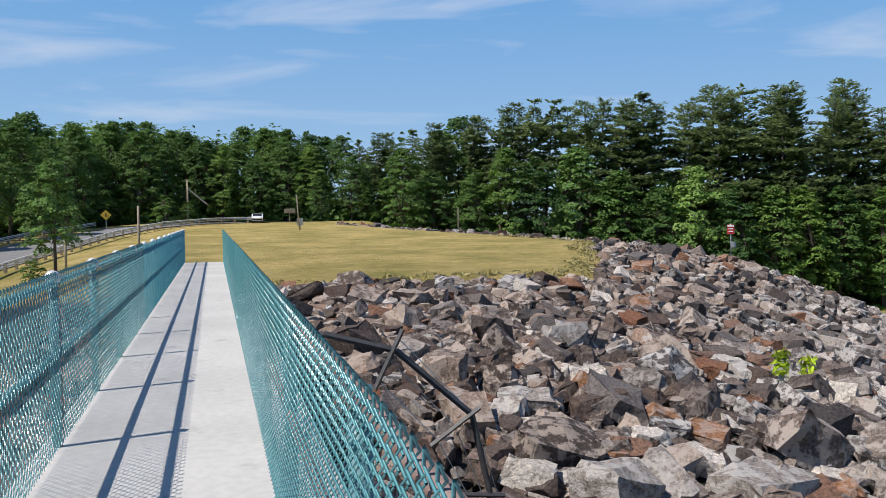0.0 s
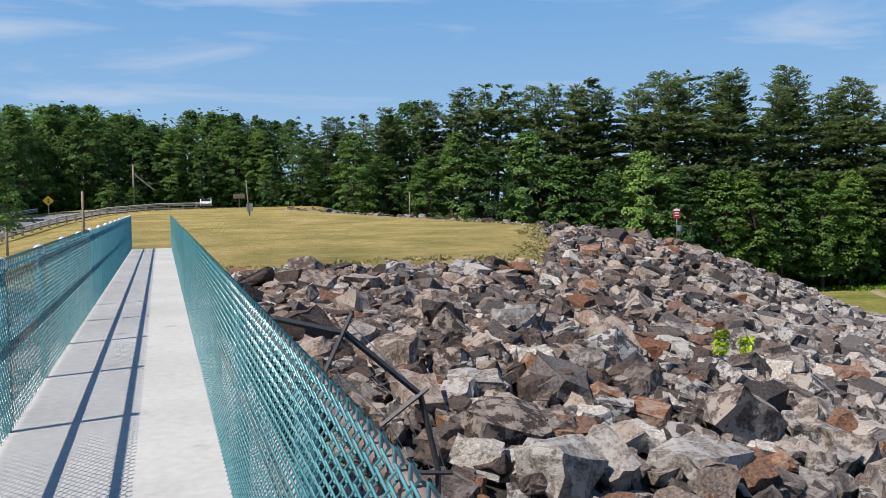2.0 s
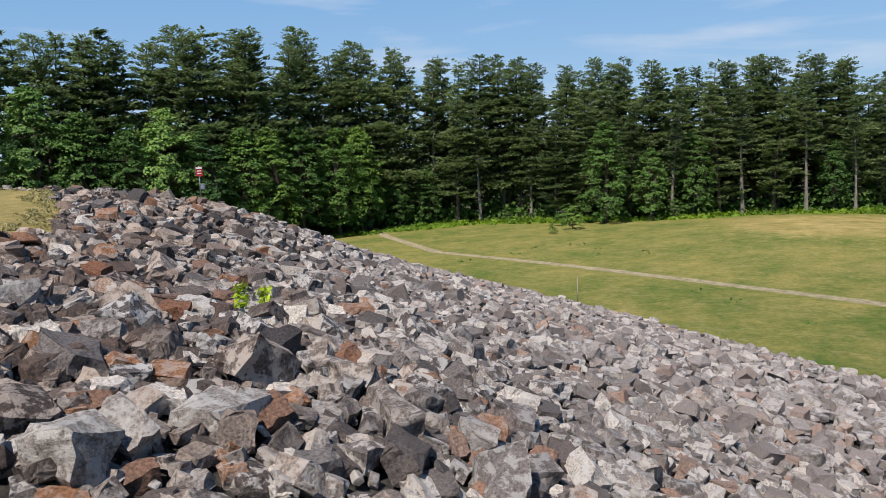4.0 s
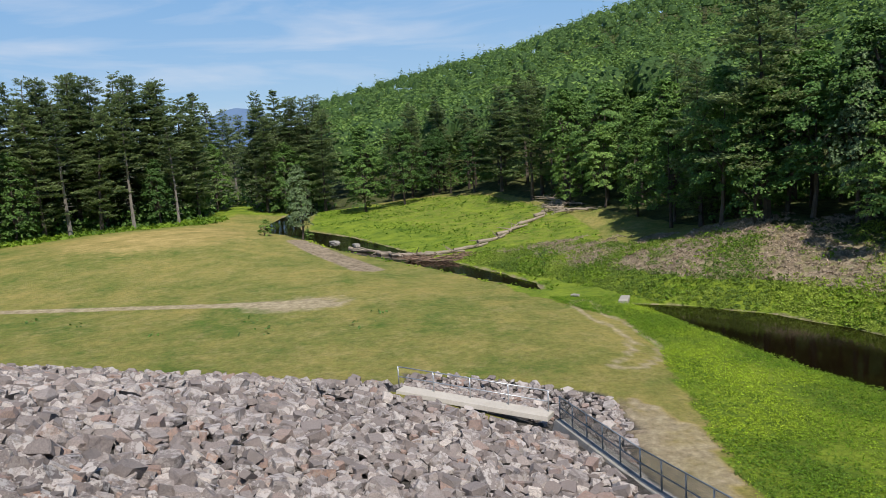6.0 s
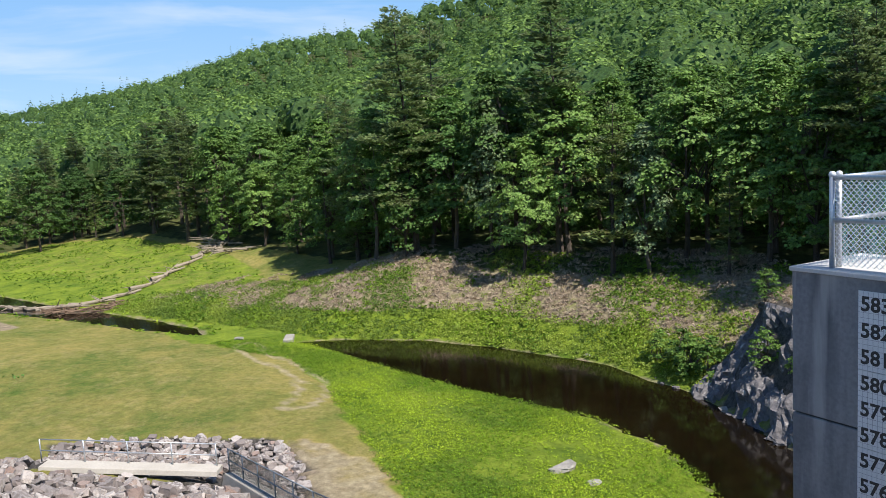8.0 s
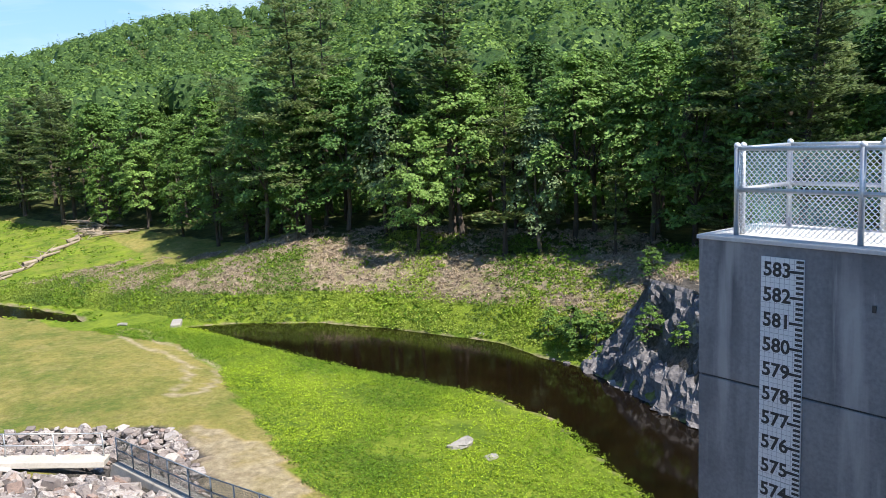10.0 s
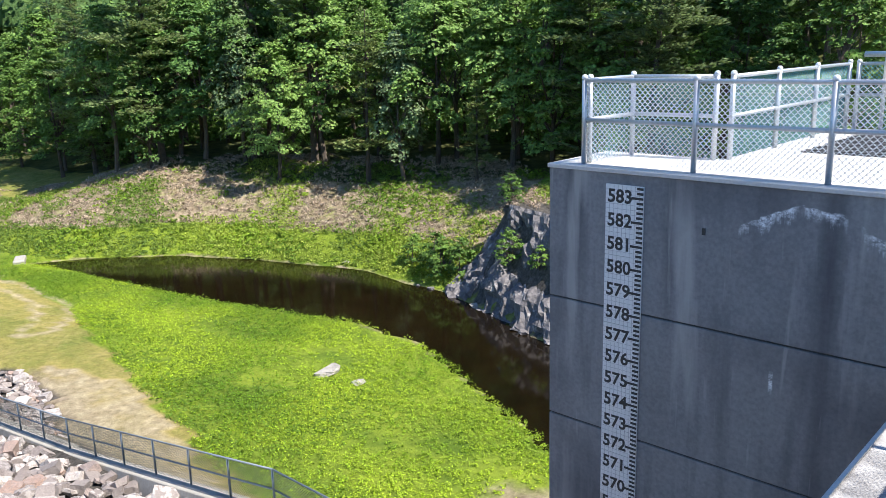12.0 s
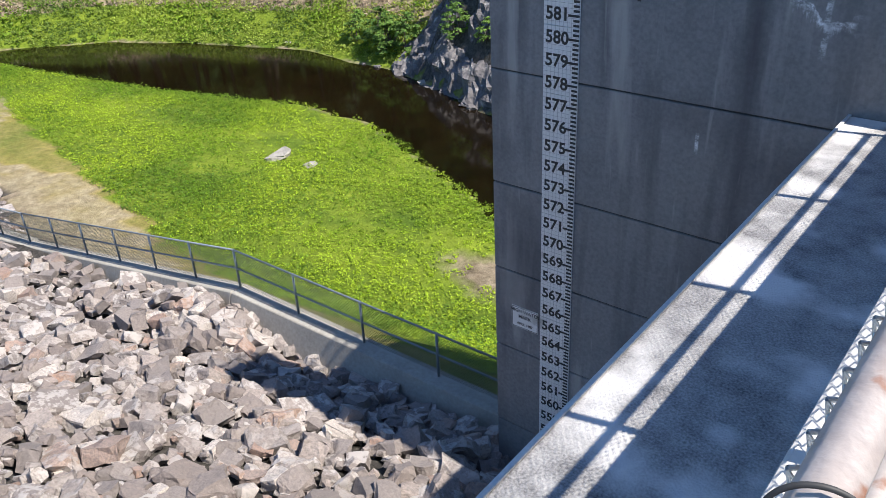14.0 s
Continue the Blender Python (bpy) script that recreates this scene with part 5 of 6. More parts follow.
# how high the tree tops stand over the level of the bridge, by bearing, as the wood's outline shows
SKYLINE = [(-40, 7.0), (-12.6, 6.85), (-9.5, 6.6), (-6.2, 6.5), (-1.6, 6.05), (1.7, 5.95), (3.3, 6.6), (7, 5.8), (10.1, 6.0), (12.4, 5.9), (16, 6.6), (20.3, 7.7), (22.7, 8.0), (26.5, 7.9), (30.6, 8.5),
           (35.5, 8.2), (42.5, 8.1), (44, 6.7), (45.3, 7.2), (47.6, 7.0), (50, 6.1), (52, 5.8), (55.8, 5.9), (58, 5.4), (60.4, 5.3), (63.9, 5.5), (66.6, 4.5), (70.8, 4.9), (76, 5.0), (77.8, 4.6),
           (78.7, 3.0), (80, 4.0), (81.4, 2.2), (83, 2.1), (84.4, 3.4), (87.4, 3.1), (92, 3.0)]


def pick(options):
    return rnd.choices([o[0] for o in options], [o[1] for o in options])[0]


for a0, a1, front, backs, s0, s1 in STRETCHES:
    for row in range(4 if a0 > 90 else 3):
        if row == 0 and a0 == 104:
            continue
        a = a0 + rnd.uniform(0, 2)
        while a < a1:
            ex, ey, er = edge_at(a)
            d = er + 1.5 + row * 5.5 + rnd.uniform(-1.8, 1.8)
            kind = pick(front if row == 0 else backs)
            base = s0 if row == 0 else s1
            if kind == "bush":
                size = rnd.uniform(0.7, 1.5)
            else:
                size = base * rnd.uniform(0.8, 1.15) 
            if row == 0 and a < 90 and "pine" in kind:
                size = min(size, 0.88 * (1.5 + d * math.tan(radians(float(np.interp(a, [q[0] for q in SKYLINE], [q[1] for q in SKYLINE])))) - h1(d * math.sin(radians(a)), d * math.cos(radians(a)))) / 26)
            if row and a < 90:
                el = np.interp(a, [q[0] for q in SKYLINE], [q[1] for q in SKYLINE])
                goal = 1.5 + d * math.tan(radians(el * rnd.uniform(0.88, 1.05))) - h1(d * math.sin(radians(a)), d * math.cos(radians(a)))
                size = goal / (26 if "pine" in kind else (17 if "back" in kind else 15))
            plant(kind, d * math.sin(radians(a)), d * math.cos(radians(a)), size, rs=rnd)
            a += math.degrees(((3.7 if a < 24 else 4.3) if row == 0 else (4.0 if a < 88 else 5.8)) * rnd.uniform(0.75, 1.3) / d)

# rounded leafy trees standing before the pines beyond the crest
a = 7.0
while a < 47:
    d = edge_at(a)[2] + rnd.uniform(-3.5, 0.5)
    goal = 1.5 + d * math.tan(radians(rnd.uniform(2.9, 5.0))) - h1(d * math.sin(radians(a)), d * math.cos(radians(a)))
    plant(rnd.choices(("leafy", "bright", "maple"), (5, 3, 1))[0], d * math.sin(radians(a)), d * math.cos(radians(a)), min(goal / 15, 1.25), rs=rnd)
    a += math.degrees(rnd.uniform(3.6, 6.2) / d)

# the single trees that stand out along the pool's wood: bearing, kind, size, set-back
for deg, kind, size, back in ((105, "bright", 0.72, 1), (107.4, "maple", 0.7, 3), (109.6, "bright", 0.8, 1), (112, "maple", 0.78, 2), (114.6, "leafy", 0.85, 1.5), (117.9, "pine", 0.95, 1.5),
                              (120.6, "maple", 0.9, 5), (123.2, "silver", 1.0, 4), (125.3, "maple", 0.72, 0.8), (128.6, "maple", 0.95, 5), (131.5, "youngpine", 1.12, 1), (134, "silver", 0.82, 1.5),
                              (136.4, "maple", 0.92, 4), (139.1, "youngpine", 0.62, 0.2), (141.6, "maple", 0.95, 4), (144.4, "leafy", 1.0, 3), (147.2, "pine", 0.7, 2), (149, "leafy", 0.9, 2)):
    ex, ey, er = edge_at(deg)
    plant(kind, (er + back) * math.sin(radians(deg)), (er + back) * math.cos(radians(deg)), size, rs=rnd)


# a leafy tree row added on the road's far side, mostly unseen, shading it
for k in range(13):
    y = 46 + 4.7 * k + rnd.uniform(-1, 1)
    x = float(np.interp(y, [p[1] for p in ROAD], [p[0] for p in ROAD])) - rnd.uniform(7.0, 9.5)
    d = math.hypot(x, y)
    plant("leafy", x, y, (1.5 + d * math.tan(radians(rnd.uniform(5.2, 6.7))) - h1(x, y)) / 15, rs=rnd)


# the woods behind and on the hill, past counting
def far_tree(rs, kind, h, n, card):
    if kind == "pine":
        z = 1 - rs.uniform(0, 1, n) ** 0.75 * 0.62
        tier = np.round(z * 16) / 16
        r = h * 0.19 * (1 - tier) ** 0.75 * rs.uniform(0.35, 1, n) + 0.1
        a = rs.uniform(0, 6.283, n)
        c = np.stack([r * np.cos(a), r * np.sin(a), (tier + rs.normal(0, 0.008, n)) * h], 1)
        o = np.stack([np.cos(a) * 0.5, np.sin(a) * 0.5, 1.0 + 0 * a], 1)
        return leaf_cards(rs, c, card * 0.8, 0.2, o, 1.8, 0.3)
    d = quat_dirs(rs, n, 0.55)
    knobs = quat_dirs(rs, 9, 0.5)
    near = np.max(d @ knobs.T, 1)
    r = 0.78 + 0.28 * np.clip((near - 0.7) / 0.3, 0, 1)
    c = d * r[:, None] * (h * 0.29, h * 0.29, h * 0.42) + (0, 0, h * 0.56)
    o = d + knobs[np.argmax(d @ knobs.T, 1)] * 0.5 + (0, 0, 0.3)
    v, f = leaf_cards(rs, c, card, 0.1, o, 1.25, 0.28)
    # the dense inside of the crown, coloured dark as shade between the leaves
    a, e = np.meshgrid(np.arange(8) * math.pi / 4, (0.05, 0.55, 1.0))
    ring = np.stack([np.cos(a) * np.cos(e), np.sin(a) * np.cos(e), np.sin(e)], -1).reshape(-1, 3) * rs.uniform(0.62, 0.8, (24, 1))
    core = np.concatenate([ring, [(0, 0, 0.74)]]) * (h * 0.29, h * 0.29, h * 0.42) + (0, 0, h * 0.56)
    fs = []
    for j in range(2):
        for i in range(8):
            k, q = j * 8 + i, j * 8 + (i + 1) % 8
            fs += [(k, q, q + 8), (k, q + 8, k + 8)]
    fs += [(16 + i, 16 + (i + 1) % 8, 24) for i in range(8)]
    return np.concatenate([v, core]), np.concatenate([f, np.array(fs) + len(v)])


rs = np.random.RandomState(3)
BANDS = [[far_tree(rs, "pine", 22, n, c) for _ in range(5)] + [far_tree(rs, "leafy", 17, int(n * 1.1), c) for _ in range(9)] for n, c in ((240, 0.42), (140, 0.62), (95, 0.74), (52, 1.05))]
# past bearing 170 the woods are unseen, added to shade the trunks in view
for name, lab, lo, hi in (("far_woods", "dense mixed woods climbing the hillside", 88, 192), ("far_woods", "dense mixed woods behind the road and field", -34, 88)):
    b = Build()
    spots = []
    for a in np.arange(lo, hi, 0.85):
        r = float(np.interp(radians(a), rim, rad)) + (22 if lo > 80 else 17) + rs.uniform(0, 5)
        while r < ((1050 if a < 122 else 760) if lo > 80 else (170 if a < 24 else 165)):
            aa = radians(a + rs.uniform(-0.4, 0.4))
            if rs.rand() < r * radians(0.85) / 5.2:
                spots.append((r * math.sin(aa), r * math.cos(aa), a))
            r += max(6.5, r * 0.03) * rs.uniform(0.8, 1.4)
    spots = np.array(spots)
    tall = height(spots[:, 0], spots[:, 1]) - 1
    for (x, y, a), z in zip(spots, tall):
        far = math.hypot(x, y)
        pine = rs.rand() < ((0.2 if far < 260 else 0.07) if lo > 80 else (0.75 if a > 15 else 0.35))
        v, f = BANDS[(0 if far < 130 and a < 152 else 1 if far < 220 else 2 if far < 430 else 3) if lo > 80 else 1][rs.randint(0, 5) if pine else rs.randint(5, 14)]
        s = rs.uniform(0.75, 1.25)
        if lo < 80:
            el = np.interp(a, [q[0] for q in SKYLINE], [q[1] for q in SKYLINE])
            s = min(s, (1.5 + far * math.tan(radians(el * rs.uniform(0.86, 1.02))) - z) / (22 if pine else 17))
        t = rs.uniform(0, 6.283)
        cs, sn = math.cos(t) * s, math.sin(t) * s
        # tone 0 on the 25 core vertices paints the crown's inner shade
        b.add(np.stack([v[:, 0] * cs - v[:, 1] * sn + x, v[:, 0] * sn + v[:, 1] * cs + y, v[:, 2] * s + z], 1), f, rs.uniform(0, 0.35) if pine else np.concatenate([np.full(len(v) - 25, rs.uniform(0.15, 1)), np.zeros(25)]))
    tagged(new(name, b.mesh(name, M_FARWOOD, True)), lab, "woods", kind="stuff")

# undergrowth that fills the wood's edge
b = Build()
for lo, hi, d0, d1, tall, dens in ((-34, 24, 1, 12, 3.2, 7.0), (-34, 24, 7, 16, 7.5, 12.0), (24, 46, 0, 12, 5.0, 7.0), (46, 88, 1, 12, 3.2, 6.0), (24, 48, 9, 20, 17.0, 16.0), (48, 80, 10, 20, 13.0, 12.0), (92, 117, 16, 24, 3.0, 4.0), (117, 168, 18, 26, 3.0, 4.0)):
    spots = []
    for a in np.arange(lo, hi, 0.35):
        r = float(np.interp(radians(a), rim, rad))
        for k in range(int(dens)):
            aa, d = radians(a + rs.uniform(-0.3, 0.3)), r + rs.uniform(d0, d1)
            spots.append((d * math.sin(aa), d * math.cos(aa)))
    spots = np.array(spots)
    z = height(spots[:, 0], spots[:, 1])
    n = 9
    c = np.repeat(np.stack([spots[:, 0], spots[:, 1], z], 1), n, 0)
    c = c + np.stack([rs.normal(0, 0.8, len(c)), rs.normal(0, 0.8, len(c)), rs.uniform(0, 1, len(c)) ** 1.3 * tall * np.repeat(rs.uniform(0.4, 1.2, len(spots)), n)], 1)
    v, fc = leaf_cards(rs, c, 0.6 if tall < 6 else 0.9, 0.1, quat_dirs(rs, len(c), 0.6), 1.3)
    b.add(v, fc)
tagged(new("undergrowth", b.mesh("undergrowth", M_LEAF)), "dark leafy undergrowth filling the wood's edge", "undergrowth", kind="stuff")


# the broken stone on the embankment
def stone_shape(rs):
    """An angular broken block: a skewed box with corners and edges split off along flat faces."""
    bm = bmesh.new()
    bmesh.ops.create_cube(bm, size=2.0)
    ext = np.array([1.0, rs.uniform(0.55, 0.95), rs.uniform(0.35, 0.75)])
    for v in bm.verts:
        v.co = Vector(np.array(v.co[:]) * ext * rs.uniform(0.72, 1.08, 3))
    for k in range(rs.randint(5, 8)):
        d = quat_dirs(rs, 1)[0]
        reach = max(float(np.dot(v.co[:], d)) for v in bm.verts)
        r = bmesh.ops.bisect_plane(bm, geom=list(bm.verts) + list(bm.edges) + list(bm.faces), plane_co=Vector(d * reach * rs.uniform(0.62, 0.9)), plane_no=Vector(d), clear_outer=True)
        es = [e for e in r["geom_cut"] if isinstance(e, bmesh.types.BMEdge)]
        if len(es) > 2:
            bmesh.ops.contextual_create(bm, geom=es)
    bmesh.ops.triangulate(bm, faces=bm.faces)
    for v in bm.verts:
        v.co += Vector(rs.normal(0, 0.018, 3))
    bm.verts.index_update()
    v = np.array([x.co[:] for x in bm.verts])
    f = np.array([[q.index for q in t.verts] for t in bm.faces])
    bm.free()
    return v, f


rs = np.random.RandomState(11)
SHAPES = [stone_shape(rs) for _ in range(36)]


def roughened(v, f, rs):
    """The block with each face split in four and its surface broken up."""
    bm = bmesh.new()
    vs = [bm.verts.new(p) for p in v]
    for t in f:
        bm.faces.new([vs[k] for k in t])
    bmesh.ops.subdivide_edges(bm, edges=list(bm.edges), cuts=1, use_grid_fill=True)
    off = Vector(rs.uniform(-50, 50, 3))
    for p in bm.verts:
        p.co += Vector((noise.noise(p.co * 2.3 + off), noise.noise(p.co * 2.3 - off), noise.noise(p.co * 2.3 + off * 2))) * 0.16 + Vector(rs.normal(0, 0.02, 3))
    bmesh.ops.triangulate(bm, faces=bm.faces)
    bm.verts.index_update()
    out = np.array([x.co[:] for x in bm.verts]), np.array([[q.index for q in t.verts] for t in bm.faces])
    bm.free()
    return out


ROUGH = [roughened(v, f, rs) for v, f in SHAPES]
SHAPE_MESH = []
for v, f in ROUGH:
    me = bpy.data.meshes.new("stone")
    me.from_pydata(v.tolist(), [], f.tolist())
    me.materials.append(M_STONE)
    SHAPE_MESH.append(me)

riprap = tagged(new("riprap_slope"), "embankment slope of loose angular grey, purple and rusty stones", "riprap", kind="structure")


def scatter(rs, cell, lo, hi, x0, x1, y0, y1, keep):
    xs = np.arange(x0, x1, cell)
    ys = np.arange(y0, y1, cell)
    X, Y = np.meshgrid(xs, ys)
    X = (X + rs.uniform(-0.5, 0.5, X.shape) * cell).ravel()
    Y = (Y + rs.uniform(-0.5, 0.5, Y.shape) * cell).ravel()
    ok = on_stone(X, Y) & keep(X, Y)
    X, Y = X[ok], Y[ok]
    S = lo + (hi - lo) * rs.beta(1.2, 2.9, len(X))
    return X, Y, S


near = lambda X, Y: (np.hypot(X, Y) < 34)
far = lambda X, Y: (np.hypot(X, Y) >= 34)
sets = [scatter(rs, 1.5, 0.4, 0.74, -3, 40, -10, 36, near), scatter(rs, 0.42, 0.17, 0.5, -3, 40, -10, 36, near), scatter(rs, 0.34, 0.09, 0.24, -3, 30, -10, 28, lambda X, Y: np.hypot(X, Y) < 22),
        scatter(rs, 2.2, 0.4, 0.75, 0, 130, -14, 130, far), scatter(rs, 0.66, 0.18, 0.48, 0, 130, -14, 130, far), scatter(rs, 0.4, 0.12, 0.3, 26, 50, -14, 0, lambda X, Y: inside(X, Y, APRON)),
        scatter(rs, 0.36, 0.22, 0.5, 6.9, 19, -9.05, -7.6, near), scatter(rs, 0.34, 0.22, 0.46, 6.9, 17, -9.05, -8.2, near)]
bld = Build()
singles = []
for k, (X, Y, S) in enumerate(sets):
    Z = height(X, Y)
    SX, SY = (height(X + 0.6, Y) - height(X - 0.6, Y)) / 1.2, (height(X, Y + 0.6) - height(X, Y - 0.6)) / 1.2
    S = S * (0.84 + 0.06 * step(-6.0, -2.6, Z) * step(22, 14, X)) * (1.0 if k not in (0, 3) else 0.78 + 0.2 * step(-5.5, -2.5, Z))
    for x, y, z, s, sx, sy in zip(X, Y, Z, S, SX, SY):
        i = rs.randint(0, len(SHAPES))
        q = Vector((-sx, -sy, 1)).to_track_quat("Z", "Y") @ Euler((rs.normal(0, 0.3), rs.normal(0, 0.3), rs.uniform(0, 6.283))).to_quaternion()
        sc = s * rs.uniform(0.8, 1.2, 3)
        zz = z - 0.16 + (0.1 if k in (0, 3) else 0.22 if k == 6 else 0.46 if k == 7 else 0.0) + s * 0.25 * rs.uniform(-0.6, 1.2)
        if k < 2 and s > 0.33 and 2.0 < x < 18 and -6.0 < y < 23 and len(singles) < 300:
            singles.append((i, x, y, zz, q, sc))
            continue
        v, f = (ROUGH if k in (0, 1, 6, 7) and s > 0.2 and math.hypot(x, y) < 18 else SHAPES)[i]
        R = np.array(q.to_matrix())
        bld.add((v * sc) @ R.T + (x, y, zz), f)
rest = new("small_stones", bld.mesh("small_stones", M_STONES))
rest.parent = riprap
tagged(rest, "loose angular stones, past counting", kind="stuff")
for i, x, y, zz, q, sc in singles:
    o = new("stone", SHAPE_MESH[i])
    o.parent = riprap
    o.matrix_basis = Matrix.LocRotScale((x, y, zz), q, tuple(sc))


# low plants, past counting
def plants(name, label, material, x0, x1, y0, y1, cell, where, size, tall, per, seed, upright=0.9, long=1.5):
    """Clumps of leaves over a patch of ground, thinned by chance and by the rule of the patch."""
    rs = np.random.RandomState(seed)
    X, Y = np.meshgrid(np.arange(x0, x1, cell), np.arange(y0, y1, cell))
    X = (X + rs.uniform(-0.6, 0.6, X.shape) * cell).ravel()
    Y = (Y + rs.uniform(-0.6, 0.6, Y.shape) * cell).ravel()
    ok = where(X, Y) > rs.uniform(0, 1, len(X))
    X, Y = X[ok], Y[ok]
    Z = height(X, Y)
    n = len(X)
    big = rs.uniform(0.6, 1.3, n) * (0.8 + 0.5 * lumps(X, Y, 0.7, seed))
    c = np.repeat(np.stack([X, Y, Z], 1), per, 0)
    bigr = np.repeat(big, per)[:, None]
    d = quat_dirs(rs, n * per, 0.4)
    c = c + d * (0.5 * tall + 0.5 * cell, 0.5 * tall + 0.5 * cell, 0) * bigr + np.stack([0 * bigr[:, 0], 0 * bigr[:, 0], rs.uniform(0.1, 1.0, n * per) * tall * bigr[:, 0]], 1)
    v, f = leaf_cards(rs, c, size, 0.0, d + (0, 0, upright), long)
    b = Build()
    tone = np.clip(0.5 + 1.2 * lumps(X, Y, 0.5, seed + 2) + 1.4 * lumps(X, Y, 0.22, seed + 5) + rs.uniform(-0.25, 0.25, n), 0, 1)
    b.add(v, f, np.repeat(np.repeat(tone, per), 4))
    return tagged(new(name, b.mesh(name, material, True)), label, "plants", kind="stuff")


def shore_dist(x, y):
    return np.minimum(np.where(inside(x, y, POOL), -1, 1) * dist_line(x, y, POOL + POOL[:1]), np.where(inside(x, y, BROOK), -1, 1) * dist_line(x, y, BROOK + BROOK[:1]))


def marsh_rule(x, y):
    edge = np.interp(x, [0, 14, 27, 34, 43, 50, 59, 70, 80, 300], [-12, -13.0, -14.4, -15.6, -17.3, -19.2, -19.6, -14.7, -14, -14])
    mud = np.exp(-(((x - 15) / 2.6) ** 2 + ((y + 20) / 1.9) ** 2))
    return np.where(~far_side(x, y) & (y < edge + 0.8 * lumps(x, y, 0.9, 3)) & (shore_dist(x, y) > -0.1), 0.95 - mud, 0)


plants("marsh_plants", "lush bright green marsh plants beside the pool", M_WEED, 8, 68, -33, -12, 0.27, lambda x, y: marsh_rule(x, y) * np.clip(0.78 + 1.4 * lumps(x, y, 0.8, 41), 0.25, 1), 0.046, 0.2, 17, 21, 2.6, 2.4)
plants("marsh_plants", "taller deep green plants in the marsh", M_WEED_DEEP, 8, 68, -33, -12, 0.34, lambda x, y: marsh_rule(x, y) * np.clip(0.2 + 2.0 * lumps(x, y, 0.45, 31) + 0.9 * step(5.5, 1.5, np.interp(x, [0, 14, 27, 34, 43, 50, 59, 70], [-12, -13, -14.4, -15.6, -17.3, -19.2, -19.6, -14.7]) - y), 0, 0.95), 0.058, 0.27, 13, 31, 2.2, 2.0)
plants("marsh_plants", "low green plants on the meadow and the far shore", M_WEED_DEEP, 64, 172, -32, 12, 0.8, lambda x, y: np.where(inside(x, y, MEADOW) & (shore_dist(x, y) > 0.5), np.clip(0.35 + 1.5 * lumps(x, y, 0.4, 33), 0.1, 0.8), 0), 0.22, 0.18, 5, 22, 3.0)
plants("marsh_plants", "green plants along the near edge of the brook", M_WEED, 60, 130, -20, 12, 0.55, lambda x, y: np.where(~far_side(x, y) & (shore_dist(x, y) > 0) & (shore_dist(x, y) < 1.6), 0.3, 0), 0.22, 0.14, 4, 23, 2.0)


def bank_rule(x, y):
    d = dist_line(x, y, SHORE)
    return np.where(far_side(x, y) & (d > 0.1) & (d < 14) & (shore_dist(x, y) > 0.1) & ((x > 34) | (d > 5.5)), np.clip(0.42 + 0.8 * step(5.5, 2.5, d) + 1.5 * lumps(x, y, 0.55, 12) - 0.012 * d, np.where(d < 4.5, 0.8, 0.05), 1), 0)


plants("bank_plants", "patchy bright green brambles and weeds on the far bank", M_BANK, 16, 98, -56, -12, 0.42, bank_rule, 0.115, 0.4, 17, 24, 0.8, 1.8)
plants("bank_plants", "taller deep green shrubs and ferns on the far bank", M_WEED_DEEP, 16, 98, -56, -12, 0.55, lambda x, y: bank_rule(x, y) * np.clip(0.3 + 2.0 * lumps(x, y, 0.8, 17), 0, 0.9), 0.16, 0.6, 12, 34, 0.8, 1.8)
plants("bank_brush", "tan dead brush and dry stalks lying on the bank", M_BRUSH, 16, 98, -56, -14, 0.42, lambda x, y: np.where(far_side(x, y) & (dist_line(x, y, SHORE) > 4) & (dist_line(x, y, SHORE) < 18), np.clip(0.42 - 1.2 * lumps(x, y, 0.55, 12), 0, 0.95), 0),
       0.06, 0.2, 15, 25, 0.2, 7.0)
plants("edge_plants", "tall green weeds along the wood's edge", M_WEED_DEEP, 95, 165, -4, 100, 1.0, lambda x, y: np.where(~far_side(x, y) & (dist_line(x, y, FOREST) < 6) & (shore_dist(x, y) > 1), 0.7, 0), 0.6, 0.5, 4, 26)
plants("dry_grass", "tufts of dry grass at the stones' edge", M_GRASSBLADE, 0, 34, 22, 60, 0.35, lambda x, y: np.where(~on_stone(x, y) & (on_stone(x + 0.9, y - 1.1) | on_stone(x, y - 1.5)), 0.5, 0), 0.08, 0.13, 5, 27, 0.2, 3.0)
plants("field_weeds", "scattered dark weed clumps in the field", M_LEAF, 52, 130, -14, 80, 2.6, lambda x, y: np.where(~far_side(x, y) & ~on_stone(x, y) & (embankment(x, y) < -13.2) & (lumps(x, y, 0.16, 15) > 0.3), 0.09, 0), 0.22, 0.3, 8, 28)


# rock ledge on the far shore
ledge = tagged(new("rock_ledge"), "grey fractured bedrock ledge rising from the pool", "rock")
rsl = np.random.RandomState(5)
CX, CD = np.arange(10.5, 37.0, 0.24), np.linspace(-0.35, 4.6, 30)
LX, LD = np.meshgrid(CX, CD, indexing="ij")
LY = np.interp(LX, [p[0] for p in SHORE], [p[1] for p in SHORE]) - LD
LZ = np.maximum(height(LX, LY), WATER_Z - 0.4) + 0.3 * step(-0.3, 0.6, LD) - 2.2 * step(34.6, 36.9, LX) - 1.2 * step(3.4, 4.6, LD)
lv = []
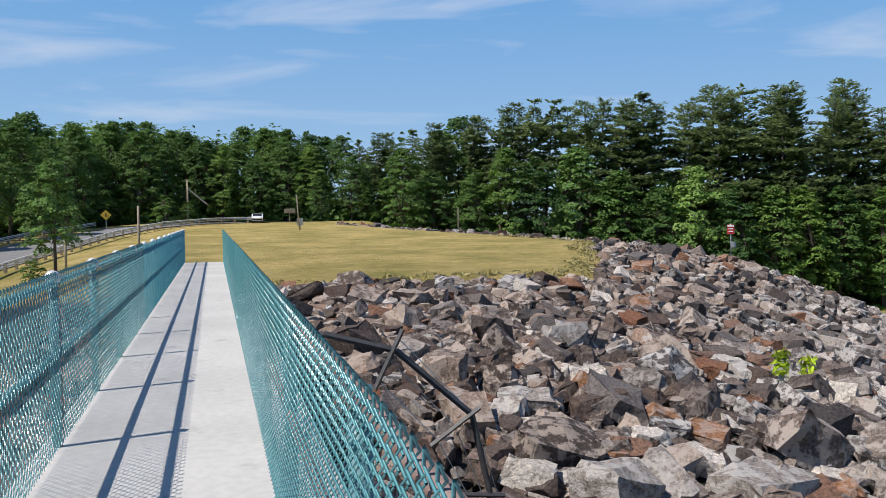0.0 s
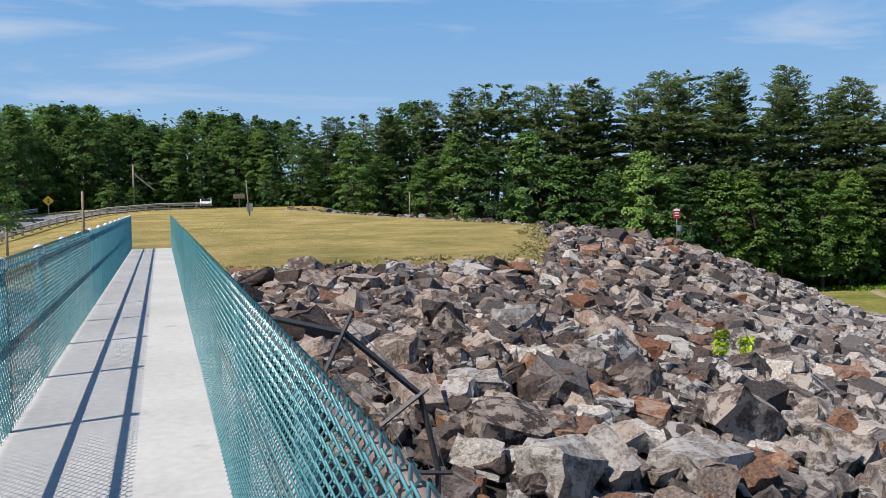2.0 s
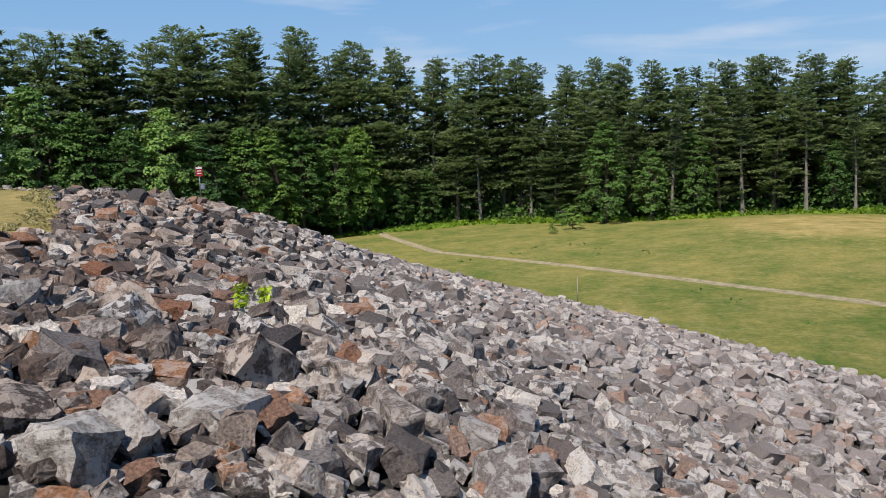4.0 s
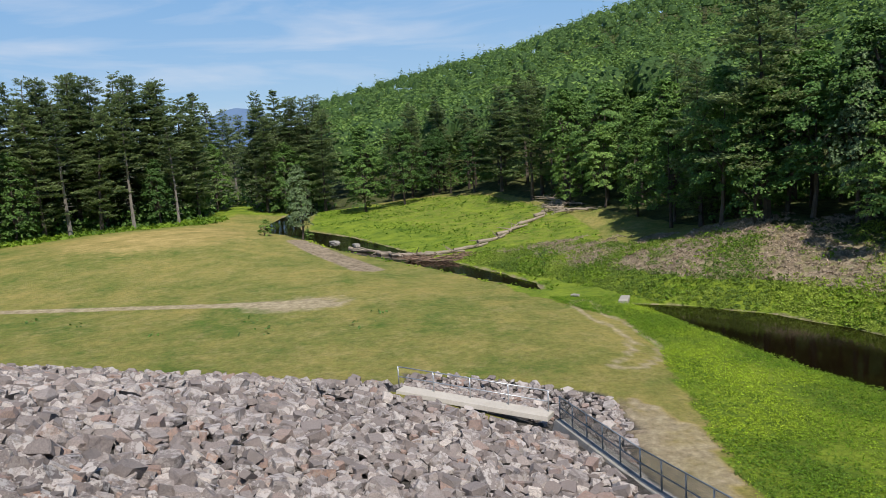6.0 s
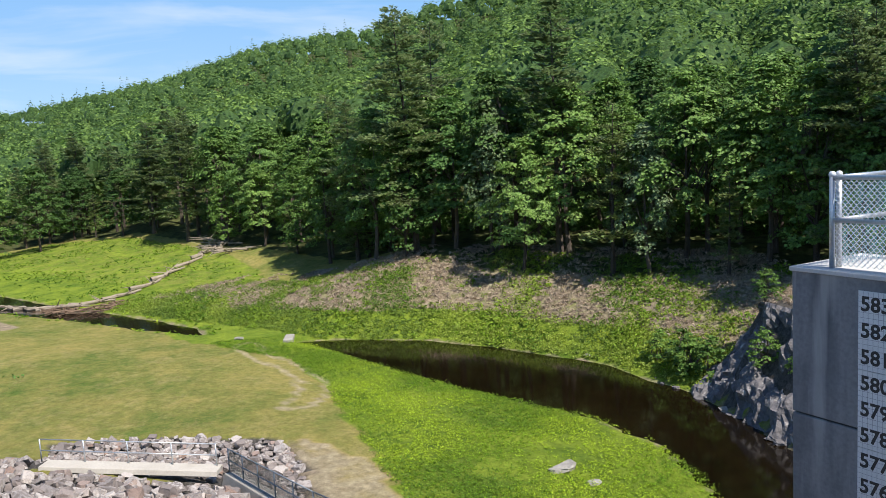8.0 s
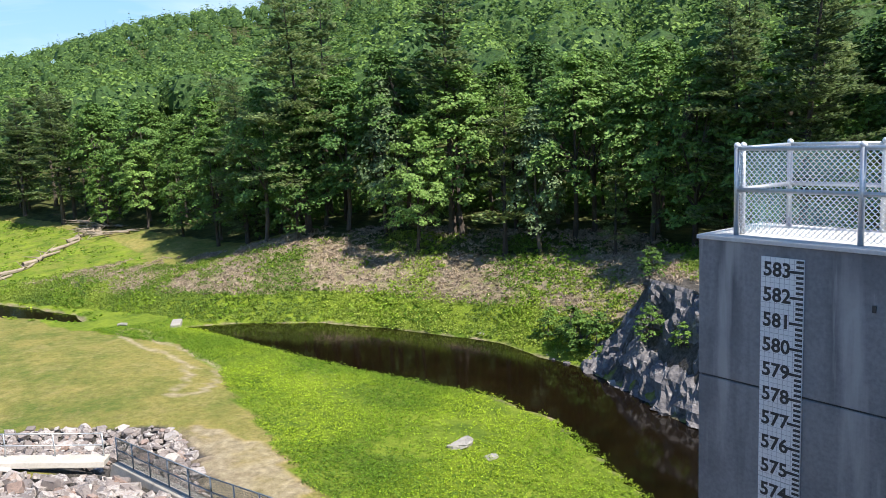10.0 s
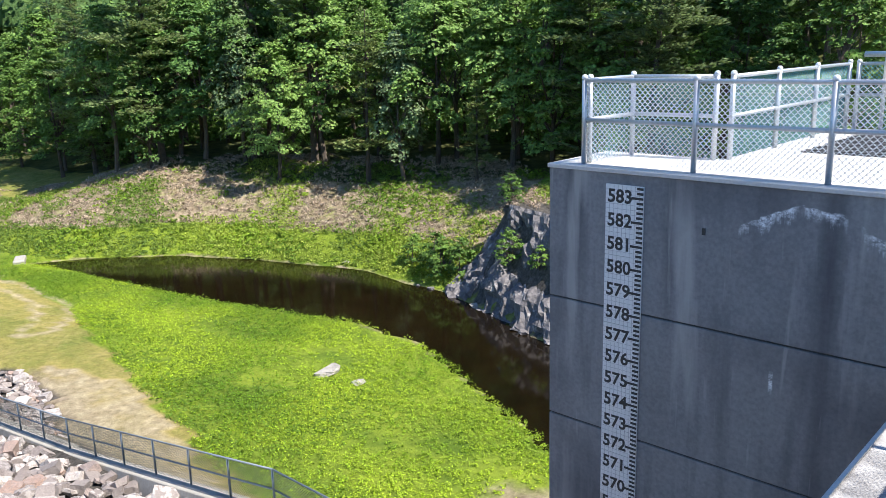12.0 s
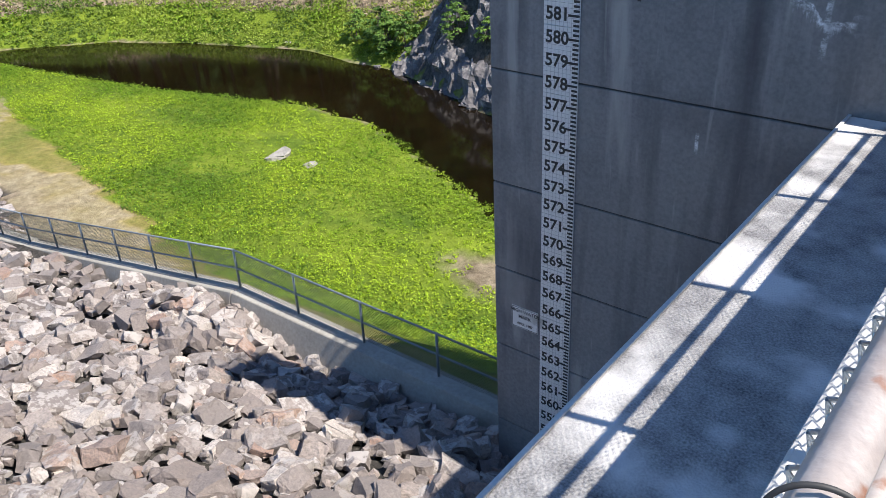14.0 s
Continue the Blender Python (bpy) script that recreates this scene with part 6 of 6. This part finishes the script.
for x, y, z in zip(LX.ravel(), LY.ravel(), LZ.ravel()):
    p = Vector((x, y, z))
    near4, far4 = noise.voronoi(Vector((p.x * 0.75, p.y * 0.75, p.z * 0.5)))[1][0], noise.voronoi(Vector((p.x * 1.9 + 0.5 * p.z, p.y * 1.9, p.z * 1.1)))[1][0]
    push = 0.3 * noise.cell(near4 * 7.3) + 0.1 * noise.cell(far4 * 11.7) + 0.45 * noise.noise(p * 0.9) + 0.25 * noise.noise(p * 2.3)
    lv.append((x + 0.12 * noise.noise(p * 1.7), y + push, z + 0.3 * push))
na_, nb_ = LX.shape
kk = np.arange(na_ * nb_).reshape(na_, nb_)
lf = np.concatenate([np.stack([kk[:-1, :-1], kk[1:, :-1], kk[1:, 1:]], -1).reshape(-1, 3), np.stack([kk[:-1, :-1], kk[1:, 1:], kk[:-1, 1:]], -1).reshape(-1, 3)])
mesh_object("rock_face", lv, lf.tolist(), M_CLIFF, ledge)
for k in range(16):
    x = rsl.uniform(13.5, 38.5)
    y0 = float(np.interp(x, [p[0] for p in SHORE], [p[1] for p in SHORE]))
    s = rsl.uniform(0.2, 0.5) * (1.0 if x < 34 else 0.5)
    d = rsl.uniform(-0.35, 0.3)
    v, f = ROUGH[rsl.randint(0, len(SHAPES))]
    o = mesh_object("rock_block", (v * s).tolist(), f.tolist(), M_CLIFF, ledge)
    o.matrix_basis = pose(x, y0 - d, WATER_Z + 0.12 * s, rsl.uniform(-14, 24), rsl.uniform(-16, 16), rsl.uniform(0, 360))


def boulder(name, label, x, y, s, material, squash=0.6, seed=0, z=None, cat="boulder"):
    r = np.random.RandomState(seed)
    v, f = ROUGH[r.randint(0, len(SHAPES))]
    o = mesh_object(name, (v * (s, s * r.uniform(0.7, 1), s * squash)).tolist(), f.tolist(), material)
    o.matrix_basis = pose(x, y, (h1(x, y) if z is None else z) + s * squash * 0.25, 0, 0, r.uniform(0, 360))
    return tagged(o, label, cat)


boulder("boulder", "pale boulder lying in the brook", 121, 3.4, 0.75, M_PALESTONE, 0.6, 1, WATER_Z)
boulder("boulder", "pale boulder lying in the brook beside another", 115.5, 0.3, 0.75, M_PALESTONE, 0.6, 2, WATER_Z)
# the two white slabs in the marsh stand in for an irregular foam patch
boulder("boulder", "white flat slab for a foam patch among marsh plants", 29.7, -22.9, 0.8, M_PALESTONE, 0.35, 3)
boulder("boulder", "small white slab for a foam patch among marsh plants", 27.8, -23.1, 0.33, M_PALESTONE, 0.5, 4)
boulder("boulder", "pale stone at the water's far edge", 45.5, -37.6, 0.34, M_PALESTONE, 0.4, 5)
boulder("boulder", "pale rock at the foot of the ledge", 31.4, -36.1, 0.55, M_PALESTONE, 0.4, 6, WATER_Z)
boulder("boulder", "pale boulder near the old footing", 68.5, -18.6, 0.48, M_PALESTONE, 0.5, 7)
bm = bmesh.new()
box(bm, -1.1, 1.1, -0.4, 0.4, 0, 0.6, 0.08)
footing = tagged(part("concrete_footing", bm, M_WALL), "broken pale concrete footing at the water's end", "footing")
footing.matrix_basis = pose(66.2, -22.2, WATER_Z - 0.05, 0, 0, -25)


def log(name, label, a, b, r0, material, bend=0.3, seed=0):
    r = np.random.RandomState(seed)
    bld_ = Build()
    a, b = np.array(a, float), np.array(b, float)
    pts = [a + (b - a) * t + (r.normal(0, bend, 3) * (1, 1, 0.25)) for t in np.linspace(0, 1, 6)]
    for i, (p, q) in enumerate(zip(pts[:-1], pts[1:])):
        bld_.limb(p, q, r0 * (1 - 0.12 * i), r0 * (1 - 0.12 * (i + 1)), 7)
    for k in range(5):
        p = pts[r.randint(1, 5)]
        bld_.limb(p, p + r.normal(0, 1, 3) * (1.3, 1.3, 0.5), r0 * 0.35, 0.02, 4)
    return tagged(new(name, bld_.mesh(name, material)), label, "log")


LOGS = [(111, 0.6), (106, -2.8), (102.4, -5.5), (100.9, -9), (100.7, -12.5), (103, -15.8), (106.6, -19.2), (111, -22.9), (115.3, -26.4), (119, -29.8), (122.8, -33.2)]
for k, (a, b) in enumerate(zip(LOGS[:-1], LOGS[1:])):
    za_, zb_ = (max(h1(*p), WATER_Z) + 0.22 for p in (a, b))
    log("driftwood_log", "long bleached driftwood log across the brook and meadow", (a[0] + 0.6, a[1] + 0.5, za_), (b[0] - 0.4, b[1] - 0.6, zb_), 0.3, M_TIMBER, 0.22, k)
rd = random.Random(12)
for k in range(26):
    f = rd.uniform(0, 1)
    x, y = 98.6 - 2.4 * f + rd.uniform(-1.6, 1.2), -4.6 - 7.6 * f
    a, ln = rd.gauss(1.35, 0.5), rd.uniform(1.2, 3.4)
    z = max(h1(x, y), WATER_Z) + rd.uniform(0.1, 0.4)
    log("driftwood_log", "brown stick in the debris caught at the brook's crossing", (x, y, z), (x + ln * math.cos(a), y - ln * math.sin(a), z + rd.uniform(-0.1, 0.15)), rd.uniform(0.06, 0.14), M_STICK, 0.1, 60 + k)
rd = random.Random(8)
for k in range(16):
    x, y = rd.uniform(112, 128), rd.uniform(-34, -29)
    a = rd.uniform(0, 3.14)
    ln = rd.uniform(1.5, 4)
    log("driftwood_log", "short bleached log in a pile at the wood's edge", (x, y, h1(x, y) + 0.3), (x + ln * math.cos(a), y + ln * math.sin(a), h1(x, y) + 0.5), 0.16, M_TIMBER, 0.15, 30 + k)

# the frame that keeps people from climbing round the fence
guard = tagged(new("climb_guard"), "dark bent angle-iron climbing guard with wires beside the bridge fence", "guard")
GY0 = 7.0
hoop = [(0.08, GY0, 0.52), (0.58, GY0, 0.51), (1.19, GY0, 0.34), (1.86, GY0, -0.26), (2.02, GY0, -0.97), (2.0, GY0, -1.6)]
for a, b in zip(hoop[:-1], hoop[1:]):
    bm = bmesh.new()
    rod(bm, a, b, 0.028, sides=4)
    part("hoop_bar", bm, M_ANGLE, guard)
for a, b in (((1.0, GY0 - 0.02, 0.02), (1.25, GY0 - 0.02, 0.52)), ((1.48, GY0 - 0.02, -0.5), (1.93, GY0 - 0.02, -0.2)), ((1.75, GY0 - 0.02, -0.95), (2.15, GY0 - 0.02, -1.0))):
    bm = bmesh.new()
    rod(bm, a, b, 0.022, sides=4)
    part("spoke", bm, M_ANGLE, guard)
for k in range(3):
    t = 0.15 + 0.35 * k
    line = [Vector((1.0, GY0, 0.02)).lerp(Vector((1.25, GY0, 0.52)), t), Vector((1.48, GY0, -0.5)).lerp(Vector((1.93, GY0, -0.2)), t), Vector((1.75, GY0, -0.95)).lerp(Vector((2.15, GY0, -1.0)), t)]
    for a, b in zip(line[:-1], line[1:]):
        bm = bmesh.new()
        rod(bm, a, b, 0.004, sides=4)
        part("wire", bm, M_GALV, guard)


# posts, signs and wires
def pole(name, label, x, y, tall, r, material, lean=(0, 0), z=None):
    zz = h1(x, y) if z is None else z
    t = tagged(new(name), label, "post")
    bm = bmesh.new()
    rod(bm, (x, y, zz - 0.3), (x + lean[0], y + lean[1], zz + tall), r, r * 0.8, 8)
    part("shaft", bm, material, t, smooth=True)
    return t, (x + lean[0], y + lean[1], zz + tall)


def board(parent, name, x, y, z, w, h, material, turn, thick=0.03):
    bm = bmesh.new()
    box(bm, -w / 2, w / 2, -thick / 2, thick / 2, -h / 2, h / 2, 0.008)
    o = part(name, bm, material, parent)
    o.matrix_basis = pose(x, y, z, 0, 0, turn)
    return o


SX_, SY_ = 34.1, 49.2
s, at = pole("warning_sign", "red and white warning sign on a steel post among stones", SX_, SY_, 1.95, 0.045, M_GALV, z=-1.25)
s["category"] = "sign"
board(s, "red_panel", SX_ - 0.04, SY_ - 0.06, 0.32, 0.45, 0.66, M_RED, -35)
board(s, "white_strip", SX_ - 0.065, SY_ - 0.095, 0.56, 0.43, 0.12, M_WHITE, -35, 0.012)
for k in range(2):
    board(s, "text_bar", SX_ - 0.065, SY_ - 0.095, 0.36 - 0.18 * k, 0.3, 0.07, M_WHITE, -35, 0.012)
board(s, "small_panel", SX_ + 0.4, SY_ + 0.3, -0.75, 0.4, 0.4, M_GALV, -35)
pole("marker_post", "thin pale marker post at the slope's foot", 61.0, 34.5, 2.2, 0.06, M_TIMBER)
for x, y, hgt, lab in ((-3.6, 40, 2.6, "grey wooden post beyond the bridge fence"), (-6.7, 40, 1.7, "short grey wooden post on the grass"), (7.7, 80, 3.4, "leaning thin pole on the crest"), (25.5, 86, 4.0, "thin pole at the crest's far side")):
    pole("post", lab, x, y, hgt, 0.06, M_TIMBER, (-0.25 if hgt == 3.4 else 0.0, 0))
s, at = pole("notice_board", "grey notice board on two short posts on the crest", 7.75, 80.3, 0.9, 0.06, M_TIMBER)
s["category"] = "sign"
board(s, "panel", 7.75, 80.2, at[2] - 0.1, 0.6, 0.7, M_GALV, 5)
s, at = pole("road_sign", "yellow diamond road sign on a post beside the road", -11.6, 96, 1.6, 0.04, M_GALV)
s["category"] = "sign"
o = board(s, "diamond_panel", -11.6, 95.9, at[2], 0.8, 0.8, M_YELLOW, 5)
o.rotation_euler = Euler((0, math.pi / 4, radians(5)))
board(s, "symbol_bar", -11.6, 95.86, at[2], 0.12, 0.4, M_BLACK, 5)
s, at = pole("wooden_sign", "small tan wooden sign on posts by the parked car", 9.5, 111, 1.7, 0.06, M_TIMBER)
s["category"] = "sign"
board(s, "panel", 9.5, 110.9, at[2] - 0.2, 1.5, 0.6, M_TIMBER, 3)
t, at = pole("utility_pole", "pale broken utility pole with a stay beside the road", -3.4, 108, 5.6, 0.12, M_TIMBER)
bm = bmesh.new()
rod(bm, (-3.3, 108, at[2] - 1.2), (-1.0, 108, at[2] - 3.2), 0.09, sides=8)
part("stay", bm, M_PALESTONE, t)

# the road and its guard rails
rv, rf = [], []
for i, (x, y, z) in enumerate(ROAD):
    x0, y0, _ = ROAD[max(0, i - 1)]
    x1, y1, _ = ROAD[min(len(ROAD) - 1, i + 1)]
    L = math.hypot(x1 - x0, y1 - y0)
    nx_, ny_ = -(y1 - y0) / L, (x1 - x0) / L
    for w in (-3.2, 3.2):
        rv.append((x + nx_ * w, y + ny_ * w, z + 0.05))
    if i:
        rf.append((2 * i - 2, 2 * i - 1, 2 * i + 1, 2 * i))
road = mesh_object("road", rv, rf, M_ASPHALT)
tagged(road, "two-lane grey asphalt road curving to the dam", "road", kind="structure")


def guard_rail(label, pts, gap=2.2):
    rail = tagged(new("guard_rail"), label, "guard rail")
    base = Vector(pts[0])
    rail.location = base
    for a, b in zip(pts[:-1], pts[1:]):
        a, b = Vector(a) - base, Vector(b) - base
        d = (b - a).normalized()
        n = max(1, round((b - a).length / gap))
        for i in range(n):
            p = a.lerp(b, i / n)
            bm = bmesh.new()
            box(bm, p.x - 0.09, p.x + 0.09, p.y - 0.09, p.y + 0.09, p.z - 0.4, p.z + 0.72, 0.01)
            part("post", bm, M_TIMBER, rail)
        for z in (0.42, 0.58, 0.7):
            bm = bmesh.new()
            s_ = Vector((d.y, -d.x, 0)) * 0.13
            rod(bm, a + s_ + Vector((0, 0, z)), b + s_ + Vector((0, 0, z)), 0.045, sides=6)
            part("beam", bm, M_GALV if z < 0.65 else M_WHITE, rail)
    return rail


def along(offset, i0, i1):
    out = []
    for i in range(i0, i1):
        x, y, z = ROAD[i]
        x0, y0, _ = ROAD[max(0, i - 1)]
        x1, y1, _ = ROAD[min(len(ROAD) - 1, i + 1)]
        L = math.hypot(x1 - x0, y1 - y0)
        out.append((x + (y1 - y0) / L * offset, y - (x1 - x0) / L * offset, z + 0.0))
    return out


guard_rail("steel guard rail on wooden posts along the road", along(3.9, 1, 9))
guard_rail("steel guard rail on the road's far side", along(-3.9, 1, 7))


# the parked car
def car(x, y, turn):
    c = tagged(new("car"), "white parked car at the end of the crest", "car")
    bm = bmesh.new()
    prof = [(-2.1, 0.35), (-2.15, 0.75), (-1.9, 0.95), (-1.2, 1.02), (-0.7, 1.45), (0.9, 1.48), (1.6, 1.05), (2.1, 0.95), (2.15, 0.4)]
    rings = []
    for yy, k in ((-0.85, 1), (-0.75, 1.0), (0.75, 1.0), (0.85, 1)):
        rings.append([bm.verts.new((px, yy, pz if abs(yy) < 0.8 else 0.35 + (pz - 0.35) * 0.96)) for px, pz in prof])
    for a, b in zip(rings[:-1], rings[1:]):
        for i in range(len(prof)):
            j = (i + 1) % len(prof)
            bm.faces.new((a[i], a[j], b[j], b[i]))
    bm.faces.new(rings[0][::-1]), bm.faces.new(rings[-1])
    bmesh.ops.recalc_face_normals(bm, faces=bm.faces)
    part("body", bm, M_CARWHITE, c)
    for nm, a in (("windscreen", (-1.12, -0.76, -0.7, 0.7)), ("rear_window", (1.0, 1.52, -0.7, 0.7))):
        bm = bmesh.new()
        z0, z1 = (1.06, 1.42) if nm == "windscreen" else (1.44, 1.12)
        vs = [bm.verts.new(p) for p in ((a[0] - 0.03, a[2], z0 + 0.02), (a[0] - 0.03, a[3], z0 + 0.02), (a[1] - 0.03 if nm == "windscreen" else a[1] + 0.03, a[3], z1 + 0.03), (a[1] - 0.03 if nm == "windscreen" else a[1] + 0.03, a[2], z1 + 0.03))]
        bm.faces.new(vs)
        part(nm, bm, M_GLASSDARK, c)
    for wx in (-1.35, 1.35):
        for wy in (-0.82, 0.82):
            bm = bmesh.new()
            rod(bm, (wx, wy - 0.1, 0.33), (wx, wy + 0.1, 0.33), 0.33, sides=16)
            part("wheel", bm, M_BLACK, c)
    for yy in (-0.6, 0.6):
        bm = bmesh.new()
        box(bm, -2.16, -2.08, yy - 0.15, yy + 0.15, 0.68, 0.82, 0.02)
        part("headlight", bm, M_GALV, c)
    bm = bmesh.new()
    box(bm, -2.17, -2.1, -0.75, 0.75, 0.42, 0.6, 0.02)
    part("bumper", bm, M_GLASSDARK, c)
    c.matrix_basis = pose(x, y, h1(x, y) + 0.02, 0, 0, turn) @ Matrix.Diagonal((0.82, 0.82, 0.82, 1))
    return c


car(5.2, 109.5, 86)

# single trees that stand apart
rnd2 = random.Random(9)
plant("maple", -6.3, 35.1, 0.28, z=h1(-6.3, 35.1) - 0.1, label="slim young tree with an open olive crown beside the road", rs=rnd2)
plant("bush", -6.95, 34.2, 0.36, label="low dark bush on the grass beside the young tree", rs=rnd2)
plant("silver", 125.4, 8.4, 0.78, label="small pale-leaved tree leaning over the brook", rs=rnd2)
plant("leafy", 158, -2, 1.12, label="round dark green tree on the meadow's far side", rs=rnd2)
plant("leafy", 157, -9.5, 1.0, label="round dark green tree on the meadow's far side", rs=rnd2)
for x, y, kind, sz in ((79, -36.8, "maple", 0.95), (85.5, -37.6, "pine", 0.72), (92, -36.8, "leafy", 0.95), (74, -38, "leafy", 0.9)):
    plant(kind, x, y, sz, rs=rnd2)
plant("leafy", 126.5, 66, 1.18, label="dense dark green tree standing before the pines", rs=rnd2)
plant("leafy", 132, 60, 0.85, label="dense dark green tree standing before the pines", rs=rnd2)
for x, y, sz in ((116, 66.4, 1.35), (121, 71, 1.2), (135, 57, 1.3), (109, 66, 0.6), (35, -38.6, 0.9), (36.5, -38.3, 0.9), (29.8, -37.2, 0.75), (27, -36.4, 0.5), (37.4, -38.9, 1.0), (33.2, -41.6, 0.7), (40, -39.2, 0.8), (127, 14, 0.9), (133, 8, 0.8), (-6, 105, 1.3), (-3.5, 105.5, 1.0), (88, -20, 0.3), (90, -21, 0.35), (84, -19.5, 0.3)):
    plant("bush", x, y, sz, rs=rnd2)

# a weed between the stones
weed = tagged(new("weed"), "two yellow-green fern-like weeds between the stones", "plant")
for k, (x, y) in enumerate(((10.3, 13.7), (10.75, 13.5))):
    b = Build()
    rw = np.random.RandomState(k)
    z = h1(x, y)
    d = quat_dirs(rw, 60, 0.5)
    c = np.array([x, y, z]) + d * (0.13, 0.13, 0.0) + np.stack([np.zeros(60), np.zeros(60), rw.uniform(0.1, 0.62, 60)], 1)
    v, f = leaf_cards(rw, c, 0.085, 0.0, d + (0, 0, 0.5), 2.6)
    b.add(v, f)
    o = new("leaves", b.mesh("leaves", M_YELLOWLEAF))
    o.parent = weed
